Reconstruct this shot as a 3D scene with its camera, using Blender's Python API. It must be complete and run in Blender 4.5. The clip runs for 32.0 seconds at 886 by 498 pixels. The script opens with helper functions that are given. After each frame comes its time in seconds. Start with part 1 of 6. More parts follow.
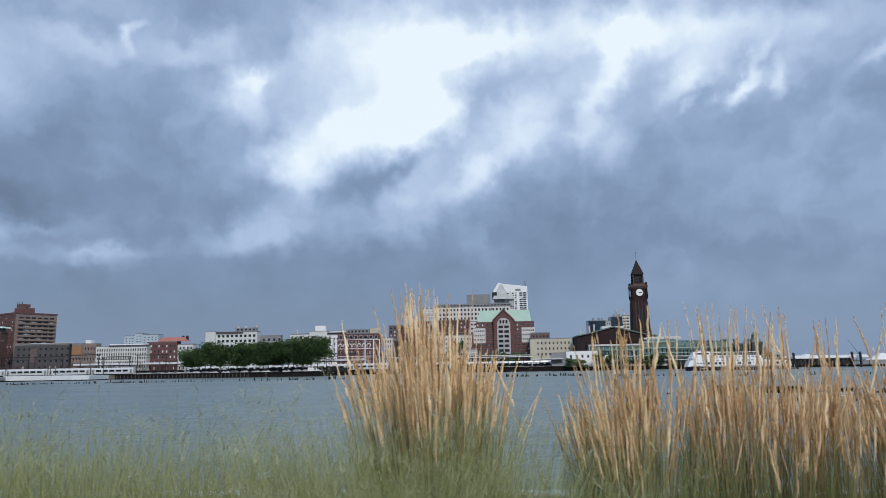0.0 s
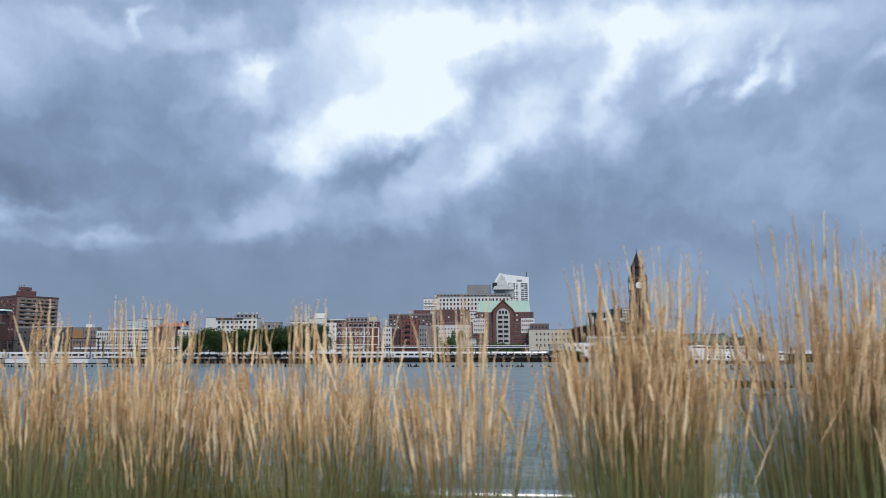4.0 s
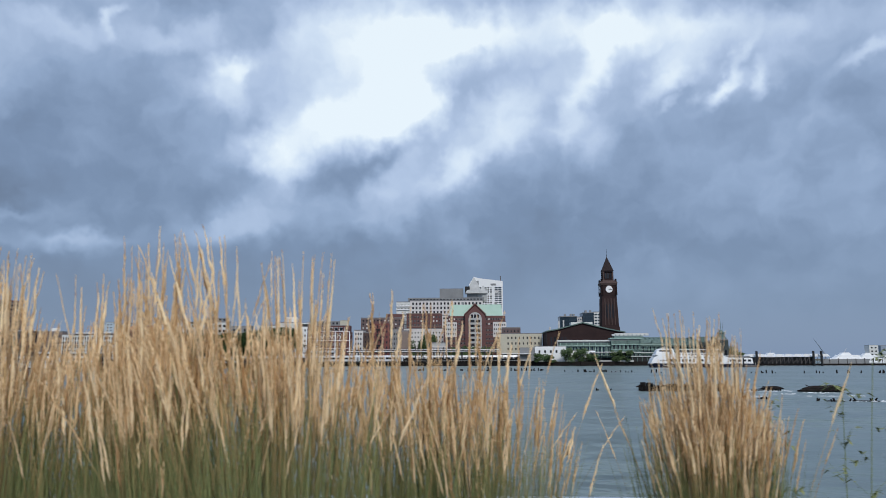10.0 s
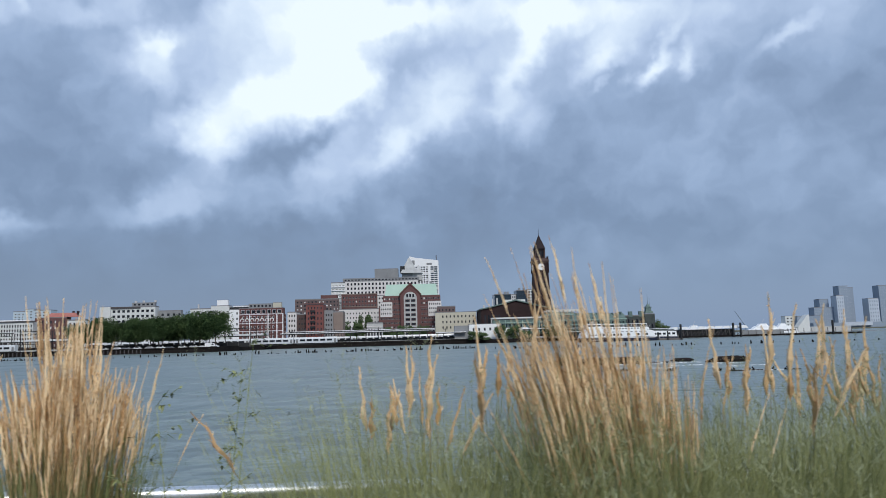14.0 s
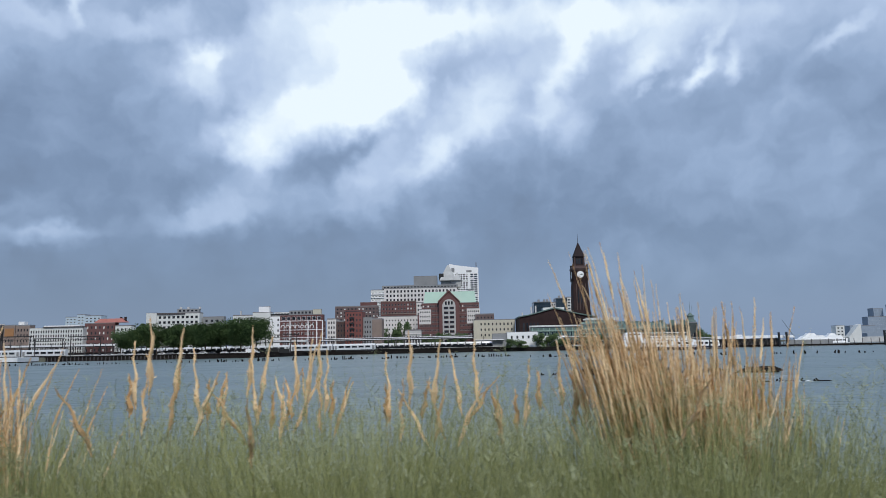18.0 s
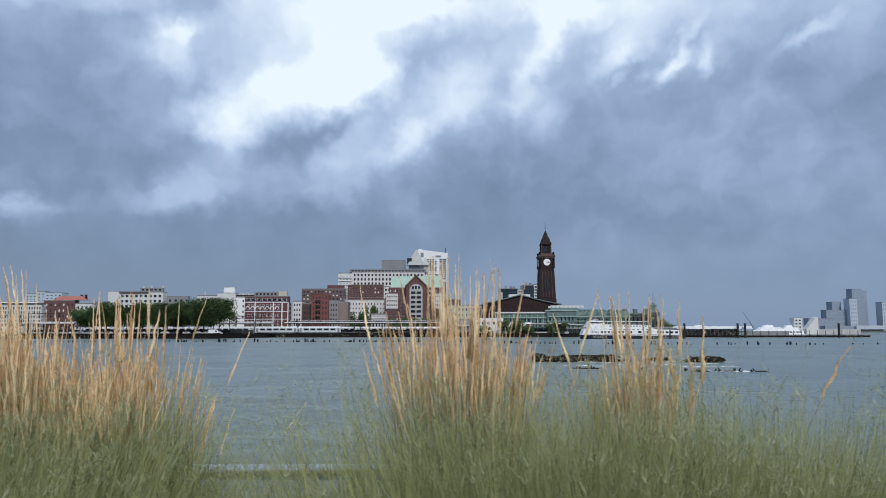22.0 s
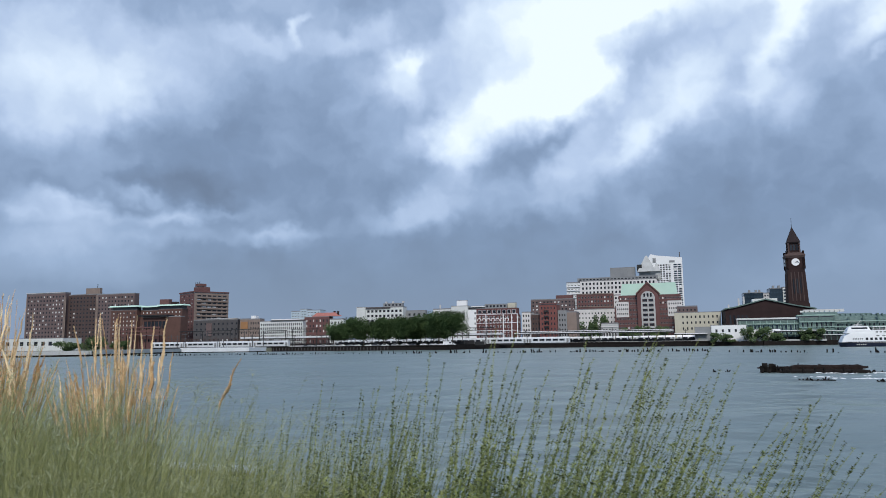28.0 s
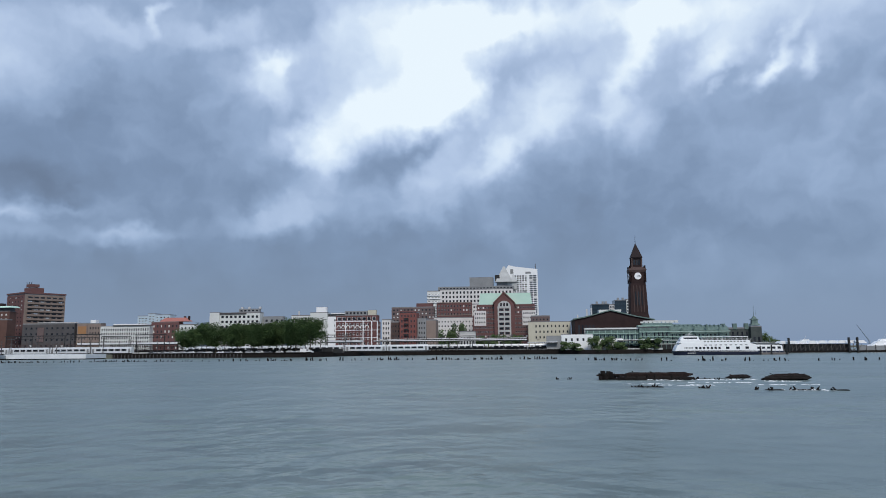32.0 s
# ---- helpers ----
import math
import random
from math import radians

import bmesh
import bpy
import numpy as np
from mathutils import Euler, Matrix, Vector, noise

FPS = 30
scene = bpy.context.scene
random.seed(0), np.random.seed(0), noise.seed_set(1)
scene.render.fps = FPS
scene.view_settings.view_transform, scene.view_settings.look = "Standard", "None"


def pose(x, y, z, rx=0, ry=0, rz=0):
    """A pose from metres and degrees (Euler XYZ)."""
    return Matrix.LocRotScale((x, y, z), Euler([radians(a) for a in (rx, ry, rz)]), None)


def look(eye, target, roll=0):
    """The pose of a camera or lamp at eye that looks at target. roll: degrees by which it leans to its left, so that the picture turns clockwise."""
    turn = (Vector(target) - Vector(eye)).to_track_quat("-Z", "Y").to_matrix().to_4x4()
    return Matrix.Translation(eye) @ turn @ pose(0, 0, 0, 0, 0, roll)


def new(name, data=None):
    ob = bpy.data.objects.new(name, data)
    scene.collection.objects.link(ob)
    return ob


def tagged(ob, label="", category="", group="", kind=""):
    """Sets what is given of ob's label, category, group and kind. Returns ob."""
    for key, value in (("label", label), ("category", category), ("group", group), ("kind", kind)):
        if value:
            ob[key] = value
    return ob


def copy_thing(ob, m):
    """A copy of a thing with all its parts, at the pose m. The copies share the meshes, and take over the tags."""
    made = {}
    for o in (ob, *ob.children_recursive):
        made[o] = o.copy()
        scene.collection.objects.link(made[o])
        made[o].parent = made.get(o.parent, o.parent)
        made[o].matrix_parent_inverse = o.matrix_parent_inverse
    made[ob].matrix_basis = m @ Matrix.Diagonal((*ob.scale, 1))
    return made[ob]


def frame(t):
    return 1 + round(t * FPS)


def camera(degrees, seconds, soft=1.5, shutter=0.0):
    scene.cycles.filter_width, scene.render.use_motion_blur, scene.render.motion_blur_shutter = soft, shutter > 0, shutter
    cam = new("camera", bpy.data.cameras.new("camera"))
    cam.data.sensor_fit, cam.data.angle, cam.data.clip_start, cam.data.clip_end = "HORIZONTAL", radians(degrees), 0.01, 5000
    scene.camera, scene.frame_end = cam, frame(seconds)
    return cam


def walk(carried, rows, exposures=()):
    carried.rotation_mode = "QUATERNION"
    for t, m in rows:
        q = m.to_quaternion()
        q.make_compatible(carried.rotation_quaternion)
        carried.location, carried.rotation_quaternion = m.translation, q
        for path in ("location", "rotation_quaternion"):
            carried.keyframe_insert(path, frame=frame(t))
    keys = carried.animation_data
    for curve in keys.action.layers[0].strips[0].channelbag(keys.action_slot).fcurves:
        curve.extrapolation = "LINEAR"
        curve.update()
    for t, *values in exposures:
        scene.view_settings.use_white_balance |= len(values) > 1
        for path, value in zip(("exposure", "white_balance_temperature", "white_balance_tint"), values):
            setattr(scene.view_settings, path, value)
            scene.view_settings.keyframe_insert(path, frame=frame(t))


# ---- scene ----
cam = camera(63.96, 32.0, soft=0.5, shutter=0.35)
PATH = [
    (0.0, pose(-0.239, -0.276, 4.00, 99.40, 0.99, 5.23)),
    (0.5, pose(0.041, -0.231, 4.00, 99.71, 0.96, 6.23)),
    (1.0, pose(0.324, -0.193, 4.00, 99.67, 1.00, 7.37)),
    (1.5, pose(0.610, -0.162, 4.00, 99.41, 0.85, 8.13)),
    (2.0, pose(0.897, -0.136, 4.00, 98.97, 0.79, 8.26)),
    (2.5, pose(1.192, -0.117, 4.00, 98.71, 0.62, 7.76)),
    (4.5, pose(2.510, -0.011, 4.00, 98.55, -0.05, 4.48)),
    (5.0, pose(2.809, -0.003, 4.00, 98.55, -0.11, 3.50)),
    (5.5, pose(3.106, 0.002, 4.00, 98.84, 0.05, 2.67)),
    (6.0, pose(3.403, 0.004, 4.00, 99.19, 0.12, 2.28)),
    (6.5, pose(3.701, 0.006, 4.00, 99.42, 0.19, 2.39)),
    (7.0, pose(3.998, 0.008, 4.00, 99.39, 0.27, 2.98)),
    (7.5, pose(4.296, 0.010, 4.00, 99.30, 0.34, 3.76)),
    (8.0, pose(4.593, 0.013, 4.00, 99.27, 0.42, 4.47)),
    (8.5, pose(4.891, 0.016, 4.00, 99.37, 0.49, 5.01)),
    (9.0, pose(5.186, 0.020, 4.00, 99.32, 0.24, 4.99)),
    (9.5, pose(5.462, 0.027, 4.00, 99.20, 0.10, 4.33)),
    (10.0, pose(5.737, 0.036, 4.00, 98.86, 0.18, 3.53)),
    (10.5, pose(6.013, 0.044, 4.00, 98.24, -0.04, 2.92)),
    (11.0, pose(6.290, 0.053, 4.00, 97.75, 0.35, 2.62)),
    (11.5, pose(6.567, 0.064, 4.00, 97.33, 0.50, 2.33)),
    (12.0, pose(6.842, 0.077, 4.00, 97.18, 0.90, 1.82)),
    (12.5, pose(7.094, 0.092, 4.00, 97.18, 1.38, 1.00)),
    (13.0, pose(7.346, 0.111, 4.00, 97.17, 1.49, -0.03)),
    (13.5, pose(7.626, 0.134, 4.00, 97.15, 1.53, -0.88)),
    (14.0, pose(7.908, 0.158, 4.00, 97.14, 1.56, -1.39)),
    (14.5, pose(8.190, 0.149, 4.00, 97.07, 1.56, -1.54)),
    (16.5, pose(9.304, 0.071, 4.00, 97.51, 1.65, 0.37)),
    (17.0, pose(9.582, 0.066, 4.00, 97.66, 1.55, 1.15)),
    (17.5, pose(9.859, 0.066, 4.00, 97.76, 1.25, 1.65)),
    (18.0, pose(10.137, 0.067, 4.00, 97.81, 1.15, 1.93)),
    (18.5, pose(10.416, 0.067, 4.00, 97.82, 0.90, 1.96)),
    (19.0, pose(10.695, 0.066, 4.00, 97.90, 0.69, 1.65)),
    (19.5, pose(10.974, 0.066, 4.00, 97.91, 0.38, 1.14)),
    (20.0, pose(11.254, 0.065, 4.00, 97.83, 0.19, 0.48)),
    (20.5, pose(11.532, 0.064, 4.00, 97.60, 0.07, -0.28)),
    (21.0, pose(11.810, 0.060, 4.00, 97.33, 0.34, -1.06)),
    (21.5, pose(12.086, 0.040, 4.00, 96.92, 0.13, -1.26)),
    (22.0, pose(12.362, 0.019, 4.00, 96.57, 0.05, -0.55)),
    (22.5, pose(12.636, -0.001, 4.00, 96.51, 0.47, 1.17)),
    (23.0, pose(12.909, -0.018, 4.00, 96.61, 0.58, 3.35)),
    (23.5, pose(13.181, -0.011, 4.00, 96.85, 0.90, 5.83)),
    (24.0, pose(13.453, -0.000, 4.00, 97.17, 0.83, 7.88)),
    (24.5, pose(13.727, 0.008, 4.00, 97.49, 0.64, 9.41)),
    (25.0, pose(14.002, 0.016, 4.00, 97.66, 0.18, 10.97)),
    (25.5, pose(14.278, 0.024, 4.00, 97.79, -0.22, 12.51)),
    (26.0, pose(14.556, 0.028, 4.00, 97.91, -0.37, 14.15)),
    (26.5, pose(14.830, 0.038, 4.00, 97.98, -0.34, 15.77)),
    (28.5, pose(15.814, 0.241, 4.00, 97.36, 0.88, 18.23)),
    (29.0, pose(15.934, 0.396, 4.00, 97.25, 1.05, 17.45)),
    (29.5, pose(16.215, 0.610, 4.00, 97.28, 1.21, 16.02)),
    (30.0, pose(16.451, 0.945, 4.00, 97.50, 1.38, 14.26)),
    (30.5, pose(16.820, 1.269, 4.00, 97.69, 1.34, 12.40)),
    (31.0, pose(16.881, 1.466, 4.00, 97.84, 1.16, 10.39)),
    (31.5, pose(16.798, 1.604, 4.00, 97.91, 0.87, 8.51)),
    (32.0, pose(16.654, 1.719, 4.00, 97.99, 0.50, 7.02)),
]
walk(cam, PATH, [(0.0, 0.0), (5.0, 0.04), (10.0, -0.02), (12.0, 0.09), (14.0, 0.09), (18.0, 0.04), (24.0, 0.03), (26.0, 0.08), (29.0, 0.12), (30.0, 0.06), (31.0, 0.02), (32.0, 0.0)])

# ---- sky, sun ----
world = bpy.data.worlds.new("overcast_sky")
scene.world = world
world.use_nodes = True
WT = world.node_tree
WT.nodes.clear()


def wn(kind, **props):
    node = WT.nodes.new(kind)
    for key, value in props.items():
        if key == "op":
            node.operation = value
        elif key == "vals":
            for i, v in value.items():
                if hasattr(v, "is_output"):
                    WT.links.new(v, node.inputs[i])
                else:
                    node.inputs[i].default_value = v
    return node


def wmath(op, a, b=0.0):
    return wn("ShaderNodeMath", op=op, vals={0: a, 1: b}).outputs[0]


W_DIR = wn("ShaderNodeTexCoord").outputs["Generated"]
W_SEP = wn("ShaderNodeSeparateXYZ", vals={0: W_DIR})
W_AZ = wmath("MULTIPLY", wmath("ARCTAN2", W_SEP.outputs[0], W_SEP.outputs[1]), 57.2958)
W_EL = wmath("MULTIPLY", wmath("ARCSINE", W_SEP.outputs[2]), 57.2958)
W_FLAT = wn("ShaderNodeCombineXYZ", vals={0: W_AZ, 1: W_EL}).outputs[0]


def wnoise(scale, detail, rough=0.55, vec=None):
    node = wn("ShaderNodeTexNoise", vals={"Vector": vec or W_FLAT, "Scale": scale, "Detail": detail, "Roughness": rough})
    node.noise_dimensions = "2D"
    return node


def wvec(op, a, b):
    return wn("ShaderNodeVectorMath", op=op, vals={0: a, 1: b}).outputs[0]


# billowing: the cloud field is bent by two sizes of noise; towards the horizon the layers lie flat and even
low = wn("ShaderNodeMapRange", vals={0: W_EL, 1: 10.0, 2: 2.0, 3: 1.0, 4: 0.0}).outputs[0]
bend = wvec("MULTIPLY", wvec("SUBTRACT", wnoise(0.15, 2).outputs["Color"], (0.5, 0.5, 0.5)), (2.0, 1.5, 0.0))
bend_fine = wvec("MULTIPLY", wvec("SUBTRACT", wnoise(0.42, 3, 0.5).outputs["Color"], (0.5, 0.5, 0.5)), (2.4, 1.9, 0.0))
bend_tiny = wvec("MULTIPLY", wvec("SUBTRACT", wnoise(0.95, 2, 0.45).outputs["Color"], (0.5, 0.5, 0.5)), (0.7, 0.6, 0.0))
calm = wn("ShaderNodeVectorMath", op="SCALE", vals={0: wvec("ADD", wvec("ADD", bend, bend_fine), bend_tiny)})
WT.links.new(wmath("ADD", wmath("MULTIPLY", low, 0.75), 0.25), calm.inputs["Scale"])
W_BENT = wvec("ADD", W_FLAT, calm.outputs[0])
STRETCHED = wvec("MULTIPLY", W_BENT, (0.5, 1.0, 1.0))
field = wmath("ADD", wmath("MULTIPLY", wnoise(0.14, 3, 0.5, STRETCHED).outputs["Fac"], 0.32), 0.22)
field = wmath("ADD", field, wmath("MULTIPLY", wmath("SUBTRACT", wnoise(0.34, 3, 0.45, W_BENT).outputs["Fac"], 0.5), 0.20))
field = wmath("ADD", field, wn("ShaderNodeMapRange", vals={0: W_EL, 1: 13.0, 2: 30.0, 3: 0.0, 4: 0.14}).outputs[0])
field = wmath("ADD", wmath("MULTIPLY", wmath("SUBTRACT", field, 0.38), low), 0.38)


def cloud(az, el, half_width, half_height, tilt, weight):
    """One billow (weight above 0) or thick dark cloud base (below 0), in degrees."""
    global field
    place = wn("ShaderNodeMapping", vals={0: W_BENT, 1: (az, el, 0), 2: (0, 0, radians(tilt)), 3: (1.9 * half_width, 1.9 * half_height, 1)})
    place.vector_type = "TEXTURE"
    ball = wn("ShaderNodeTexGradient", vals={0: place.outputs[0]})
    ball.gradient_type = "SPHERICAL"
    soft = wn("ShaderNodeMapRange", vals={0: ball.outputs["Fac"], 1: 0.0, 2: 1.0, 3: 0.0, 4: weight})
    soft.interpolation_type = "SMOOTHSTEP"
    field = wmath("ADD", field, soft.outputs[0])


cloud(-8.3, 26.2, 6.2, 2.9, 0, 0.31)
cloud(-9.2, 22.4, 4.7, 3.8, 20, 0.28)
cloud(-6.2, 21.2, 2.6, 3.4, 0, 0.26)
cloud(-12.0, 18.5, 5.5, 2.1, 20, 0.26)
cloud(-16.1, 17.0, 3.1, 2.1, 30, 0.22)
cloud(-16.9, 15.3, 2.0, 1.4, 0, 0.18)
cloud(-9.3, 19.0, 4.2, 1.7, 15, 0.24)
cloud(3.3, 26.0, 9.6, 1.6, 5, 0.22)
cloud(10.8, 25.0, 6.9, 1.6, 0, 0.22)
cloud(-1.6, 25.4, 3.8, 1.7, 0, 0.22)
cloud(15.8, 24.8, 5.3, 1.2, 0, 0.13)
cloud(-0.2, 21.8, 3.3, 2.1, 20, -0.07)
cloud(1.7, 23.6, 4.3, 1.7, 15, -0.04)
cloud(8.0, 20.7, 3.9, 1.1, 62, 0.26)
cloud(8.7, 16.9, 1.8, 1.5, 0, 0.22)
cloud(10.2, 23.9, 2.8, 1.6, 30, 0.18)
cloud(1.6, 19.8, 2.1, 1.6, 0, 0.16)
cloud(3.9, 17.9, 2.3, 1.2, 0, 0.14)
cloud(-2.8, 15.2, 2.8, 1.1, 30, 0.24)
cloud(-7.5, 14.6, 2.3, 1.3, 25, 0.23)
cloud(0.1, 17.2, 2.8, 1.2, 20, 0.14)
cloud(-5.2, 12.8, 4.6, 1.4, 20, 0.14)
cloud(-7.4, 16.6, 3.9, 0.5, 25, -0.05)
cloud(-11.4, 14.6, 4.1, 0.7, 25, -0.02)
cloud(-18.2, 12.2, 3.4, 1.5, 25, 0.16)
cloud(-12.9, 11.4, 4.4, 1.4, 15, 0.12)
cloud(-9.3, 10.6, 2.7, 1.0, 15, 0.07)
cloud(-21.1, 10.1, 2.9, 0.9, 10, 0.10)
cloud(-21.3, 20.8, 1.4, 2.0, 35, 0.29)
cloud(-22.9, 19.9, 1.6, 1.0, 0, 0.13)
cloud(-20.5, 22.5, 1.3, 0.7, 30, 0.18)
cloud(-18.2, 18.3, 1.3, 0.5, 0, -0.06)
cloud(-16.5, 22.1, 3.5, 2.5, 0, 0.10)
cloud(2.6, 21.9, 5.2, 3.0, 0, 0.04)
cloud(-31.9, 23.6, 4.3, 0.9, 0, 0.14)
cloud(-14.8, 25.5, 2.7, 1.1, 30, 0.12)
cloud(-27.7, 20.9, 6.1, 2.3, -15, -0.05)
cloud(-29.4, 15.9, 5.8, 3.2, 0, -0.03)
cloud(-18.3, 24.8, 2.6, 1.4, 0, -0.03)
cloud(-24.4, 15.6, 3.6, 2.1, 0, 0.04)
cloud(-31.9, 8.6, 2.4, 0.6, 0, 0.20)
cloud(-31.9, 7.8, 3.1, 0.4, 0, 0.07)
cloud(-29.9, 11.1, 5.4, 1.0, 0, -0.03)
cloud(-24.2, 7.7, 9.7, 1.3, 0, -0.03)
cloud(-9.4, 7.6, 18.0, 1.8, 0, -0.03)
cloud(16.5, 22.1, 2.0, 1.1, 15, 0.27)
cloud(14.6, 20.5, 1.8, 0.8, 20, 0.20)
cloud(18.9, 19.7, 1.4, 0.6, 30, 0.36)
cloud(15.1, 19.1, 0.9, 0.3, 30, 0.14)
cloud(21.6, 20.1, 0.6, 1.1, -15, 0.24)
cloud(20.3, 21.9, 1.9, 0.4, 50, 0.17)
cloud(22.8, 22.1, 3.2, 1.8, 30, 0.10)
cloud(20.9, 24.0, 6.2, 1.1, 0, 0.13)
cloud(29.1, 20.9, 1.6, 0.4, 28, 0.22)
cloud(27.4, 20.5, 1.1, 0.4, 30, 0.11)
cloud(16.1, 17.1, 5.2, 1.2, 0, -0.03)
cloud(25.7, 18.8, 3.4, 0.8, 0, -0.03)
cloud(22.0, 12.4, 11.9, 5.0, 0, 0.05)
cloud(31.8, 21.7, 2.0, 1.6, 0, 0.07)
cloud(-6.9, 20.8, 19.8, 7.8, 10, 0.11)
cloud(13.4, 22.3, 14.8, 5.4, 0, 0.13)
cloud(1.6, 19.3, 9.4, 4.8, 0, 0.08)
cloud(-29.7, 22.5, 9.6, 3.4, 0, 0.09)
cloud(-21.2, 19.2, 6.7, 3.7, 0, 0.10)
cloud(28.3, 18.7, 7.2, 5.3, 0, 0.05)
cloud(-31.6, 17.6, 4.2, 2.3, 0, 0.05)
cloud(-48.3, 21.5, 7.1, 3.3, 0, 0.24)
cloud(-48.8, 18.4, 3.1, 2.3, 0, 0.18)
cloud(-42.9, 18.5, 4.2, 1.9, 0, 0.15)
cloud(-44.0, 17.1, 2.3, 1.1, 20, 0.14)
cloud(-48.0, 16.0, 3.1, 1.4, 0, 0.13)
cloud(-33.3, 16.4, 5.2, 2.5, 20, -0.05)
cloud(-37.5, 12.8, 5.3, 1.4, 0, -0.07)
cloud(-29.4, 20.9, 5.5, 2.4, 20, -0.04)
cloud(-33.1, 24.4, 3.1, 1.4, 0, -0.04)
cloud(-29.7, 24.7, 1.0, 0.4, 35, 0.22)
cloud(-30.3, 23.6, 0.5, 0.8, 0, 0.11)
cloud(-23.8, 24.3, 3.3, 0.8, 25, 0.13)
cloud(-26.7, 23.4, 1.4, 0.5, 0, 0.07)
cloud(-45.9, 10.4, 2.2, 0.6, 0, 0.22)
cloud(-41.6, 11.1, 2.3, 0.5, -12, 0.22)
cloud(-38.8, 9.7, 2.0, 0.5, 4, 0.22)
cloud(-35.8, 10.4, 1.7, 0.4, 0, 0.13)
cloud(-43.7, 9.6, 2.2, 0.4, 5, 0.12)
cloud(-48.3, 9.6, 2.4, 0.7, 0, 0.24)
cloud(-47.6, 8.0, 4.1, 0.9, 0, 0.12)
cloud(-47.7, 10.8, 2.1, 0.5, 0, 0.11)
cloud(-42.5, 8.8, 5.7, 0.8, 0, 0.14)
cloud(-45.4, 6.9, 5.0, 0.9, 0, 0.15)
cloud(-30.2, 8.6, 2.6, 0.4, 0, 0.06)
cloud(-38.6, 8.0, 4.0, 0.5, 0, 0.09)
cloud(-44.3, 5.4, 5.8, 0.8, 0, 0.08)
cloud(-35.8, 11.6, 1.7, 0.4, -20, -0.04)
cloud(-47.9, 13.9, 7.0, 1.9, 0, 0.05)
cloud(-39.0, 21.8, 8.2, 2.4, 0, 0.05)
cloud(-46.0, 19.6, 7.3, 4.6, 0, 0.08)
cloud(-41.8, 9.9, 4.2, 0.8, 0, 0.07)
cloud(-45.5, 8.8, 3.2, 0.9, 0, 0.04)
cloud(-25.3, 13.7, 6.0, 2.7, 0, -0.05)
cloud(-37.5, 12.1, 3.7, 1.1, 0, -0.05)
cloud(-31.2, 20.0, 5.4, 2.5, 0, -0.04)
cloud(-38.5, 6.5, 2.4, 0.7, 0, -0.02)
cloud(-24.0, 4.0, 14.0, 3.2, 0, -0.10)
cloud(-6.0, 5.0, 8.0, 3.0, 0, -0.05)

ramp = wn("ShaderNodeValToRGB", vals={0: field})
for i, (at_, col) in enumerate(((0.0, (0.117, 0.158, 0.235)), (0.2, (0.151, 0.208, 0.316)), (0.36, (0.196, 0.277, 0.424)), (0.52, (0.302, 0.41, 0.60)), (0.68, (0.46, 0.58, 0.79)), (0.86, (0.66, 0.785, 0.95)), (1.0, (0.86, 0.965, 1.04)))):
    stop = ramp.color_ramp.elements[i] if i < 2 else ramp.color_ramp.elements.new(at_)
    stop.position, stop.color = at_, (*col, 1)
nishita = wn("ShaderNodeTexSky")
nishita.sky_type, nishita.sun_disc = "NISHITA", False
nishita.sun_elevation, nishita.sun_rotation = radians(42), radians(165)
clear = wn("ShaderNodeVectorMath", op="SCALE", vals={0: nishita.outputs[0]})
clear.inputs["Scale"].default_value = 0.10
mixed = wn("ShaderNodeMix", vals={})
mixed.data_type = "RGBA"
mixed.inputs[0].default_value = 0.93
WT.links.new(clear.outputs[0], mixed.inputs[6])
WT.links.new(ramp.outputs[0], mixed.inputs[7])
background = wn("ShaderNodeBackground", vals={0: mixed.outputs[2], 1: 1.0})
WT.links.new(background.outputs[0], wn("ShaderNodeOutputWorld").inputs[0])

sun = new("sun", bpy.data.lights.new("sun", "SUN"))
sun.data.energy, sun.data.angle, sun.data.color = 2.2, radians(14), (1.0, 0.95, 0.88)
sun.matrix_world = look((20, -60, 60), (0, 0, 0))

# ---- materials ----


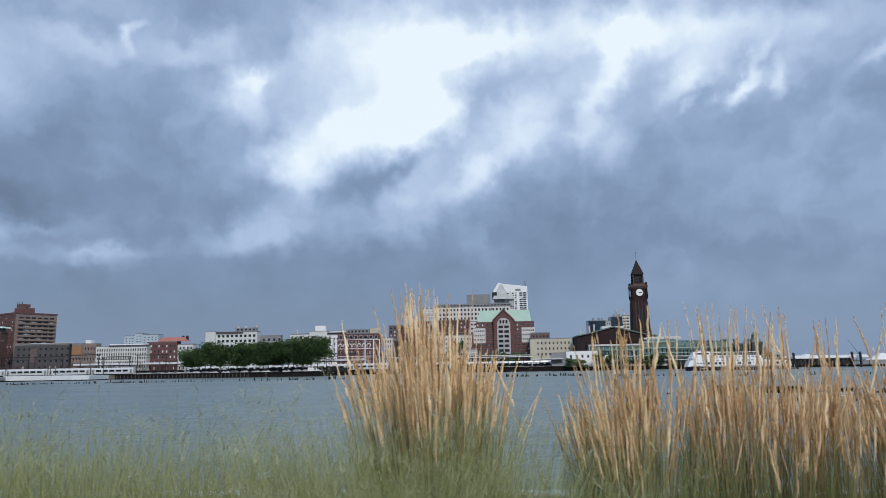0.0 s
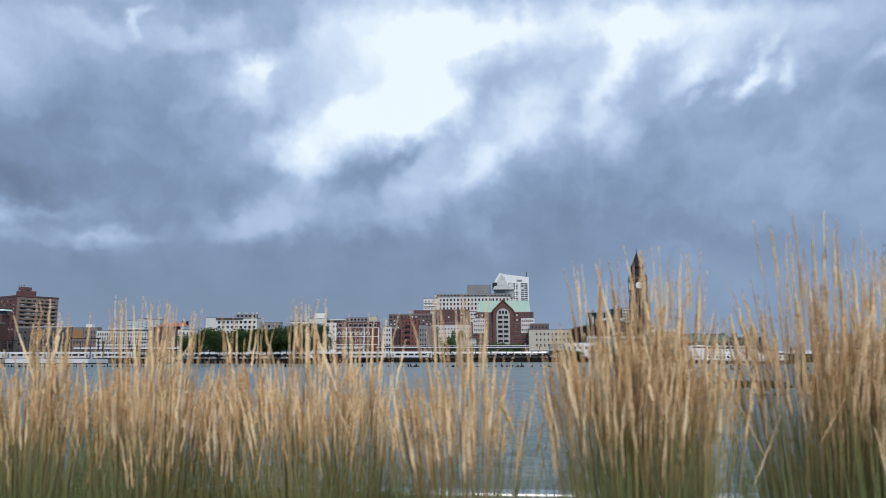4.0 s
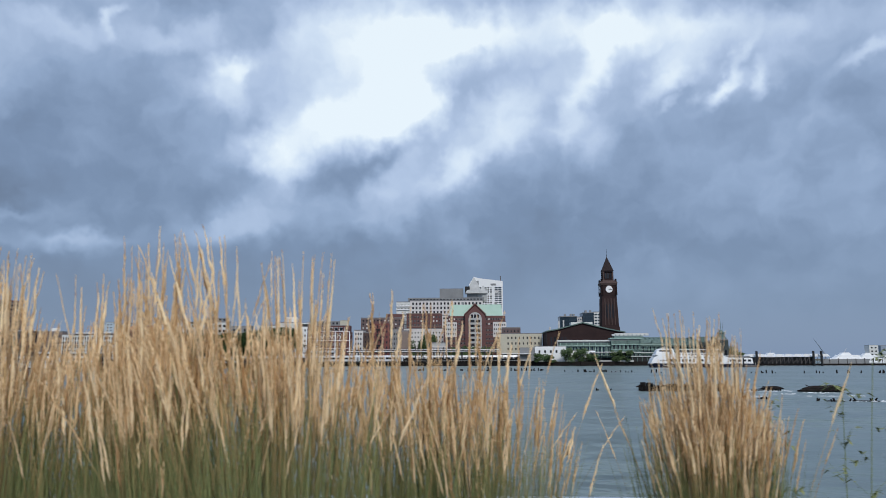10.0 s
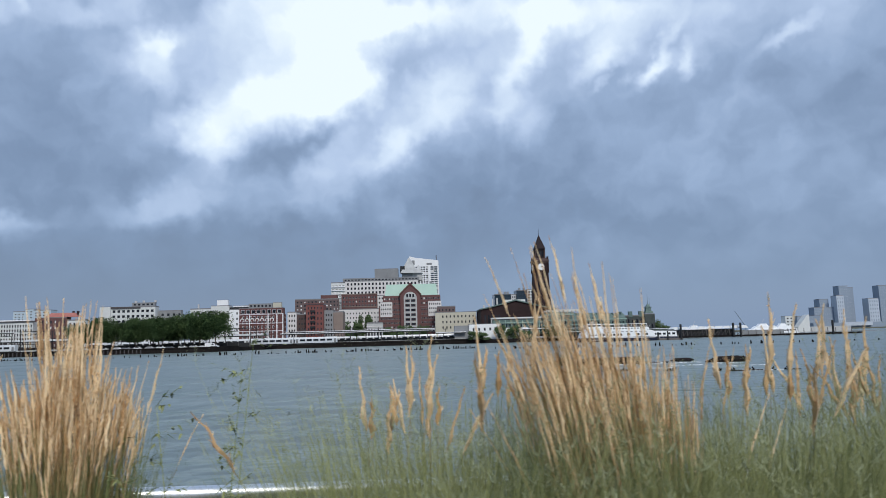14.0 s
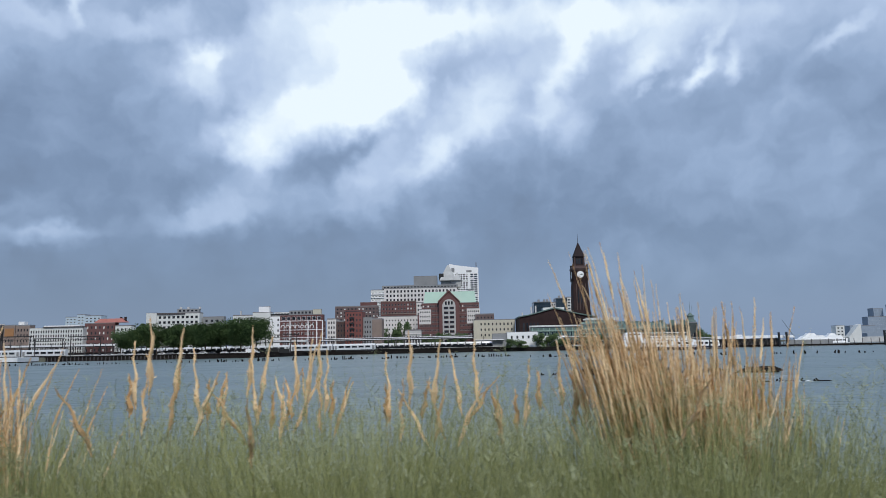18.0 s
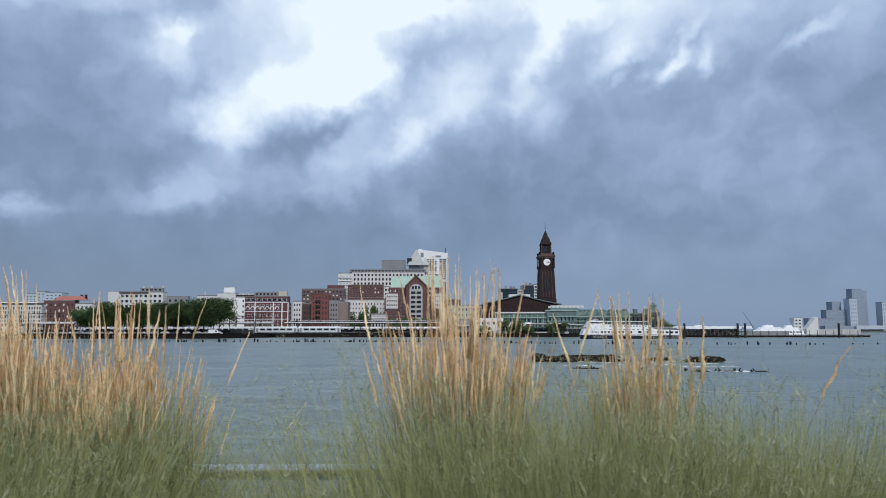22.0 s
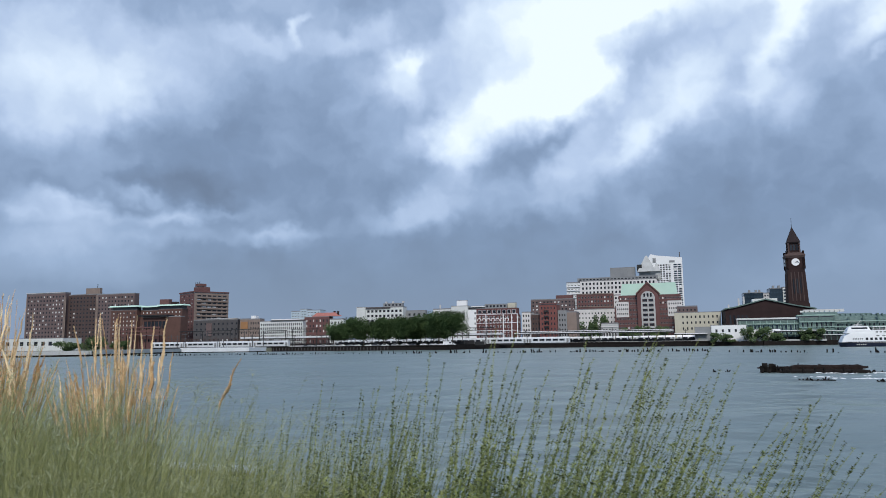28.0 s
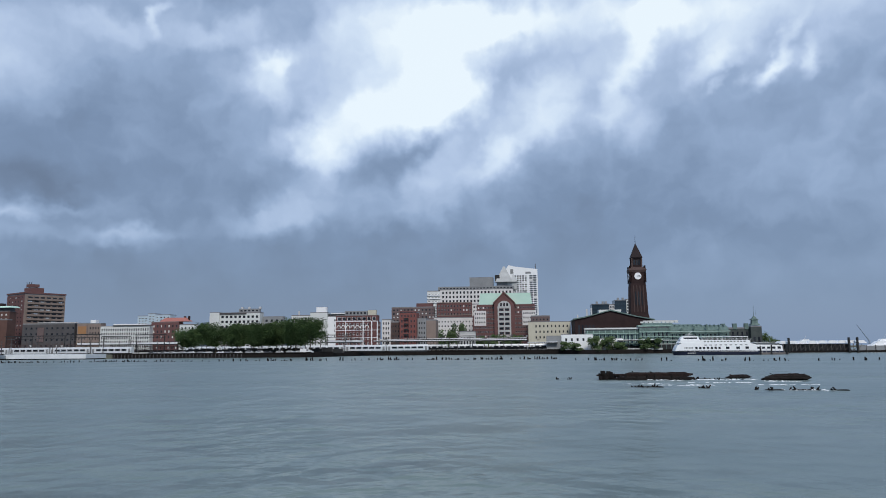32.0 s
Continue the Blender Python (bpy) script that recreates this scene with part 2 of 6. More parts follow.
def surface(name, low, high, scale=1.0, rough=0.8, bump=0.0, metal=0.0, per="", spec=0.5, streak=1.0, sheen=0.0, foot=None):
    """A material between two colours: coarse and fine noise, optional change per piece ("object" or "island"), optional relief.
    foot (colour, z0, z1): another colour at the foot of a plant, giving way to the rest between two heights."""
    mat = bpy.data.materials.new(name)
    mat.use_nodes = True
    tree = mat.node_tree
    bsdf = tree.nodes["Principled BSDF"]
    coord = tree.nodes.new("ShaderNodeTexCoord")
    stretch = tree.nodes.new("ShaderNodeMapping")
    stretch.inputs["Scale"].default_value = (1, 1, 1 / streak)
    tree.links.new(coord.outputs["Object"], stretch.inputs[0])
    coarse, fine = tree.nodes.new("ShaderNodeTexNoise"), tree.nodes.new("ShaderNodeTexNoise")
    for node, s, d in ((coarse, scale, 4), (fine, scale * 9, 6)):
        node.inputs["Scale"].default_value, node.inputs["Detail"].default_value = s, d
        tree.links.new(stretch.outputs[0], node.inputs["Vector"])
    add = tree.nodes.new("ShaderNodeMath")
    add.operation = "MULTIPLY_ADD"
    add.inputs[1].default_value = 0.45
    half = tree.nodes.new("ShaderNodeMath")
    half.operation = "MULTIPLY"
    half.inputs[1].default_value = 0.55
    tree.links.new(coarse.outputs["Fac"], half.inputs[0])
    tree.links.new(fine.outputs["Fac"], add.inputs[0])
    tree.links.new(half.outputs[0], add.inputs[2])
    value = add.outputs[0]
    if per:
        if per == "object":
            rnd = tree.nodes.new("ShaderNodeObjectInfo").outputs["Random"]
        else:
            rnd = tree.nodes.new("ShaderNodeNewGeometry").outputs["Random Per Island"]
        mix = tree.nodes.new("ShaderNodeMath")
        mix.operation = "MULTIPLY_ADD"
        mix.inputs[1].default_value = 0.45
        down = tree.nodes.new("ShaderNodeMath")
        down.operation = "MULTIPLY_ADD"
        down.inputs[1].default_value, down.inputs[2].default_value = 0.55, 0.02
        tree.links.new(value, down.inputs[0])
        tree.links.new(rnd, mix.inputs[0])
        tree.links.new(down.outputs[0], mix.inputs[2])
        value = mix.outputs[0]
    ramp_ = tree.nodes.new("ShaderNodeValToRGB")
    ramp_.color_ramp.elements[0].position, ramp_.color_ramp.elements[1].position = 0.28, 0.72
    ramp_.color_ramp.elements[0].color, ramp_.color_ramp.elements[1].color = (*low, 1), (*high, 1)
    tree.links.new(value, ramp_.inputs[0])
    colour = ramp_.outputs[0]
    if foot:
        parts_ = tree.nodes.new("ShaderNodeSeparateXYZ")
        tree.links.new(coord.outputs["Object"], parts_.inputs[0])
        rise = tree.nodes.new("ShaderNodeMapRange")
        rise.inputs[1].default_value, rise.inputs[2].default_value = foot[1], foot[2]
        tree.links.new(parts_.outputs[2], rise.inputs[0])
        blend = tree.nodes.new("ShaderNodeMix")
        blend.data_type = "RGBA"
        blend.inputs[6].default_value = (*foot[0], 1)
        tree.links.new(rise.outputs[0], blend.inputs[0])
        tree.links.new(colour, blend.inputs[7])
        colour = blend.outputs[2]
    tree.links.new(colour, bsdf.inputs["Base Color"])
    bsdf.inputs["Roughness"].default_value, bsdf.inputs["Metallic"].default_value = rough, metal
    bsdf.inputs["Specular IOR Level"].default_value = spec
    if sheen:
        bsdf.inputs["Sheen Weight"].default_value = sheen
    if bump:
        relief = tree.nodes.new("ShaderNodeBump")
        relief.inputs["Strength"].default_value, relief.inputs["Distance"].default_value = 1.0, bump
        tree.links.new(fine.outputs["Fac"], relief.inputs["Height"])
        tree.links.new(relief.outputs[0], bsdf.inputs["Normal"])
    return mat


def water_material():
    mat = surface("river_water", (0.116, 0.164, 0.160), (0.19, 0.242, 0.238), 0.05, 0.28, spec=0.5)
    tree = mat.node_tree
    bsdf = tree.nodes["Principled BSDF"]
    bsdf.inputs["IOR"].default_value = 1.33
    coord = tree.nodes.new("ShaderNodeTexCoord")
    height = None
    for scale, amount, sx, detail in ((0.05, 3.6, 0.8, 2), (0.20, 1.7, 1.0, 2), (0.62, 0.54, 1.0, 2), (1.9, 0.09, 1.0, 2)):
        stretch = tree.nodes.new("ShaderNodeMapping")
        stretch.inputs["Scale"].default_value = (sx, 1, 1)
        stretch.inputs["Rotation"].default_value = (0, 0, radians(14 + 30 * scale))
        wave = tree.nodes.new("ShaderNodeTexNoise")
        wave.inputs["Scale"].default_value, wave.inputs["Detail"].default_value = scale, detail
        tree.links.new(coord.outputs["Object"], stretch.inputs[0])
        tree.links.new(stretch.outputs[0], wave.inputs["Vector"])
        step = tree.nodes.new("ShaderNodeMath")
        step.operation = "MULTIPLY_ADD"
        step.inputs[1].default_value = amount
        tree.links.new(wave.outputs["Fac"], step.inputs[0])
        if height is not None:
            tree.links.new(height, step.inputs[2])
        height = step.outputs[0]
    relief = tree.nodes.new("ShaderNodeBump")
    relief.inputs["Distance"].default_value = 1.0
    gusts = tree.nodes.new("ShaderNodeTexNoise")
    gusts.inputs["Scale"].default_value, gusts.inputs["Detail"].default_value = 0.045, 3
    tree.links.new(coord.outputs["Object"], gusts.inputs["Vector"])
    calm_ = tree.nodes.new("ShaderNodeMapRange")
    for i_, v_ in enumerate((0.40, 0.62, 0.18, 1.0)):
        calm_.inputs[1 + i_].default_value = v_
    tree.links.new(gusts.outputs["Fac"], calm_.inputs[0])
    tree.links.new(calm_.outputs[0], relief.inputs["Strength"])
    tree.links.new(height, relief.inputs["Height"])
    tree.links.new(relief.outputs[0], bsdf.inputs["Normal"])
    return mat


M_WATER = water_material()
M_LAND = surface("land", (0.10, 0.11, 0.08), (0.17, 0.17, 0.14), 0.05, 0.95)
M_SOIL = surface("planting_soil", (0.04, 0.03, 0.02), (0.09, 0.07, 0.05), 6, 0.95, 0.02)
M_PAVING = surface("paving_concrete", (0.30, 0.29, 0.27), (0.42, 0.41, 0.38), 2, 0.9, 0.003)
M_STEEL = surface("brushed_steel", (0.78, 0.80, 0.81), (0.92, 0.93, 0.94), 8, 0.34, 0.0004, 1.0)
M_CONC = surface("weathered_concrete", (0.36, 0.37, 0.37), (0.56, 0.57, 0.57), 0.3, 0.9, 0.01)
M_CONC_PALE = surface("pale_concrete", (0.56, 0.59, 0.62), (0.78, 0.80, 0.82), 0.3, 0.85, 0.01)
M_TIMBER = surface("wet_timber", (0.006, 0.005, 0.005), (0.026, 0.022, 0.02), 1.2, 0.85, 0.03, streak=4, spec=0.15)
M_TIMBER_RED = surface("rotten_timber", (0.008, 0.006, 0.006), (0.036, 0.023, 0.02), 1.6, 0.85, 0.05, streak=3, spec=0.2)
M_FOAM = surface("foam", (0.58, 0.63, 0.67), (0.82, 0.85, 0.88), 3, 0.7, 0.02)
M_BRICK_BROWN = surface("brown_brick", (0.06, 0.038, 0.035), (0.1, 0.066, 0.06), 0.25, 0.9, 0.01)
M_BRICK_DARK = surface("dark_brick", (0.02, 0.012, 0.013), (0.046, 0.026, 0.025), 0.25, 0.9, 0.01, spec=0.3)
M_BRICK_TAN = surface("tan_brick", (0.2, 0.155, 0.135), (0.28, 0.22, 0.19), 0.25, 0.9, 0.01)
M_BRICK_ORANGE = surface("orange_brick", (0.088, 0.046, 0.038), (0.14, 0.074, 0.06), 0.25, 0.9, 0.01)
M_BRICK_RED = surface("red_brick", (0.15, 0.052, 0.046), (0.215, 0.08, 0.07), 0.25, 0.9, 0.01)
M_BRICK_DULL = surface("dull_red_brick", (0.105, 0.043, 0.042), (0.16, 0.068, 0.064), 0.25, 0.9, 0.01)
M_BRICK_MAROON = surface("maroon_brick", (0.115, 0.055, 0.053), (0.17, 0.084, 0.08), 0.25, 0.9, 0.01)
M_TAUPE = surface("taupe_brick", (0.115, 0.082, 0.082), (0.17, 0.124, 0.122), 0.25, 0.9, 0.01)
M_WHITE = surface("white_paint", (0.78, 0.8, 0.82), (0.88, 0.89, 0.9), 0.3, 0.6)
M_OFFWHITE = surface("off_white_stucco", (0.56, 0.58, 0.57), (0.70, 0.72, 0.71), 0.2, 0.85)
M_CREAM = surface("cream_stucco", (0.46, 0.44, 0.36), (0.60, 0.57, 0.47), 0.2, 0.85)
M_PALE = surface("pale_stone", (0.60, 0.58, 0.57), (0.74, 0.72, 0.71), 0.2, 0.85)
M_GREY = surface("grey_panel", (0.20, 0.21, 0.22), (0.28, 0.29, 0.30), 0.2, 0.8)
M_GREY_DARK = surface("dark_grey_brick", (0.06, 0.056, 0.06), (0.1, 0.096, 0.1), 0.25, 0.85)
M_BLUE_TOWER = surface("blue_grey_cladding", (0.40, 0.50, 0.58), (0.52, 0.62, 0.70), 0.1, 0.4)
# blue-grey tones that carry the river haze in the base colour
M_HAZE = surface("river_haze_tone", (0.23, 0.29, 0.37), (0.29, 0.35, 0.43), 0.03, 0.9)
M_HAZE_PALE = surface("pale_river_haze_tone", (0.42, 0.48, 0.56), (0.52, 0.58, 0.66), 0.03, 0.9)
M_COPPER = surface("green_copper", (0.15, 0.255, 0.225), (0.40, 0.54, 0.48), 0.5, 0.7)
M_COPPER_DARK = surface("weathered_copper", (0.055, 0.10, 0.092), (0.17, 0.245, 0.225), 0.7, 0.7)
M_PAVILION = surface("weathered_pavilion_stone", (0.032, 0.043, 0.042), (0.078, 0.09, 0.086), 0.5, 0.85)
M_MINT = surface("mint_copper_roof", (0.46, 0.68, 0.58), (0.58, 0.78, 0.68), 0.2, 0.65)
M_GLASS = surface("window_glass", (0.010, 0.012, 0.016), (0.035, 0.04, 0.048), 0.6, 0.12, per="object", spec=0.4)
# pale panes: blinds, lit rooms, and sky reflections put into the colour
M_GLASS_LIT = surface("pale_blinds_and_sky_glints", (0.55, 0.56, 0.56), (0.80, 0.80, 0.78), 0.6, 0.3, per="object")
M_TEAL_GLASS = surface("teal_curtain_glass", (0.016, 0.028, 0.042), (0.035, 0.058, 0.08), 0.12, 0.12)
M_FRAME = surface("painted_window_frame", (0.46, 0.46, 0.46), (0.58, 0.58, 0.58), 1, 0.6)
M_FRAME_DARK = surface("dark_window_frame", (0.05, 0.05, 0.055), (0.09, 0.09, 0.10), 1, 0.5)
M_ROOF = surface("roof_gravel", (0.16, 0.16, 0.17), (0.26, 0.26, 0.27), 0.4, 0.95)
M_SLATE = surface("brown_slate", (0.018, 0.012, 0.014), (0.034, 0.023, 0.024), 0.5, 0.8, spec=0.25)
M_RED_ROOF = surface("red_roof", (0.36, 0.13, 0.11), (0.46, 0.19, 0.16), 0.4, 0.8)
M_TRAIN = surface("train_steel", (0.56, 0.59, 0.62), (0.78, 0.80, 0.83), 0.6, 0.35, metal=0.15)
M_DARK = surface("dark_metal", (0.014, 0.015, 0.017), (0.04, 0.042, 0.045), 1.5, 0.7, spec=0.25)
M_NAVY = surface("navy_hull_paint", (0.010, 0.014, 0.04), (0.02, 0.026, 0.06), 0.6, 0.35)
M_SHIP_WHITE = surface("ship_white_paint", (0.86, 0.88, 0.90), (0.93, 0.94, 0.95), 0.6, 0.4)
M_LEAF = surface("tree_leaves", (0.014, 0.034, 0.013), (0.085, 0.135, 0.05), 0.6, 0.8, per="island", spec=0.15)
M_BUSH = surface("bush_leaves", (0.03, 0.06, 0.022), (0.105, 0.155, 0.062), 0.8, 0.75, per="island", spec=0.25)
M_BARK = surface("bark", (0.04, 0.033, 0.027), (0.09, 0.075, 0.06), 2, 0.95, 0.02)
M_PLUME = surface("golden_seed_heads", (0.46, 0.26, 0.108), (0.98, 0.775, 0.485), 5, 0.85, per="island", spec=0.2, sheen=0.25)
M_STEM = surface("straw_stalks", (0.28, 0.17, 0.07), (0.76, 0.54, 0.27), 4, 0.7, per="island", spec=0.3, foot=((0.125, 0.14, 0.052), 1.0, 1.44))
M_BLADE = surface("green_blades", (0.07, 0.105, 0.034), (0.31, 0.335, 0.14), 3, 0.6, per="island", spec=0.35)
M_HAY = surface("olive_blades", (0.16, 0.19, 0.07), (0.42, 0.44, 0.195), 3, 0.65, per="island", spec=0.3)
M_SPECK = surface("airy_seed_specks", (0.22, 0.25, 0.135), (0.43, 0.455, 0.285), 5, 0.85, per="island", spec=0.2)
M_SHRUB = surface("shrub_leaves", (0.10, 0.145, 0.042), (0.34, 0.38, 0.14), 4, 0.65, per="island", spec=0.3)
M_BUD = surface("dark_buds", (0.06, 0.085, 0.03), (0.17, 0.19, 0.08), 6, 0.8, per="island", spec=0.2)
M_CLOCK = surface("clock_face", (0.80, 0.81, 0.82), (0.88, 0.89, 0.90), 1, 0.5)
M_YELLOW = surface("orange_panel", (0.30, 0.15, 0.065), (0.38, 0.20, 0.09), 0.4, 0.7)
M_GANGWAY = surface("rusty_gangway", (0.09, 0.085, 0.085), (0.20, 0.18, 0.17), 0.8, 0.8)
M_CAR = surface("car_paint", (0.10, 0.11, 0.13), (0.75, 0.77, 0.80), 0.2, 0.3, per="object")

# ---- mesh helpers ----


def part(name, bm, material, parent=None, label="", smooth=False):
    """Links a bmesh as one mesh object under a thing or a part; material may be a list of slots."""
    me = bpy.data.meshes.new(name)
    bm.to_mesh(me)
    bm.free()
    for m in material if isinstance(material, (list, tuple)) else [material]:
        me.materials.append(m)
    if smooth:
        me.polygons.foreach_set("use_smooth", [True] * len(me.polygons))
    ob = new(name, me)
    ob.parent = parent
    if label:
        ob["label"] = label
    return ob


def soup(name, verts, faces, material, parent=None, label=""):
    """One mesh from generated vertices and faces."""
    me = bpy.data.meshes.new(name)
    me.from_pydata(verts, [], faces)
    me.materials.append(material)
    ob = new(name, me)
    ob.parent = parent
    if label:
        ob["label"] = label
    return ob


def shared(name, me, parent, m):
    ob = new(name, me)
    ob.parent = parent
    ob.matrix_local = m
    return ob


def thing(name, m, label, category, group="", kind=""):
    ob = new(name)
    ob.empty_display_size = 0.2
    ob.matrix_world = m
    return tagged(ob, label, category, group, kind)


def box(bm, x0, x1, y0, y1, z0, z1, slot=0, skip_bottom=False):
    v = [bm.verts.new((x, y, z)) for z in (z0, z1) for x, y in ((x0, y0), (x1, y0), (x1, y1), (x0, y1))]
    quads = [(0, 1, 5, 4), (1, 2, 6, 5), (2, 3, 7, 6), (3, 0, 4, 7), (4, 5, 6, 7)]
    if not skip_bottom:
        quads.append((3, 2, 1, 0))
    for q in quads:
        bm.faces.new([v[i] for i in q]).material_index = slot
    return v


def boxes(*specs):
    bm = bmesh.new()
    for s in specs:
        box(bm, *s)
    return bm


def prism(bm, outline, y0, y1, slot=0):
    """An outline in x and z, drawn from y0 to y1."""
    a = [bm.verts.new((x, y0, z)) for x, z in outline]
    b = [bm.verts.new((x, y1, z)) for x, z in outline]
    n = len(outline)
    bm.faces.new(a).material_index = slot
    bm.faces.new(b[::-1]).material_index = slot
    for i in range(n):
        j = (i + 1) % n
        bm.faces.new((a[j], a[i], b[i], b[j])).material_index = slot
    bmesh.ops.recalc_face_normals(bm, faces=bm.faces[:])


def frustum(bm, cx, cy, w0, w1, z0, z1, d0=None, d1=None, slot=0):
    d0, d1 = d0 or w0, d1 or w1
    lo = [bm.verts.new((cx + sx * w0 / 2, cy + sy * d0 / 2, z0)) for sx, sy in ((-1, -1), (1, -1), (1, 1), (-1, 1))]
    hi = [bm.verts.new((cx + sx * w1 / 2, cy + sy * d1 / 2, z1)) for sx, sy in ((-1, -1), (1, -1), (1, 1), (-1, 1))]
    for i in range(4):
        j = (i + 1) % 4
        bm.faces.new((lo[i], lo[j], hi[j], hi[i])).material_index = slot
    bm.faces.new(hi).material_index = slot
    bm.faces.new(lo[::-1]).material_index = slot


def rod(bm, a, b, r0, r1=None, n=6, cap=True, slot=0):
    a, b = Vector(a), Vector(b)
    r1 = r0 if r1 is None else r1
    way = (b - a).normalized()
    side = way.orthogonal().normalized()
    up = way.cross(side)
    rings = []
    for p, r in ((a, r0), (b, r1)):
        rings.append([bm.verts.new(p + (side * math.cos(2 * math.pi * i / n) + up * math.sin(2 * math.pi * i / n)) * r) for i in range(n)])
    for i in range(n):
        j = (i + 1) % n
        bm.faces.new((rings[0][i], rings[0][j], rings[1][j], rings[1][i])).material_index = slot
    if cap:
        bm.faces.new(rings[0][::-1]).material_index = slot
        bm.faces.new(rings[1]).material_index = slot


def spans(n, a, b, share):
    """n openings evenly over a to b, each taking that share of its bay."""
    w = (b - a) / n
    return [(a + w * (i + 0.5 - share / 2), a + w * (i + 0.5 + share / 2)) for i in range(n)]


WINDOWS = {}


def window_mesh(w, h, glass, frame_mat, bars):
    """A window in one piece: a raised frame (slot 0) round a set-back pane (slot 1)."""
    key = (round(w, 2), round(h, 2), glass.name, frame_mat.name)
    if key not in WINDOWS:
        bm = bmesh.new()
        t = min(0.16, 0.13 * w)
        rings = []
        for dx, y in ((0, 0.16), (0, 0), (t, 0), (t, 0.10)):
            rings.append([bm.verts.new((sx * (w / 2 - dx), y, sz * (h / 2 - dx))) for sx, sz in ((-1, -1), (1, -1), (1, 1), (-1, 1))])
        for lo, hi in zip(rings, rings[1:]):
            for i in range(4):
                j = (i + 1) % 4
                bm.faces.new((lo[i], lo[j], hi[j], hi[i]))
        bm.faces.new(rings[-1]).material_index = 1
        bm.faces.new(rings[0][::-1])
        me = bpy.data.meshes.new("window")
        bm.to_mesh(me)
        bm.free()
        me.materials.append(frame_mat)
        me.materials.append(glass)
        WINDOWS[key] = me
    return WINDOWS[key]


def facade(bm, m, w, h, cols, rows, recess=0.3, slot=0):
    """A wall face, w wide and h high in the frame m (x along, y inwards, z up), with recessed openings where cols and rows cross."""
    xs = sorted({0.0, w, *[c for pair in cols for c in pair]})
    zs = sorted({0.0, h, *[c for pair in rows for c in pair]})
    open_x, open_z = {round(a, 4) for a, _ in cols}, {round(a, 4) for a, _ in rows}
    grid = {}

    def v(x, y, z):
        key = (x, y, z)
        if key not in grid:
            grid[key] = bm.verts.new(m @ Vector(key))
        return grid[key]

    for i in range(len(xs) - 1):
        for j in range(len(zs) - 1):
            a, b, c, d = xs[i], xs[i + 1], zs[j], zs[j + 1]
            if round(a, 4) in open_x and round(c, 4) in open_z:
                r = recess
                quads = (((a, 0, c), (a, 0, d), (a, r, d), (a, r, c)), ((b, 0, d), (b, 0, c), (b, r, c), (b, r, d)),
                         ((b, 0, c), (a, 0, c), (a, r, c), (b, r, c)), ((a, 0, d), (b, 0, d), (b, r, d), (a, r, d)), ((a, r, c), (b, r, c), (b, r, d), (a, r, d)))
            else:
                quads = (((a, 0, c), (b, 0, c), (b, 0, d), (a, 0, d)),)
            for q in quads:
                bm.faces.new([v(*p) for p in q]).material_index = slot


def fill_windows(root, m, cols, rows, glass=None, frame_mat=None, bars=0, lit=0.0, rng=None):
    rng = rng or random.Random(3)
    for a, b in cols:
        for c, d in rows:
            kind = M_GLASS_LIT if rng.random() < lit else (glass or M_GLASS)
            me = window_mesh(b - a, d - c, kind, frame_mat or M_FRAME_DARK, bars)
            shared("window", me, root, m @ Matrix.Translation(((a + b) / 2, 0.12, (c + d) / 2)))


FACES = {"front": lambda w, d: (Matrix.Identity(4), w), "right": lambda w, d: (pose(w, 0, 0, 0, 0, 90), d),
         "back": lambda w, d: (pose(w, d, 0, 0, 0, 180), w), "left": lambda w, d: (pose(0, d, 0, 0, 0, 270), d)}


def block(root, w, d, z0, h, wall, at=(0, 0), openings=None, parapet=0.8, roof=None, name="wall", lit=0.0, glass=None, frame_mat=None, bars=0, seed=3, recess=0.3, label="", other=None):
    """One box of a building under root, with openings {face: (cols, rows)}; adds wall, roof and each window."""
    openings = openings or {}
    rng = random.Random(seed)
    base = Matrix.Translation((at[0], at[1], z0))
    bm = bmesh.new()
    other = other or {}
    slots = [wall, *other.values()]
    for face, make in FACES.items():
        m, width = make(w, d)
        cols, rows = openings.get(face, ((), ()))
        facade(bm, base @ m, width, h, cols, rows, recess, 1 + list(other).index(face) if face in other else 0)
    bm2 = bmesh.new()
    t = 0.35
    if parapet:
        for x0, x1, y0, y1 in ((0, w, 0, t), (0, w, d - t, d), (0, t, t, d - t), (w - t, w, t, d - t)):
            box(bm2, at[0] + x0, at[0] + x1, at[1] + y0, at[1] + y1, z0 + h, z0 + h + parapet)
    box(bm2, at[0] + t + 0.003, at[0] + w - t - 0.003, at[1] + t + 0.003, at[1] + d - t - 0.003, z0 + h - 0.2, z0 + h + 0.1)
    part(name, bm, slots, root, label)
    part("roof", bm2, roof or M_ROOF, root)
    for face, (cols, rows) in openings.items():
        m, width = FACES[face](w, d)
        fill_windows(root, base @ m, cols, rows, glass, frame_mat, bars, lit, rng)


# ---- water, ground, near edge ----
LAND_Z = 2.2


def sheet(name, outline, z, material, label, thick=0.0, category="ground"):
    bm = bmesh.new()
    top = [bm.verts.new((x, y, z)) for x, y in outline]
    face = bm.faces.new(top)
    if thick:
        out = bmesh.ops.extrude_face_region(bm, geom=[face])
        for e in out["geom"]:
            if isinstance(e, bmesh.types.BMVert):
                e.co.z -= thick
        bmesh.ops.recalc_face_normals(bm, faces=bm.faces[:])
    elif face.normal.z < 0:
        face.normal_flip()
    return tagged(part(name, bm, material), label, category, kind="structure")


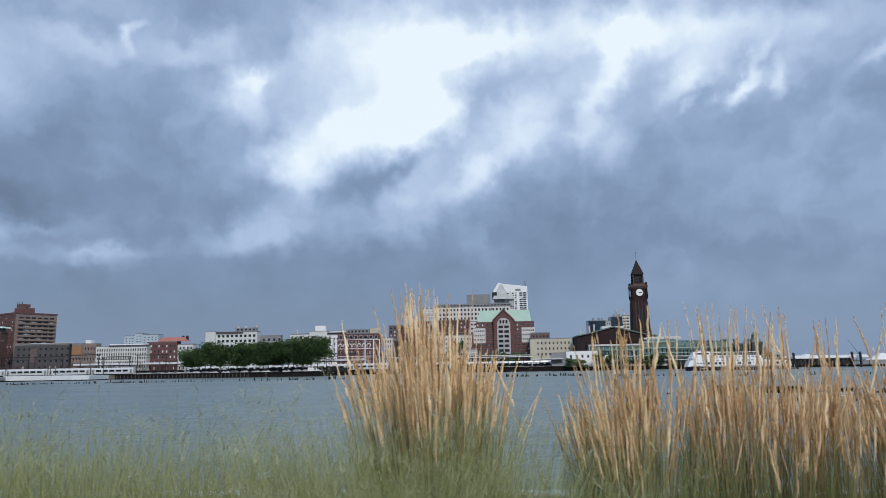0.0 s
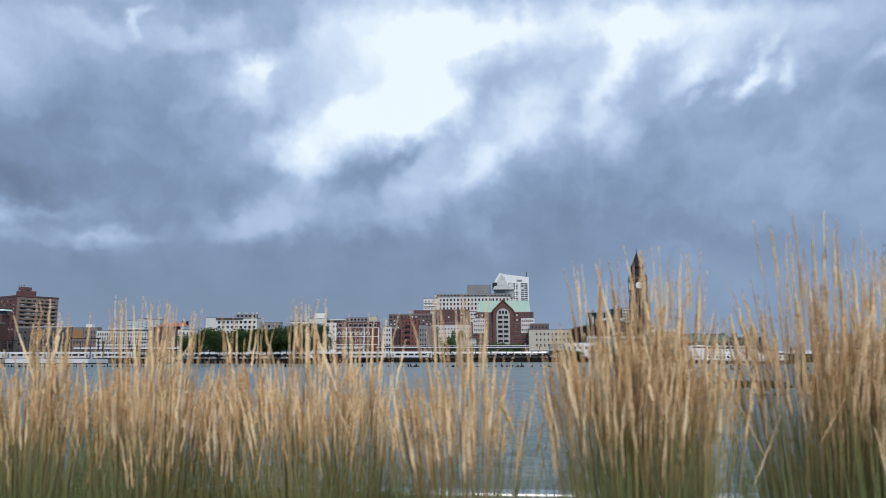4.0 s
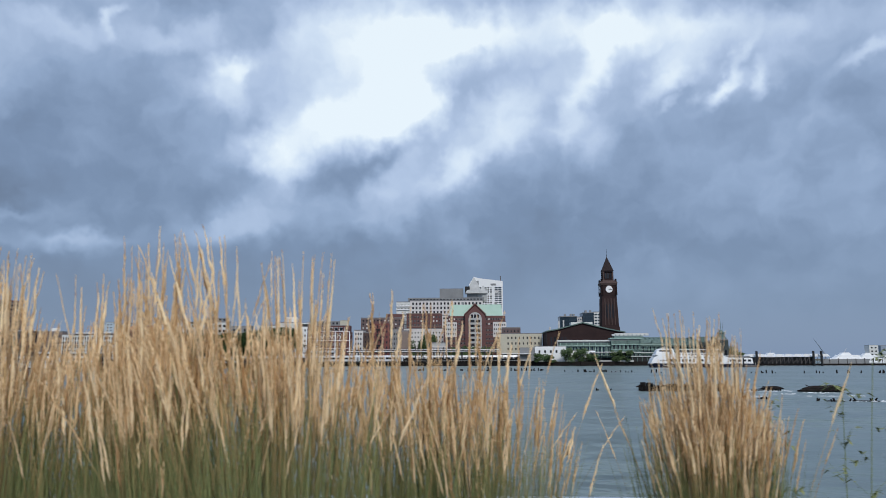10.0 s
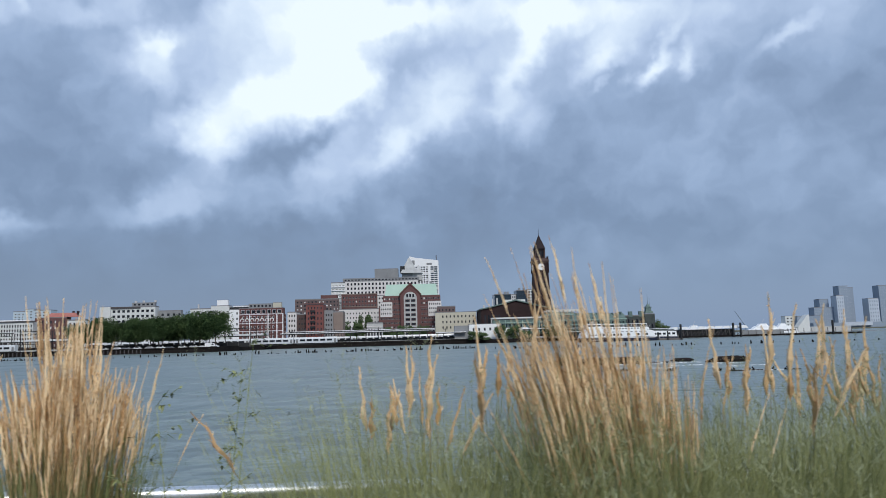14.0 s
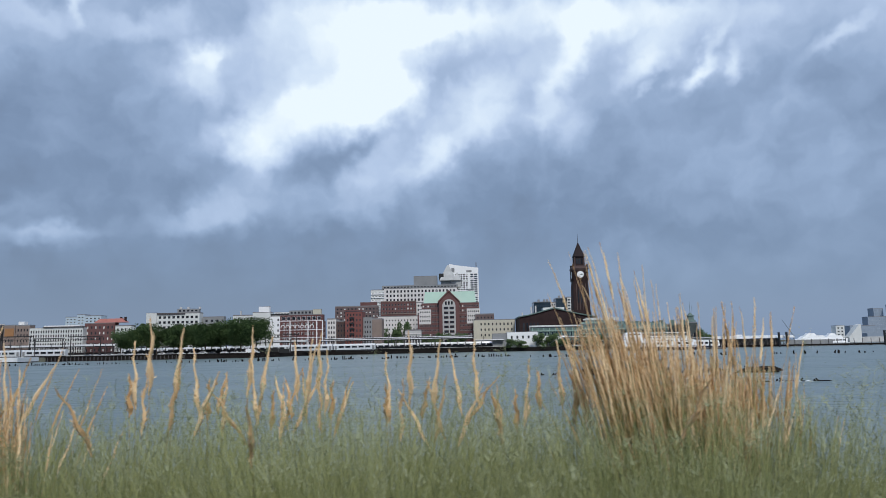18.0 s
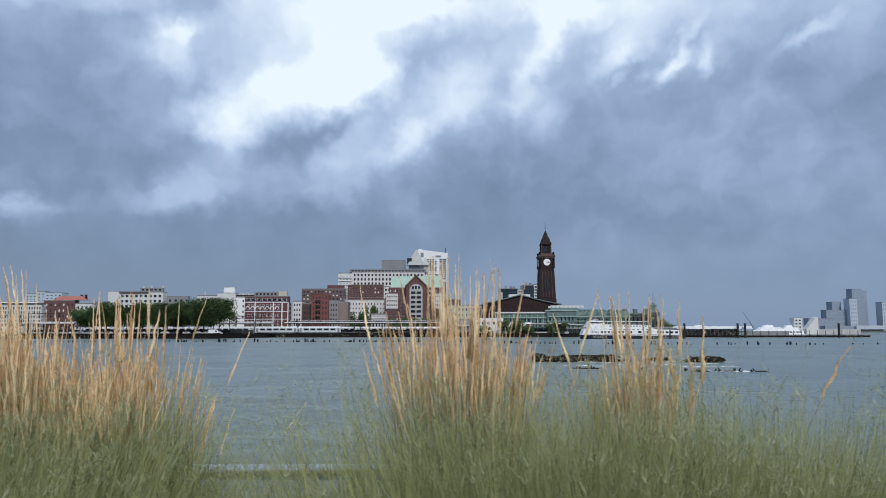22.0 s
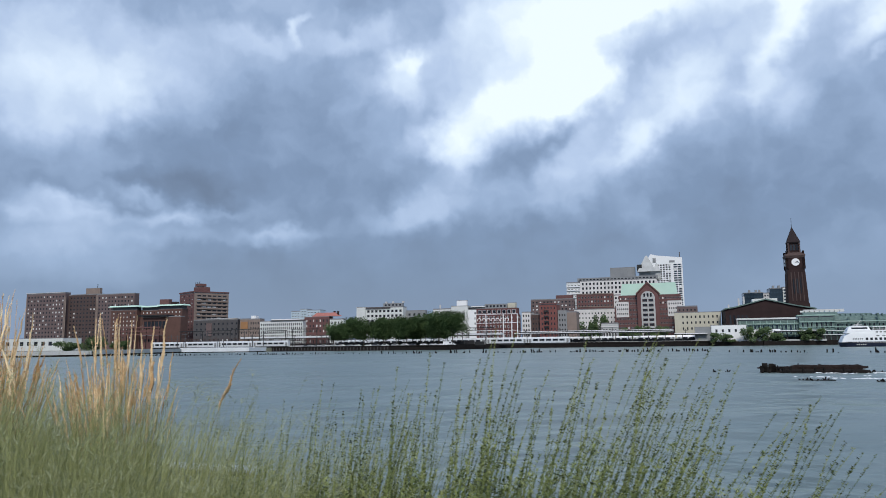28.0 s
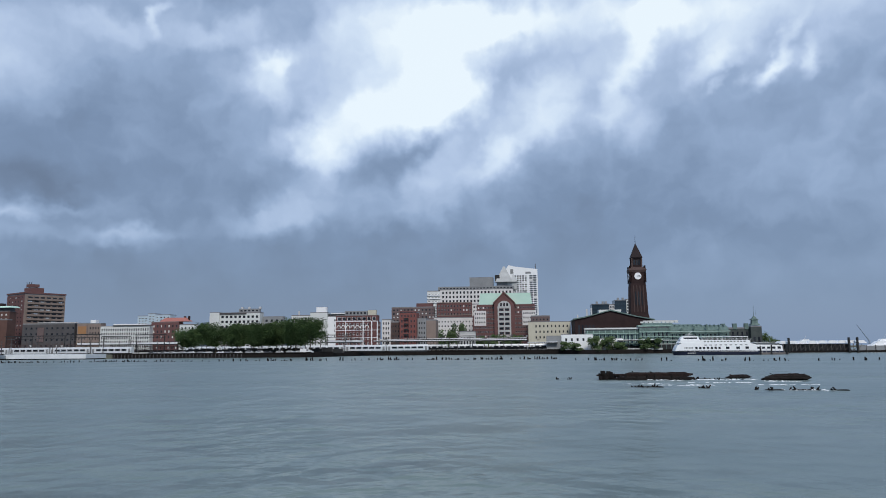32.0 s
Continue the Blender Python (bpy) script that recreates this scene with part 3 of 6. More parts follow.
sheet("water", [(-4000, 3.45), (4200, 3.45), (4200, 4700), (-4000, 4700)], 0.0, M_WATER, "choppy grey-green river water under a stormy sky", category="water")
FAR_LAND = [(-900, 150), (-232, 255), (-262, 352), (-232, 372), (-214, 375), (-104, 375), (-84, 446), (36, 446), (62, 440), (140, 455), (170, 470), (205, 520), (330, 900), (420, 4600), (-3900, 4600), (-3900, 150)]
sheet("ground", FAR_LAND, LAND_Z, M_LAND, "low built-up land on the far shore", 4.2)
sheet("far_bank", [(560, 1380), (4100, 1300), (4100, 4600), (560, 4600)], 2.6, M_LAND, "hazy low land across the wide river", 4.6)
sheet("pavement", [(-60, -60), (90, -60), (90, 3.0), (15.953, 3.0), (15.953, 1.15), (-60, 1.15)], 2.4, M_PAVING, "pale concrete promenade paving beside the planting bed", 2.6, "pavement")
sheet("planting_bed", [(-60, 1.153), (15.95, 1.153), (15.95, 3.0), (-60, 3.0)], 2.42, M_SOIL, "dark planting soil under the ornamental grasses", 2.6, "soil")
sheet("sea_wall", [(-60, 3.003), (90, 3.003), (90, 3.447), (-60, 3.447)], 2.47, M_CONC, "pale concrete sea wall coping below the railing", 4.6, "wall")

railing = thing("railing", pose(0, 3.2, 2.47), "brushed steel tube railing along the river edge", "railing", kind="structure")
RAIL_X0, RAIL_X1 = -9.3, 13.7
bm = bmesh.new()
rod(bm, (RAIL_X0, 0, 0.92), (RAIL_X1, 0, 0.92), 0.034, n=20)
part("top_rail", bm, M_STEEL, railing, "shiny round top rail", smooth=True)
for i in range(4):
    bm = bmesh.new()
    rod(bm, (RAIL_X0, 0, 0.18 + 0.17 * i), (RAIL_X1, 0, 0.18 + 0.17 * i), 0.006, n=6)
    part("cable", bm, M_STEEL, railing)
post_bm = boxes((-0.022, -0.010, -0.03, 0.03, 0, 0.887), (0.010, 0.022, -0.03, 0.03, 0, 0.887), (-0.06, 0.06, -0.06, 0.06, 0, 0.012))
post = part("post", post_bm, M_STEEL, railing)
post.location.x = 6.29
for k in range(-8, 5):
    x = 6.29 + 1.913 * k
    if k and RAIL_X0 <= x <= RAIL_X1:
        shared("post", post.data, railing, Matrix.Translation((x, 0, 0)))
for k, x in enumerate((-3.6, 0.3, 2.2, 4.1, 6.03, 9.9, 11.8)):
    bm = bmesh.new()
    rod(bm, (x - 0.004, 0, 0.92), (x + 0.004, 0, 0.92), 0.0352, n=20)
    part("joint", bm, M_DARK, railing)

# ---- far shore: quays ----
quay = thing("timber_quay", pose(-214, 375, 0), "dark timber-faced bulkhead quay with upright fender piles", "quay", kind="structure")
part("face", boxes((0, 110, -0.6, -0.02, -1.5, 2.2)), M_TIMBER, quay)
part("cap", boxes((-0.5, 110.5, -1.0, 0.6, 2.2, 2.75)), M_TIMBER, quay)
me = bpy.data.meshes.new("fender_pile")
bm = bmesh.new()
rod(bm, (0, 0, -1.5), (0, 0, 2.15), 0.28, 0.24, 7)
bm.to_mesh(me)
bm.free()
me.materials.append(M_GREY_DARK)
for i in range(36):
    shared("fender_pile", me, quay, Matrix.Translation((1.2 + 2.1 * i, -0.9, 0)))

deck = thing("concrete_deck", pose(-262, 352, 0), "long pale concrete pier deck on the far shore", "pier", kind="structure")
bm = bmesh.new()
prism(bm, [(0, 0.5), (47, 0.5), (47, 2.6), (0, 2.9)], 0, 18)
part("slab", bm, M_CONC_PALE, deck)
# solid dark fill put in as the shade under the slab
part("shadow_gap", boxes((0.5, 47, 0.6, 17, -1.5, 0.47)), M_TIMBER, deck)
for i in range(9):
    bm = bmesh.new()
    rod(bm, (2 + 5 * i, 0.4, -1.5), (2 + 5 * i, 0.4, 0.45), 0.35, n=7)
    part("pier_leg", bm, M_TIMBER, deck)

shore = thing("low_sea_wall", pose(0, 0, 0), "low pale stone sea wall curving along the left shore", "sea wall", kind="structure")
for i, (a, b) in enumerate((((-700, 170), (-430, 175)), ((-430, 175), (-300, 190)), ((-300, 190), (-233, 254)), ((-233, 254), (-262, 352)))):
    bm = bmesh.new()
    length = (Vector(b) - Vector(a)).length
    box(bm, 0, length, -1.2, 0.4, 0.75, 2.5)
    ob = part("stretch", bm, M_CONC, shore)
    bm = bmesh.new()
    box(bm, 0, length, -1.3, 0.3, -1.5, 0.73)
    foot = part("tide_line", bm, M_TIMBER, shore)
    foot.matrix_local = pose(*a, 0.002 * i, 0, 0, math.degrees(math.atan2(b[1] - a[1], b[0] - a[0])))
    ob.matrix_local = pose(*a, 0.002 * i, 0, 0, math.degrees(math.atan2(b[1] - a[1], b[0] - a[0])))

corner = thing("quay_corner", pose(-104, 375, 0, 0, 0, math.degrees(math.atan2(71, 20))), "dark timber quay corner beside the trees", "quay", kind="structure")
part("face", boxes((-0.5, 74, -0.7, -0.02, -1.5, 2.9)), M_TIMBER, corner)

platform = thing("platform_quay", pose(-84, 446, 0), "dark low quay edge in front of the station platforms", "quay", kind="structure")
part("face", boxes((0, 120, -0.5, 0.02, -1.5, 2.2)), M_TIMBER, platform)
part("kerb", boxes((0, 120, -0.8, 1.2, 2.2, 3.1)), M_TIMBER, platform)

for k, (a, b) in enumerate((((36.2, 445.6), (62, 439.6)), ((62, 439.6), (140, 454.6)), ((140, 454.6), (170, 469.6)))):
    edge = part("east_edge", boxes((0, math.dist(a, b), -0.7, 0.4, -1.5, 2.5 + 0.01 * k)), M_TIMBER, platform)
    edge.matrix_local = pose(a[0] + 84, a[1] - 446, 0, 0, 0, math.degrees(math.atan2(b[1] - a[1], b[0] - a[0])))

# ---- far shore: buildings from west to east ----


def house(name, x, y, label, category="building", turn=0.0, z=LAND_Z):
    return thing(name, pose(x, y, z, 0, 0, turn), label, category)


def cornice(root, w, z, material, out=0.5, tall=0.7, d=None, at=(0, 0)):
    part("cornice", boxes((at[0] - out, at[0] + w + out, at[1] - out, at[1] + (d or 0.6), z, z + tall)), material, root)


# long brown apartment slab
ob = house("apartment_slab", -571, 520, "long brown-grey brick apartment block with rows of small windows", "apartment block")
block(ob, 47, 6, 0, 52.0, M_TAUPE, openings={"front": (spans(12, 1, 46, 0.46), spans(13, 3, 51, 0.5))}, lit=0.34, seed=1)
block(ob, 37, 6, 0, 50.0, M_BRICK_BROWN, at=(47, 4), openings={"front": (spans(9, 1, 36, 0.52), spans(13, 3, 49, 0.5))}, lit=0.12, seed=2)
block(ob, 42, 6, 0, 49.0, M_TAUPE, at=(84, 0), openings={"front": (spans(11, 1, 41, 0.46), spans(13, 3, 48, 0.5))}, lit=0.15, seed=3)
block(ob, 16, 3, 50.9, 5, M_BRICK_TAN, at=(66, 5), parapet=0.3, name="penthouse")
for x in (0.2, 46.0, 47.4, 83.2, 84.4):
    part("pale_pier", boxes((x, x + 0.9, -0.3, -0.02, 0, 49)), M_BRICK_TAN, ob)
part("parapet_cap", boxes((-0.3, 47.2, -0.4, 6.3, 52.85, 53.3)), M_FRAME, ob)
part("mast", boxes((78, 78.4, 6, 6.4, 56, 60)), M_DARK, ob)

# brick hotel in three bays under overhanging pale green eaves
ob = house("orange_brick_building", -430, 480, "orange brick hotel with pale green overhanging eaves and lit windows", "hotel")
for x, w, y, h, n, wing in ((0, 26, -3, 31.5, 7, "west_wing"), (26.05, 20, 1.5, 31.0, 5, "middle_wing"), (46.1, 23, -1, 31.5, 6, "east_wing")):
    block(ob, w, 7, 0, h, M_BRICK_ORANGE, at=(x, y), openings={"front": (spans(n, 1.0, w - 1.0, 0.40), spans(9, 1, 30.8, 0.46))}, lit=0.72, seed=4 + n, parapet=0.2, name=wing)
    part("pale_belt", boxes((x - 0.1, x + w + 0.1, y - 0.35, y - 0.02, 17.6, 18.2)), M_BRICK_TAN, ob)
    part("attic", boxes((x + 0.8, x + w - 0.8, y + 0.8, y + 6.2, h + 0.25, h + 2.7)), M_FRAME_DARK, ob)
    bm = bmesh.new()
    frustum(bm, x + w / 2, y + 3.5, w + 3.6, w + 2.0, h + 2.75, h + 3.9, 10, 8)
    part("eaves", bm, M_MINT, ob, "pale green overhanging eaves")
part("stair_tower", boxes((45, 54, 1, 5, 35.5, 39.8)), M_BRICK_MAROON, ob)
part("roof_plant", boxes((56, 61, 1, 5, 35.5, 37.6)), M_BRICK_DARK, ob)
ob = house("brick_annex", -388, 466, "plain reddish brick annex under a dark overhanging roof", "building")
block(ob, 36, 5, 0, 24.5, M_BRICK_ORANGE, openings={"front": (spans(6, 1, 22, 0.86), [(15.6, 21.5)])}, glass=M_GLASS, frame_mat=M_BRICK_DARK, recess=1.2, bars=1)
part("overhanging_roof", boxes((-2.5, 25, -3.0, 5.5, 25.4, 26.5)), M_DARK, ob, "dark flat overhanging roof")
block(ob, 19, 6, 0, 10.2, M_BRICK_MAROON, at=(2, -6.01), openings={"front": (spans(5, 1, 18, 0.5), [(5, 7.5)])}, parapet=0.4, name="low_wing")
ob = house("red_steel_gantry", -400, 455, "dark red steel gantry standing in the rail yard", "gantry")
for k in range(7):
    x = 6.2 * k
    part("gantry_leg", boxes((x, x + 0.5, 0, 0.5, 0, 16.5)), M_BRICK_DARK, ob)
    if k < 6:
        bm = bmesh.new()
        rod(bm, (x + 0.3, 0.2, 11.2), (x + 6.3, 0.2, 16.2), 0.3, 0.3, 5)
        part("diagonal", bm, M_BRICK_MAROON, ob)
for z in (10.6, 13.2, 16.0):
    part("crossbeam", boxes((-0.6, 38.2, -0.2, -0.02, z, z + 0.9)), M_BRICK_MAROON, ob)

# apartment tower with a brown and a tan face
ob = house("apartment_tower", -396, 519.5, "tall brick apartment tower with a brown face and tan balcony bands", "apartment tower", turn=-29)
block(ob, 30, 31, 0, 46.0, M_BRICK_MAROON, openings={"front": (spans(5, 2, 28, 0.34), spans(14, 2, 45.5, 0.45)), "right": (spans(6, 2.0, 29.5, 0.74), spans(14, 2, 45.5, 0.42))}, lit=0.30, seed=5, recess=0.9, other={"right": M_BRICK_TAN})
for i in range(14):
    part("balcony", boxes((30.02, 30.9, 2.0, 29.6, 2.0 + 3.107 * i - 0.45, 2.0 + 3.107 * i + 0.45)), M_BRICK_TAN, ob)
part("roof_band", boxes((-0.4, 30.4, -0.5, 31.3, 46.8, 47.9)), M_BRICK_MAROON, ob)
block(ob, 11, 10, 48.0, 4.2, M_BRICK_MAROON, at=(10, 8), parapet=0.3, name="penthouse")
block(ob, 7, 7, 52.9, 2.2, M_BRICK_MAROON, at=(13, 8), parapet=0.2, name="lift_house")
for x in (11, 15, 19):
    part("antenna", boxes((x, x + 0.3, 9, 9.3, 52, 57.0)), M_DARK, ob)

# low street front
ob = house("grey_warehouse", -343, 470, "dark grey brick warehouse with a lighter bay", "warehouse")
block(ob, 40, 6, 0, 21.3, M_GREY_DARK, openings={"front": (spans(10, 1, 41, 0.42), spans(4, 4, 20.5, 0.42))}, lit=0.12, seed=6)
part("loading_bay", boxes((12, 17, -0.5, -0.02, 9, 19)), M_TAUPE, ob)
cornice(ob, 30, 22.15, M_FRAME, 0.3, 0.5, at=(12, 0))
ob = house("orange_panel_house", -301, 470, "tan brick house with an orange painted upper wall", "house")
block(ob, 7.8, 6, 0, 21.2, M_BRICK_TAN, openings={"front": (spans(3, 0.6, 7.2, 0.42), spans(3, 2, 13, 0.5))}, seed=7)
part("painted_panel", boxes((0.8, 7.0, -0.25, -0.02, 14.2, 19.5)), M_YELLOW, ob)
ob = house("tan_house", -293.1, 470.5, "tan brick house with small dark windows", "house")
block(ob, 9.6, 6, 0, 21.0, M_BRICK_TAN, openings={"front": (spans(4, 0.6, 9, 0.42), spans(5, 2, 20, 0.5))}, seed=8)
part("roof_tank", boxes((1, 5, 1, 5, 21.2, 24)), M_WHITE, ob)
ob = house("white_terrace", -283.3, 470, "long white terraced row with many tall dark windows", "terrace")
block(ob, 36.5, 6, 0, 19.2, M_OFFWHITE, openings={"front": (spans(21, 0.4, 36.2, 0.5), spans(6, 1, 18.2, 0.62))}, seed=9, parapet=0.3, frame_mat=M_GREY_DARK)
cornice(ob, 27, 19.25, M_GREY_DARK, 0.6, 0.8, at=(10, 0))
cornice(ob, 24, 20.1, M_WHITE, 0.3, 0.7, 5, at=(10, 0))
ob = house("distant_blue_block", -448, 800, "pale blue-grey apartment block far behind the terrace", "apartment block")
for k, (x, w, h) in enumerate(((0, 13, 43), (13.05, 9, 45.5), (22.1, 19, 44))):
    block(ob, w, 14, 0, h, M_BLUE_TOWER, at=(x, 0), openings={"front": (spans(max(2, int(w / 4)), 0.5, w - 0.5, 0.55), spans(13, 2, h - 1, 0.45))}, seed=10 + k, frame_mat=M_WHITE)
ob = house("red_gabled_house", -248.4, 475, "dull red brick house with a red hipped roof", "house")
block(ob, 20.5, 6, 0, 21.8, M_BRICK_MAROON, openings={"front": (spans(7, 0.6, 20.2, 0.4), spans(5, 2, 21, 0.5))}, seed=12, parapet=0.4, lit=0.4)
bm = bmesh.new()
frustum(bm, 17, 3.0, 22, 15, 22.3, 25.0, 6, 3)
part("hipped_roof", bm, M_RED_ROOF, ob)
for x in (23, 26):
    part("chimney", boxes((x, x + 1.2, 2, 3.2, 23.2, 26.0)), M_BRICK_DARK, ob)
ob = house("pale_shop_house", -226.3, 473, "pale plastered house with a shallow roof", "house")
block(ob, 11, 6, 0, 19.5, M_OFFWHITE, openings={"front": (spans(4, 0.5, 11, 0.4), spans(5, 2, 19, 0.5))}, seed=13)

# pale block with a blank end wall
ob = house("pale_apartment_house", -236, 540, "pale grey apartment house with a blank end bay", "apartment house")
block(ob, 8, 8, 0, 31.5, M_OFFWHITE, parapet=0.4)
block(ob, 33, 8, 0, 30.8, M_OFFWHITE, at=(8.02, 1), openings={"front": (spans(9, 0.5, 32.5, 0.58), spans(7, 3, 30, 0.5))}, seed=14, frame_mat=M_GREY_DARK)
part("upper_cornice", boxes((8.1, 30, 0.4, 0.98, 30.0, 31.4)), M_GREY_DARK, ob)
block(ob, 17, 3.5, 31.8, 2.6, M_GREY, at=(22, 5), parapet=0.2, name="penthouse", openings={"front": (spans(5, 0.5, 16.5, 0.6), [(0.6, 2.0)])})
block(ob, 16, 6, 0, 27.5, M_GREY, at=(42.1, 6), openings={"front": (spans(4, 0.5, 17.5, 0.45), spans(6, 2, 27, 0.45))}, seed=15, name="rear_wing")
for x in (23, 29, 38):
    part("roof_fan", boxes((x, x + 1.5, 7, 8.5, 34.6, 36.2)), M_FRAME, ob)

# white stepped block
ob = house("white_stepped_block", -162, 520, "white stepped apartment block with a blank side wall", "apartment block")
block(ob, 15, 8, 0, 27.0, M_OFFWHITE, openings={"front": (spans(6, 0.4, 14.6, 0.55), spans(6, 2, 26, 0.5))}, seed=16)
block(ob, 13, 8, 0, 29.0, M_OFFWHITE, at=(15.02, -1), parapet=0.5)
block(ob, 8, 3.5, 29.6, 4.0, M_WHITE, at=(18, 4), parapet=0.2, name="lift_house")
block(ob, 17, 8, 0, 26.0, M_WHITE, at=(28.05, 0), openings={"front": (spans(6, 4.5, 17.6, 0.5), spans(6, 2, 25.4, 0.42))}, seed=17, frame_mat=M_GREY)
part("setback_rail", boxes((28.2, 46, 0.4, 0.7, 26.85, 28.0)), M_DARK, ob)
block(ob, 12, 5, 26.2, 2.8, M_WHITE, at=(30, 2.5), parapet=0.2, openings={"front": (spans(5, 0.4, 11.6, 0.6), [(0.5, 2.2)])}, name="setback")
part("peaked_vent", boxes((4, 5, 4, 5, 27.9, 31)), M_FRAME, ob)

# red brick house with white trim
ob = house("red_white_house", -117, 480, "red brick apartment house with white pilasters and white arches", "apartment house")
block(ob, 30.0, 9, 0, 20.6, M_BRICK_DULL, openings={"front": (spans(10, 2, 27, 0.46), spans(6, 1, 20.2, 0.6)), "right": (spans(2, 1, 8, 0.45), spans(6, 1, 20.2, 0.5))}, seed=18, frame_mat=M_WHITE, parapet=0.0)
block(ob, 29, 7, 20.8, 4.0, M_BRICK_DULL, at=(0.5, 0.6), openings={"front": (spans(8, 0.6, 28.4, 0.74), [(0.5, 3.0)])}, parapet=0.3, name="top_storey", frame_mat=M_WHITE)
for x in (0.0, 7.2, 19.5, 25.4, 29.4):
    part("pilaster", boxes((x, x + 0.6, -0.35, -0.02, 0, 21.0)), M_WHITE, ob)
for z in (9.4, 14.6, 20.62):
    part("string_course", boxes((0.65, 29.3, -0.3, -0.02, z, z + 0.36)), M_WHITE, ob)
for k in range(7):
    bm = bmesh.new()
    x = 2.6 + 3.3 * k
    outer = [(x + 1.5 * math.cos(a_), 16.2 + 2.2 * math.sin(a_)) for a_ in np.linspace(0, math.pi, 8)]
    inner = [(x + 1.05 * math.cos(a_), 16.2 + 1.7 * math.sin(a_)) for a_ in np.linspace(math.pi, 0, 8)]
    prism(bm, outer + inner, -0.3, -0.02)
    part("white_arch", bm, M_WHITE, ob)
block(ob, 16, 4, 25.3, 2.6, M_GREY, at=(6, 3), parapet=0.2, name="penthouse", openings={"front": (spans(6, 0.5, 15.5, 0.6), [(0.5, 2.0)])})
block(ob, 5.5, 4, 25.3, 3.2, M_CREAM, at=(22.4, 3), parapet=0.2, name="lift_house")

# row of small fronts
ob = house("grey_narrow_house", -85.4, 486, "narrow grey house with paired windows", "house")
block(ob, 6, 14, 0, 21.5, M_PALE, openings={"front": (spans(3, 0.4, 5.6, 0.5), spans(6, 1, 21, 0.5))}, seed=20)
ob = house("brown_low_house", -79.3, 488, "low brown brick house", "house")
block(ob, 6.6, 14, 0, 20.0, M_BRICK_BROWN, openings={"front": (spans(3, 0.4, 6.2, 0.42), spans(5, 2, 19, 0.45))}, seed=21)
ob = house("red_tenement", -72.6, 484, "bright red brick tenement with black fire escapes", "tenement")
block(ob, 11.7, 14, 0, 26.5, M_BRICK_RED, openings={"front": (spans(5, 0.5, 11.2, 0.4), spans(7, 1, 26, 0.5))}, seed=22, frame_mat=M_FRAME_DARK)
cornice(ob, 11.7, 26.9, M_BRICK_MAROON, 0.5, 0.9)
for k in range(6):
    part("fire_escape", boxes((3.0, 6.4, -1.2, -0.03, 3.6 + 3.6 * k, 3.75 + 3.6 * k), (3.0, 6.4, -1.2, -1.12, 3.75 + 3.6 * k, 4.7 + 3.6 * k)), M_DARK, ob)
ob = house("grey_shop_house", -60.8, 488, "grey brick house with a beige blank wall", "house")
block(ob, 6, 14, 0, 22.0, M_GREY, openings={"front": (spans(3, 0.4, 5.6, 0.45), spans(6, 1, 21, 0.5))}, seed=23)
block(ob, 6.5, 14, 0, 21.0, M_BRICK_TAN, at=(6.05, 0.5))
ob = house("brown_tenements", -101, 600, "brown brick tenements behind the street front", "tenement")
block(ob, 36, 9, 0, 36.5, M_TAUPE, openings={"front": (spans(12, 0.5, 37.5, 0.5), spans(11, 3, 36, 0.5))}, lit=0.45, seed=24)
block(ob, 14, 5, 36.6, 3.6, M_BRICK_MAROON, at=(21, 3), parapet=0.2, name="penthouse")
ob = house("white_slab", -76, 640, "white apartment slab with balcony stripes", "apartment block")
block(ob, 13, 16, 0, 53.2, M_OFFWHITE, openings={"front": (spans(4, 0.5, 12.5, 0.6), spans(15, 3, 52, 0.45))}, seed=25)
for k in range(8):
    part("balcony", boxes((0.4, 12.6, -0.9, -0.02, 27 + 3.2 * k, 28.1 + 3.2 * k)), M_WHITE, ob)

# stepped white and brick office block
ob = house("stepped_office_block", -62, 600, "large stepped office block, white above and banded brick below", "office building")
block(ob, 62, 26, 38.5, 12.5, M_PALE, at=(2.7, 2), openings={"front": (spans(20, 1, 61, 0.5), spans(3, 1.2, 12.2, 0.56))}, seed=26, name="upper_wall", frame_mat=M_FRAME_DARK)
block(ob, 65, 24, 51.4, 2.4, M_GREY, at=(0.7, 3), parapet=0.2, openings={"front": (spans(22, 1, 64, 0.7), [(0.5, 1.7)])}, name="attic", frame_mat=M_GREY)
block(ob, 20, 14, 53.9, 7.8, M_GREY, at=(27.5, 8), parapet=0.5, name="penthouse", label="plain grey rooftop plant room")
block(ob, 30, 20, 0, 39.8, M_BRICK_MAROON, at=(0, -1), openings={"front": (spans(11, 0.6, 29.6, 0.5), spans(9, 9, 39.0, 0.50))}, seed=27, lit=0.06, frame_mat=M_GREY, name="brick_wing")
for z in (29.4, 39.9):
    part("pale_band", boxes((0, 30, -1.32, -1.02, z, z + 0.7)), M_BRICK_TAN, ob)
block(ob, 11, 20, 0, 38.4, M_PALE, at=(30.1, 0), openings={"front": (spans(4, 0.5, 10.5, 0.62), spans(9, 6, 38, 0.45))}, seed=28, name="bay_wall", frame_mat=M_FRAME_DARK)
block(ob, 34, 8, 0, 26.8, M_PALE, at=(-1, -12), openings={"front": (spans(13, 0.6, 33.4, 0.42), spans(4, 11, 25.6, 0.42))}, seed=29, name="podium_wall", frame_mat=M_FRAME)
block(ob, 9, 9, 51.5, 10.5, M_GREY, at=(51, 6), parapet=0.3, name="clad_tower")
bm = bmesh.new()
frustum(bm, 57.2, 8, 15, 1.2, 57.5, 71.0, 10, 1)
part("pyramid_roof", bm, M_CONC, ob, "pale steep pyramid roof")
part("water_tank", boxes((49.5, 53.5, 4.0, 8, 57.8, 63.5)), M_DARK, ob)
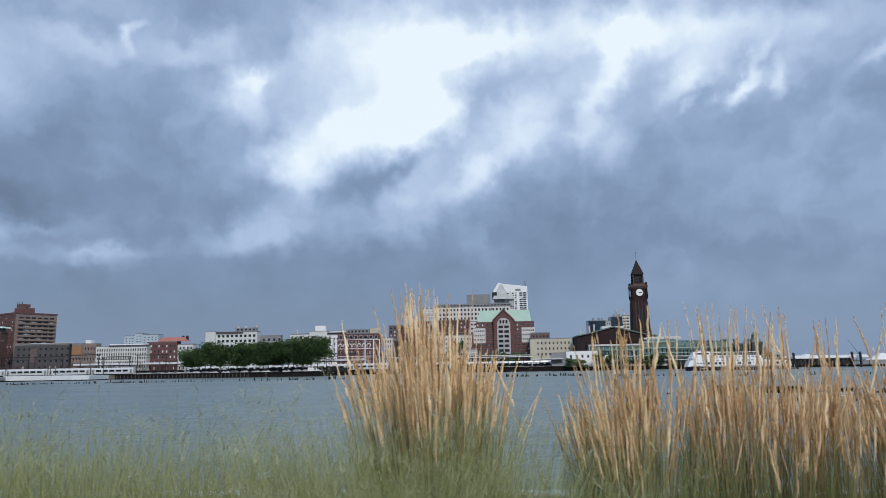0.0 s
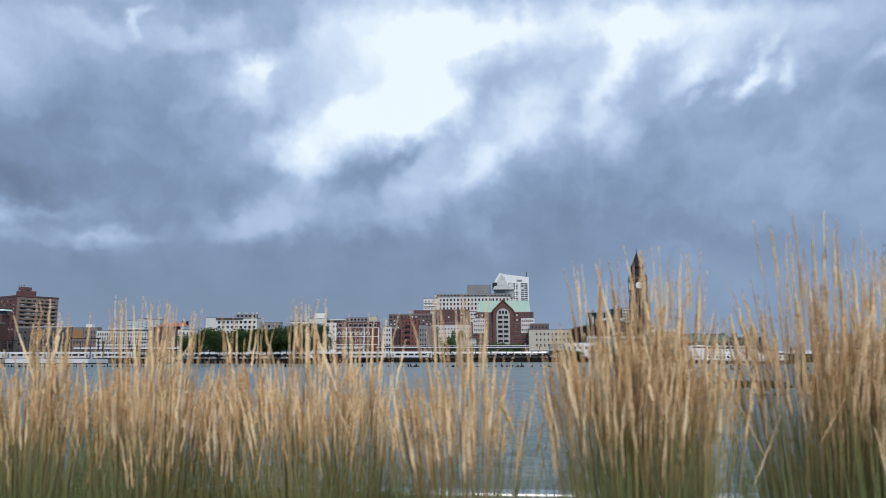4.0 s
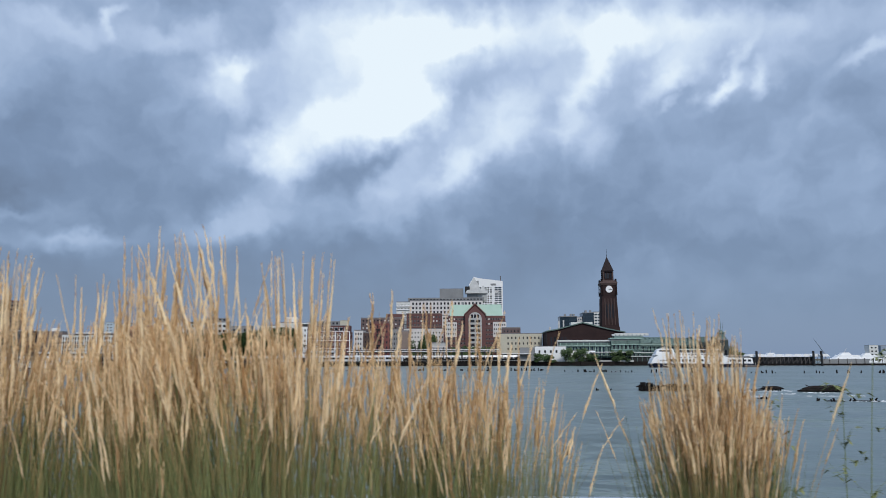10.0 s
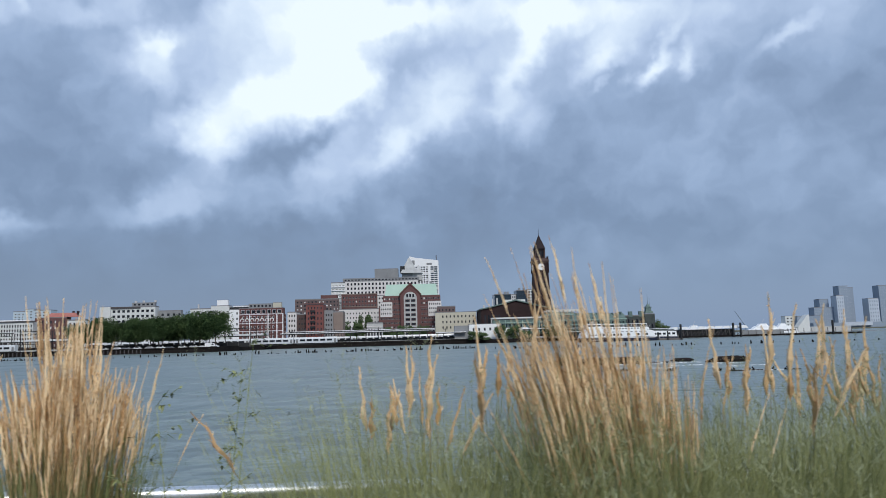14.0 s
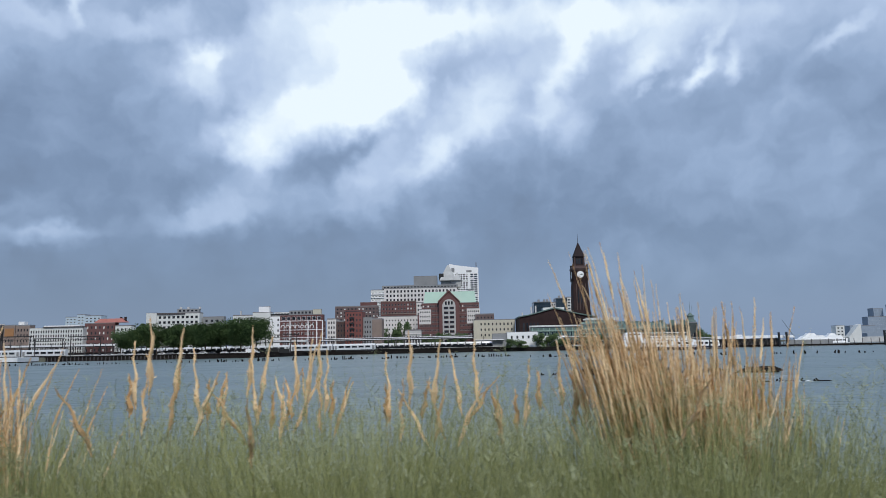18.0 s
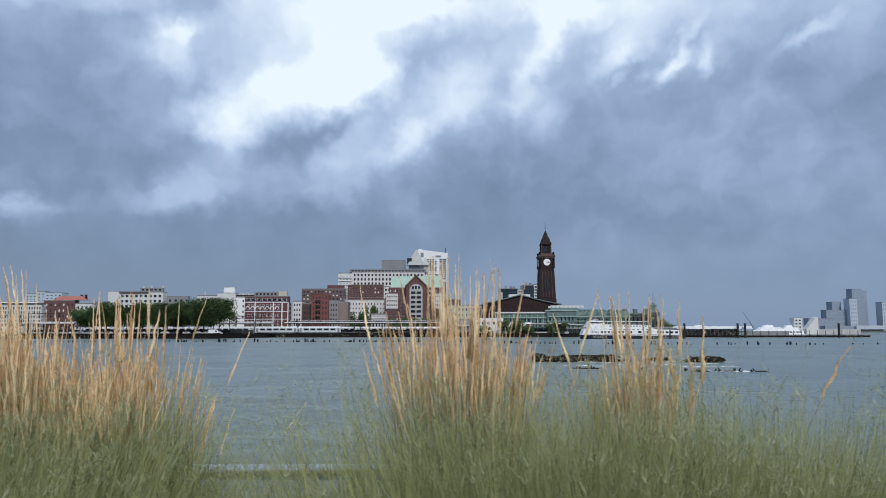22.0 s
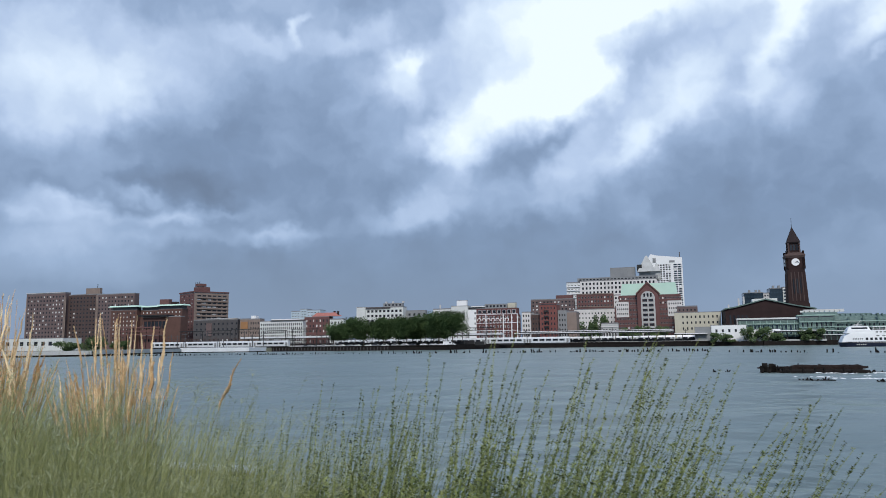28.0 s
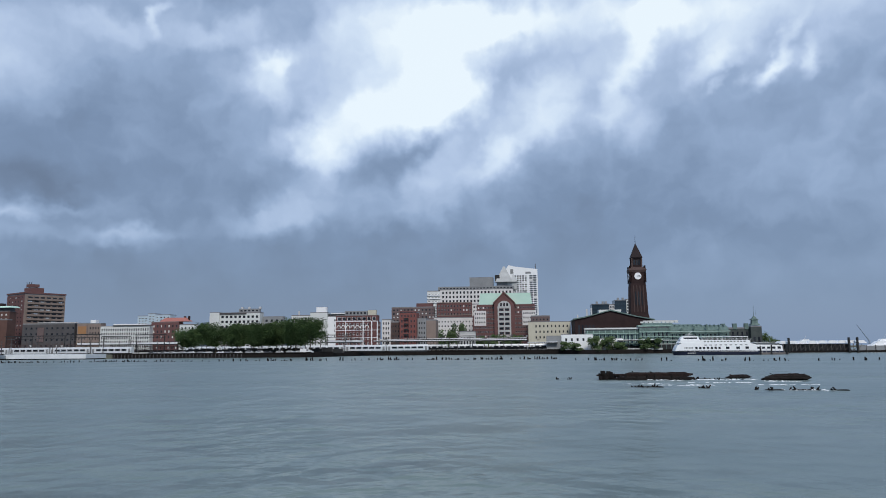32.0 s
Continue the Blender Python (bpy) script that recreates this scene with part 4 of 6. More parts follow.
block(ob, 12, 10, 51.5, 6.0, M_CONC, at=(56, 7), parapet=0.3, name="rear_wing")
bm = bmesh.new()
frustum(bm, 65.0, 9, 7, 0.8, 57.6, 64.5)
part("small_pyramid_roof", bm, M_CONC, ob)

# tall white tower with a sloping crown
ob = house("white_crown_tower", -17.5, 947, "tall white residential tower with a sloping crown", "tower")
bm = bmesh.new()
prism(bm, [(0, 0), (45, 0), (45, 105.5), (14, 109.5), (6.5, 111.5), (0, 101)], 1.2, 24)
part("wall", bm, M_WHITE, ob)
rows = spans(24, 30, 98, 0.66)
fill_windows(ob, pose(0, 0.88, 0), spans(5, 13.5, 31.0, 0.66), rows, M_GLASS, M_GREY, 1, 0.08)
fill_windows(ob, pose(0, 0.88, 0), spans(2, 33.8, 43.6, 0.84), rows, M_TEAL_GLASS, M_GREY, 1, 0.12)
for a, b in ((12.2, 13.4), (31.2, 33.6), (38.3, 39.1), (43.8, 45.0)):
    part("rib", boxes((a, b, 0.45, 1.0, 26, 98.5)), M_WHITE, ob)
part("crown_opening", boxes((9, 13, 0.9, 1.18, 100, 106)), M_GREY, ob)
part("crown_slot", boxes((29, 36, 0.9, 1.18, 99.6, 102.2)), M_GREY, ob)
part("mast", boxes((41.8, 42.8, 5, 6, 104.8, 113)), M_GREY_DARK, ob)

# maroon brick gabled block with a green roof
ob = house("gabled_brick_block", -28, 555, "maroon brick office block with a gabled bay and green copper roof", "office building")
block(ob, 49, 24, 0, 26.5, M_BRICK_MAROON, openings={"front": (spans(8, 1, 17, 0.62) + spans(8, 32.6, 48.5, 0.62), spans(7, 2.5, 26, 0.44))}, seed=30, frame_mat=M_GREY, parapet=0.3, lit=0.12)
block(ob, 45, 22, 26.7, 8.6, M_BRICK_MAROON, at=(3.2, 1), openings={"front": (spans(7, 0.5, 13.6, 0.62) + spans(8, 29.4, 44.5, 0.62), spans(2, 0.8, 8, 0.44))}, seed=31, frame_mat=M_GREY, parapet=0.2, lit=0.12, name="upper_wall")
for x0, x1 in ((1.2, 10.5), (38.5, 48.8)):
    block(ob, x1 - x0, 3, 19.0, 11.5, M_PALE, at=(x0, -0.35), openings={"front": (spans(6, 0.4, x1 - x0 - 0.4, 0.5), spans(3, 1, 11, 0.42))}, seed=32, name="pale_corner_bay", parapet=0.3)
bm = bmesh.new()
prism(bm, [(4.5, 35.4), (46.2, 35.4), (45.0, 44.5), (6.0, 44.5)], 4, 20)
part("copper_roof", bm, M_MINT, ob, "pale green copper roof")
for x in (14, 40):
    part("roof_vent", boxes((x, x + 2, 8, 10, 44.52, 46.6)), M_GREY, ob)
bm = bmesh.new()
prism(bm, [(16.9, 0), (32.5, 0), (32.5, 36.0), (24.7, 43.6), (16.9, 36.0)], -2.0, 8)
part("gable_bay", bm, M_BRICK_MAROON, ob)
bm = bmesh.new()
for s in (-1, 1):
    prism(bm, [(24.7 + s * 8.6, 35.4), (24.7 + s * 8.6, 36.6), (24.7, 45.2), (24.7, 43.9)], -2.6, 8.2)
part("gable_coping", bm, M_BRICK_MAROON, ob)
bm = bmesh.new()
arch = [(19.6, 0), (29.8, 0), (29.8, 33.0)] + [(24.7 + 5.1 * math.cos(a), 33.0 + 5.1 * math.sin(a)) for a in np.linspace(0.2, math.pi - 0.2, 9)] + [(19.6, 33.0)]
prism(bm, arch, -2.35, -2.02)
part("pale_arch", bm, M_CONC, ob, "pale stone round-arched surround")
fill_windows(ob, pose(0, -2.68, 0), spans(2, 20.3, 29.1, 0.80), spans(8, 4, 33, 0.55), M_GLASS, M_BRICK_MAROON, 1)
fill_windows(ob, pose(0, -2.68, 0), spans(3, 21.2, 28.2, 0.8), [(33.6, 36.6)], M_GLASS, M_PALE, 0)

# small grey columned house
ob = house("grey_columned_house", -33, 500, "small grey stone house with a row of columns", "house")
block(ob, 11, 8, 0, 13.0, M_CONC, openings={"front": (spans(5, 0.6, 10.4, 0.5), [(1.5, 9.5)])}, parapet=0.9)
cornice(ob, 11, 10.8, M_PALE, 0.4, 0.6)

# cream customs block
ob = house("cream_low_block", 15, 500, "low cream-coloured building with small windows", "building")
block(ob, 29, 14, 0, 19.3, M_CREAM, openings={"front": (spans(9, 4, 28, 0.35), spans(3, 7, 18.5, 0.42))}, seed=33, parapet=0.5)
ob = house("brown_back_house", 17, 540, "brown brick house behind the cream building", "house")
block(ob, 14, 12, 0, 25, M_TAUPE, openings={"front": (spans(5, 0.5, 13.5, 0.4), spans(3, 14, 24.5, 0.4))}, seed=34)

# white service building by the water
ob = house("white_service_building", 35.3, 447, "plain white flat-roofed service building by the water", "building")
block(ob, 19, 9, 0, 9.6, M_WHITE, openings={"front": (spans(5, 1, 18.5, 0.35), [(5.6, 7.4)])}, seed=35, parapet=0.3, frame_mat=M_GREY)
block(ob, 18, 8, 0, 6.9, M_WHITE, at=(19.02, 1), parapet=0.3)
block(ob, 9, 8, 0, 8.8, M_GREY, at=(-9.1, 1), parapet=0.3, name="grey_bay")

# station: brick train shed head house
ob = house("brick_head_house", 45, 470, "dark brown brick station hall with a low pitched roof", "station hall")
bm = bmesh.new()
prism(bm, [(0, 0), (50, 0), (50, 18.6), (39, 20.8), (23, 24.8), (6, 20.6), (0, 19.6)], 0, 40)
part("wall", bm, M_BRICK_DARK, ob)
for a, b in (((-0.5, 19.6), (6, 20.7)), ((6, 20.7), (23, 25.0)), ((23, 25.0), (39, 20.9)), ((39, 20.9), (50.4, 18.7))):
    bm = bmesh.new()
    prism(bm, [a, b, (b[0], b[1] + 0.7), (a[0], a[1] + 0.7)], -1, 40.5)
    part("roof_slope", bm, M_COPPER_DARK, ob)
for a, b in spans(5, 1.5, 13, 0.45):
    part("tall_window", boxes((a, b, -0.2, -0.02, 8, 16)), M_GLASS, ob)
part("skylight", boxes((16, 30, 3, 12, 24.0, 25.9)), M_OFFWHITE, ob)
for x, h in ((8, 26.6), (11, 27.4), (2, 23)):
    part("roof_vent", boxes((x, x + 0.9, 6, 7, 20.5, h)), M_FRAME, ob)

# clock tower
tower = thing("clock_tower", pose(86.9, 480, LAND_Z), "tall dark brown clock tower with a pyramid roof", "clock tower")
bm = bmesh.new()
frustum(bm, 0, 0, 12.6, 11.9, 0, 22.5)
frustum(bm, 0, 0, 11.2, 9.6, 22.5, 43.5)
part("shaft", bm, M_BRICK_DARK, tower, "tapering brick shaft")
for face in range(4):
    m = pose(0, 0, 0, 0, 0, 90 * face)
    for x in (-3.0, -1.0, 1.0, 3.0):
        bm = bmesh.new()
        rod(bm, (x * 1.05, -5.62, 24), (x, -4.98, 41.5), 0.34, 0.34, 5)
        ob = part("pilaster", bm, M_BRICK_BROWN, tower)
        ob.matrix_local = m
    for x in (-1.95, 0, 1.95):
        bm = boxes((x - 0.35, x + 0.35, -0.15, 0.15, -4.5, 4.5))
        ob = part("slit_window", bm, M_GLASS, tower)
        ob.matrix_local = m @ pose(0, -5.28, 33.0, -2.2)
    for x in (-4.6, 4.6):
        bm = bmesh.new()
        frustum(bm, x, -4.6, 1.5, 1.1, 43.5, 54.5)
        ob = part("corner_pier", bm, M_BRICK_DARK, tower)
        ob.matrix_local = m
    bm = bmesh.new()
    rod(bm, (0, -5.05, 47.6), (0, -5.3, 47.6), 2.25, n=32)
    dial = part("clock_dial", bm, M_CLOCK, tower, "round white clock dial")
    dial.matrix_local = m
    bm = bmesh.new()
    rod(bm, (0, -4.95, 47.6), (0, -5.2, 47.6), 2.6, n=32)
    part("dial_rim", bm, M_BRICK_BROWN, tower).matrix_local = m
    for name, length, width, angle in (("hour_pointer", 1.3, 0.3, 78), ("minute_pointer", 1.9, 0.2, 98)):
        pointer = part(name, boxes((-width / 2, width / 2, -0.06, 0.06, -0.3, length)), M_DARK, dial)
        pointer.matrix_local = pose(0, -5.4, 47.6, 0, angle, 0)
    for k in range(3):
        x = -1.6 + 1.6 * k
        bm = bmesh.new()
        outline = [(x - 0.55, 55), (x + 0.55, 55), (x + 0.55, 58.0), (x + 0.4, 58.5), (x, 58.8), (x - 0.4, 58.5), (x - 0.55, 58.0)]
        prism(bm, outline, -2.96, -2.81)
        part("belfry_opening", bm, M_GLASS, tower).matrix_local = m
part("clock_stage", boxes((-4.9, 4.9, -4.9, 4.9, 43.5, 51.5)), M_BRICK_DARK, tower)
bm = bmesh.new()
frustum(bm, 0, 0, 10.2, 11.4, 50.2, 51.7)
frustum(bm, 0, 0, 11.4, 9.4, 51.7, 53.6)
part("cornice", bm, M_BRICK_BROWN, tower)
part("belfry", boxes((-2.8, 2.8, -2.8, 2.8, 53.4, 59.6)), M_BRICK_DARK, tower)
for x in (-3.1, 3.1):
    for y in (-3.1, 3.1):
        bm = bmesh.new()
        frustum(bm, x, y, 0.9, 0.7, 53.5, 58.6)
        frustum(bm, x, y, 0.9, 0.1, 58.6, 60.8)
        part("pinnacle", bm, M_BRICK_BROWN, tower)
bm = bmesh.new()
frustum(bm, 0, 0, 6.6, 7.6, 59.3, 60.2)
frustum(bm, 0, 0, 7.4, 0.25, 60.2, 69.9)
part("pyramid_roof", bm, M_SLATE, tower, "steep dark pyramid roof")
bm = bmesh.new()
rod(bm, (0, 0, 69.6), (0, 0, 75.4), 0.16, 0.07, 6)
part("finial", bm, M_DARK, tower)

# green copper front of the ferry side
ob = house("copper_ferry_front", 50.5, 452, "long weathered green copper ferry terminal front", "ferry terminal")
block(ob, 32, 12, 0, 12.0, M_COPPER_DARK, openings={"front": (spans(13, 0.6, 31.4, 0.62), [(4.0, 9.6)])}, seed=36, glass=M_TEAL_GLASS, frame_mat=M_COPPER, bars=1, parapet=0.6)
cornice(ob, 32, 12.7, M_OFFWHITE, 0.8, 0.9, 4)
for k in range(9):
    part("bracket", boxes((0.8 + 3.6 * k, 1.2 + 3.6 * k, -0.5, -0.02, 0, 12)), M_COPPER, ob)
block(ob, 18, 14, 0, 13.2, M_COPPER_DARK, at=(32.05, -2), openings={"front": (spans(7, 0.6, 17.5, 0.6), [(2.0, 5.5), (7.0, 11.2)])}, seed=37, glass=M_GLASS, frame_mat=M_COPPER, bars=1)
cornice(ob, 18, 14.05, M_COPPER, 0.7, 0.8, 5, at=(32.05, -2))
block(ob, 35, 14, 0, 10.4, M_COPPER_DARK, at=(50.1, -1), openings={"front": (spans(15, 0.6, 34.5, 0.62), [(1.5, 4.6), (5.8, 9.6)])}, seed=38, glass=M_GLASS, frame_mat=M_COPPER, bars=1)
bm = bmesh.new()
for x0, x1, z in ((35, 53, 16.6), (53, 70, 15.4), (70, 85, 14.6)):
    n = 8
    prof = [(-1 + 16 * i / n, 11.3 + (z - 11.3) * math.sin(math.pi * i / n) ** 0.6) for i in range(n + 1)]
    rows_ = [[bm.verts.new((x, y, zz)) for y, zz in prof] for x in (x0, x1)]
    for i in range(n):
        bm.faces.new((rows_[0][i], rows_[1][i], rows_[1][i + 1], rows_[0][i + 1]))
    bm.faces.new(rows_[0])
    bm.faces.new(rows_[1][::-1])
bmesh.ops.recalc_face_normals(bm, faces=bm.faces[:])
part("barrel_roof", bm, M_COPPER_DARK, ob, "weathered green barrel roof")
part("roof_ridge", boxes((36, 57, 6, 9, 17.0, 18.0)), M_FRAME, ob)
for k in range(9):
    x = 34 + 2.6 * k
    part("skylight", boxes((x, x + 2.0, 5.2, 5.9, 16.4, 17.35 + 0.12 * (k % 3))), M_OFFWHITE, ob)
for k in range(12):
    part("roof_rib", boxes((54 + 2.6 * k, 54.25 + 2.6 * k, 1.2, 4.5, 13.6, 14.9)), M_COPPER_DARK, ob)
part("gutter", boxes((32.2, 85.3, -2.9, -2.62, 10.5, 11.1)), M_COPPER, ob)
part("upper_gutter", boxes((0.2, 32, -1.3, -0.85, 9.9, 10.4)), M_COPPER, ob)
for k in range(7):
    x = 35 + 7.3 * k
    part("copper_turret", boxes((x, x + 0.9, -2.4, -1.5, 10.6, 13.2 + 0.9 * (k % 3))), M_COPPER_DARK, ob)
# thin dark sheet painted in as shade below the galleries
part("lower_shade", boxes((33, 85, -2.04, -1.9, 0, 3.1)), M_DARK, ob)
for z in (3.2, 5.5, 7.6):
    part("gallery_ledge", boxes((32.0, 85.2, -2.6, -2.05, z, z + 0.4)), M_OFFWHITE if z < 6 else M_COPPER, ob)
for k in range(18):
    part("post", boxes((32.5 + 3.0 * k, 32.8 + 3.0 * k, -2.5, -2.2, 0, 10.2)), M_COPPER_DARK, ob)
part("pipe", boxes((-0.8, -0.4, -0.9, -0.5, 0, 13.6)), M_FRAME, ob)
for k in range(24):
    part("seam", boxes((36 + 2.0 * k, 36.15 + 2.0 * k, -1.3, -1.05, 10.9, 11.9)), M_COPPER_DARK, ob)

ob = house("end_pavilion", 137.5, 468, "weathered grey-green end pavilion with a slim green lantern", "pavilion")
block(ob, 18, 16, 0, 12.6, M_PAVILION, openings={"front": (spans(6, 0.6, 17.4, 0.5), [(2, 5), (6.6, 10.8)])}, seed=39, parapet=0.8)
for k in range(3):
    part("chimney", boxes((-2 + 7 * k, 0.4 + 7 * k, -0.3, 2.2, 12.2, 15.8)), M_COPPER_DARK, ob)
block(ob, 6.5, 7, 0, 13.5, M_PAVILION, at=(14.8, -3), openings={"front": (spans(2, 0.5, 6, 0.62), [(2, 7.5)])}, parapet=0.6, name="corner_tower")
bm = bmesh.new()
frustum(bm, 18.1, 0.5, 5.4, 4.6, 14.4, 15.6)
frustum(bm, 18.1, 0.5, 3.6, 3.2, 15.6, 18.0)
frustum(bm, 18.1, 0.5, 4.2, 3.9, 18.0, 18.5)
frustum(bm, 18.1, 0.5, 2.8, 0.9, 18.5, 20.2)
rod(bm, (18.1, 0.5, 20.1), (18.1, 0.5, 27.0), 0.12, 0.06)
rod(bm, (19.4, 0.5, 17.6), (19.4, 0.5, 24.5), 0.10, 0.05)
part("lantern", bm, M_COPPER_DARK, ob, "small green lantern with masts")

ob = house("teal_glass_block", 69, 620, "dark teal glass office block", "office building")
block(ob, 14.5, 20, 0, 38.0, M_TEAL_GLASS, openings={"front": (spans(6, 0.4, 14.1, 0.9), spans(10, 3, 37.5, 0.86))}, glass=M_TEAL_GLASS, frame_mat=M_TEAL_GLASS, parapet=0.6)
block(ob, 4.6, 18, 0, 37.4, M_FRAME, at=(14.6, 1), openings={"front": (spans(2, 0.4, 4.2, 0.6), spans(13, 3, 37, 0.5))}, glass=M_TEAL_GLASS, name="pale_bay")
block(ob, 9.5, 20, 0, 41.0, M_TEAL_GLASS, at=(19.3, -0.5), openings={"front": (spans(4, 0.4, 9.1, 0.9), spans(11, 3, 40.5, 0.86))}, glass=M_TEAL_GLASS, frame_mat=M_TEAL_GLASS, parapet=0.6, name="tall_wing")
block(ob, 6.2, 18, 0, 41.6, M_OFFWHITE, at=(28.9, 1), openings={"front": (spans(2, 0.3, 5.9, 0.78), spans(15, 3, 41, 0.55))}, glass=M_TEAL_GLASS, name="striped_wing")
for x, z in ((4, 38.6), (9, 38.6), (11.5, 38.6), (22, 41.6), (26, 41.6)):
    part("roof_plant", boxes((x, x + 1.6, 5, 8, z, z + 2.2)), M_GREY, ob)

# ---- trees and bushes on the far shore ----


def crown(rng, rx, rz, n, leaf, lumps):
    """Verts and faces of many small leaf clumps filling an uneven crown."""
    verts, faces = [], []
    centres = [(rng.uniform(-0.75, 0.75) * rx, rng.uniform(-0.7, 0.7) * rx, rng.uniform(-0.55, 0.6) * rz, rng.uniform(0.36, 0.62)) for _ in range(lumps)]
    for _ in range(n):
        cx, cy, cz, r = rng.choice(centres)
        d = Vector((rng.gauss(0, 1), rng.gauss(0, 1), rng.gauss(0, 1))).normalized() * (rng.random() ** 0.4)
        p = Vector((cx + d.x * r * rx, cy + d.y * r * rx, cz + d.z * r * rz * 0.8))
        u = Vector((rng.gauss(0, 1), rng.gauss(0, 1), rng.gauss(0, 0.6))).normalized()
        w = u.orthogonal().normalized()
        s = leaf * rng.uniform(0.6, 1.3)
        k = len(verts)
        verts += [p + u * s, p + w * s * 0.7, p - u * s, p - w * s * 0.7 + Vector((0, 0, 0.2 * s))]
        faces.append((k, k + 1, k + 2, k + 3))
    return verts, faces


def tree(seed, tall, rx):
    rng = random.Random(seed)
    root = thing("tree", Matrix.Identity(4), "leafy dark green street tree on the quay", "tree", "trees on the quay")
    bm = bmesh.new()
    rod(bm, (0, 0, 0), (0, 0, tall * 0.36), 0.30, 0.2, 7)
    for k in range(6):
        a = 2 * math.pi * k / 6 + rng.random()
        rod(bm, (0, 0, tall * rng.uniform(0.28, 0.36)), (math.cos(a) * rx * 0.55, math.sin(a) * rx * 0.55, tall * rng.uniform(0.55, 0.8)), 0.13, 0.04, 5)
    part("trunk", bm, M_BARK, root)
    v, f = crown(rng, rx, tall * 0.44, 7500, 0.34, 26)
    leaves = soup("crown", v, f, M_LEAF, root)
    leaves.location.z = tall * 0.63
    return root


kinds = [tree(1, 16.5, 7.4), tree(2, 15.5, 6.8), tree(3, 17.5, 7.0)]
rng = random.Random(11)
spots = [(-181 + 7.0 * i + rng.uniform(-1.3, 1.3), 386 + rng.uniform(-3, 9)) for i in range(12)] + [(-150, 396), (-128, 397), (-116, 395), (-137, 392)]
for i, (x, y) in enumerate(spots):
    src = kinds[i % 3]
    m = pose(x, y, LAND_Z, 0, 0, rng.uniform(0, 360)) @ Matrix.Scale((0.98 if x < -165 else 1.08 if x < -140 else 1.2) * rng.uniform(0.82, 1.06), 4)
    if i < 3:
        src.matrix_world = m
    else:
        copy_thing(src, m)


# dark panels added as shade beneath the quay trees, half hiding the trains
strip_ = thing("quay_fence", pose(-186, 401, LAND_Z), "dark panels added for the shade beneath the quay trees", "fence")
for k in range(16):
    part("shade_panel", boxes((6.0 * k, 6.0 * k + 5.7, 0, 0.15, 0, 2.2 + 0.25 * (k % 3))), M_DARK, strip_)
    part("fence_post", boxes((6.0 * k + 5.72, 6.0 * k + 5.98, -0.1, 0.25, 0, 2.9)), M_GREY_DARK, strip_)


def bush(seed, rx, rz, x, y, label="green shrub growing on the waterside", leaf=0.24, n=650):
    rng_ = random.Random(seed)
    root = thing("bush", pose(x, y, LAND_Z), label, "bush", "waterside bushes")
    v, f = crown(rng_, rx, rz, n, leaf, 8)
    soup("foliage", v, f, M_BUSH, root).location.z = rz * 0.8
    bm = bmesh.new()
    for k in range(4):
        rod(bm, (0, 0, -0.3), (rng_.uniform(-0.4, 0.4) * rx, rng_.uniform(-0.4, 0.4) * rx, rz), 0.07, 0.03, 5)
    part("branchwork", bm, M_BARK, root)


for i, (x, rx, rz) in enumerate(((38.5, 4.4, 3.2), (44.5, 3.8, 2.4), (53.5, 4.2, 5.0), (59, 4.4, 5.2), (65, 4.6, 5.0), (70, 3.8, 3.2), (84, 3.4, 4.4), (90, 3.6, 4.0))):
    bush(20 + i, rx, rz, x, 442.5 if x < 80 else 443.2, leaf=0.34, n=1500)
for i in range(20):
    x = -500 + 13 * i
    if x > -262 or i % 4 == 3 or -345 < x < -306:
        continue
    bush(40 + i, 4.6 + 1.6 * (i % 3), 3.4 + 0.9 * (i % 2), x, 300 + 4 * (i % 4), "green bushes along the curving shore", 0.42, 1500)
for i, (x, rz) in enumerate(((-50, 9.5), (-44, 11.0), (-38, 12.5), (-33, 11.5), (-28, 8.0), (-20, 7.0), (-13, 7.2), (-6, 6.8), (1, 7.0), (8, 6.8), (-56, 8))):
    bush(60 + i, 5.2, rz, x, 535 + (i % 2) * 5, "dense green trees in front of the offices", 0.55, 1500)
for i, (x, rz) in enumerate(((160, 7.5), (165, 6.0), (169, 4.0))):
    bush(70 + i, 4.5, rz, x, 476, "dark green trees beside the pavilion", 0.4, 900)
bush(75, 4, 3.2, -105.5, 474, "round green tree before the red house", 0.35, 600)

# ---- trains, platforms, poles ----


def carriage():
    root = thing("train_carriage", Matrix.Identity(4), "silver double-deck commuter train carriage with dark windows", "train", "trains in the yard")
    bm = bmesh.new()
    prism(bm, [(-1.5, 1.0), (1.5, 1.0), (1.55, 3.6), (1.2, 4.5), (-1.2, 4.5), (-1.55, 3.6)], 0, 25)
    bmesh.ops.rotate(bm, verts=bm.verts[:], cent=(0, 0, 0), matrix=Matrix.Rotation(radians(-90), 3, "Z"))
    body = part("body", bm, M_TRAIN, root)
    for a, b in spans(5, 2.5, 22.5, 0.76):
        part("window", boxes((a, b, -1.62, -1.53, 2.2, 3.3)), M_GLASS, body)
    for x in (1.2, 23.8):
        part("door", boxes((x - 0.6, x + 0.6, -1.61, -1.53, 1.2, 3.4)), M_GREY, body)
    part("underframe", boxes((1, 24, -1.2, 1.2, 0.1, 0.98)), M_DARK, root)
    return root


car_src = carriage()
car_src.matrix_world = pose(-318, 396, LAND_Z - 0.1)
for i in range(1, 4):
    copy_thing(car_src, pose(-318 + 26 * i, 396, LAND_Z - 0.1))
for i in range(6):
    copy_thing(car_src, pose(-200 + 26 * i, 430, LAND_Z - 0.1))
for i in range(5):
    copy_thing(car_src, pose(-88 + 26 * i, 462, LAND_Z - 0.1))



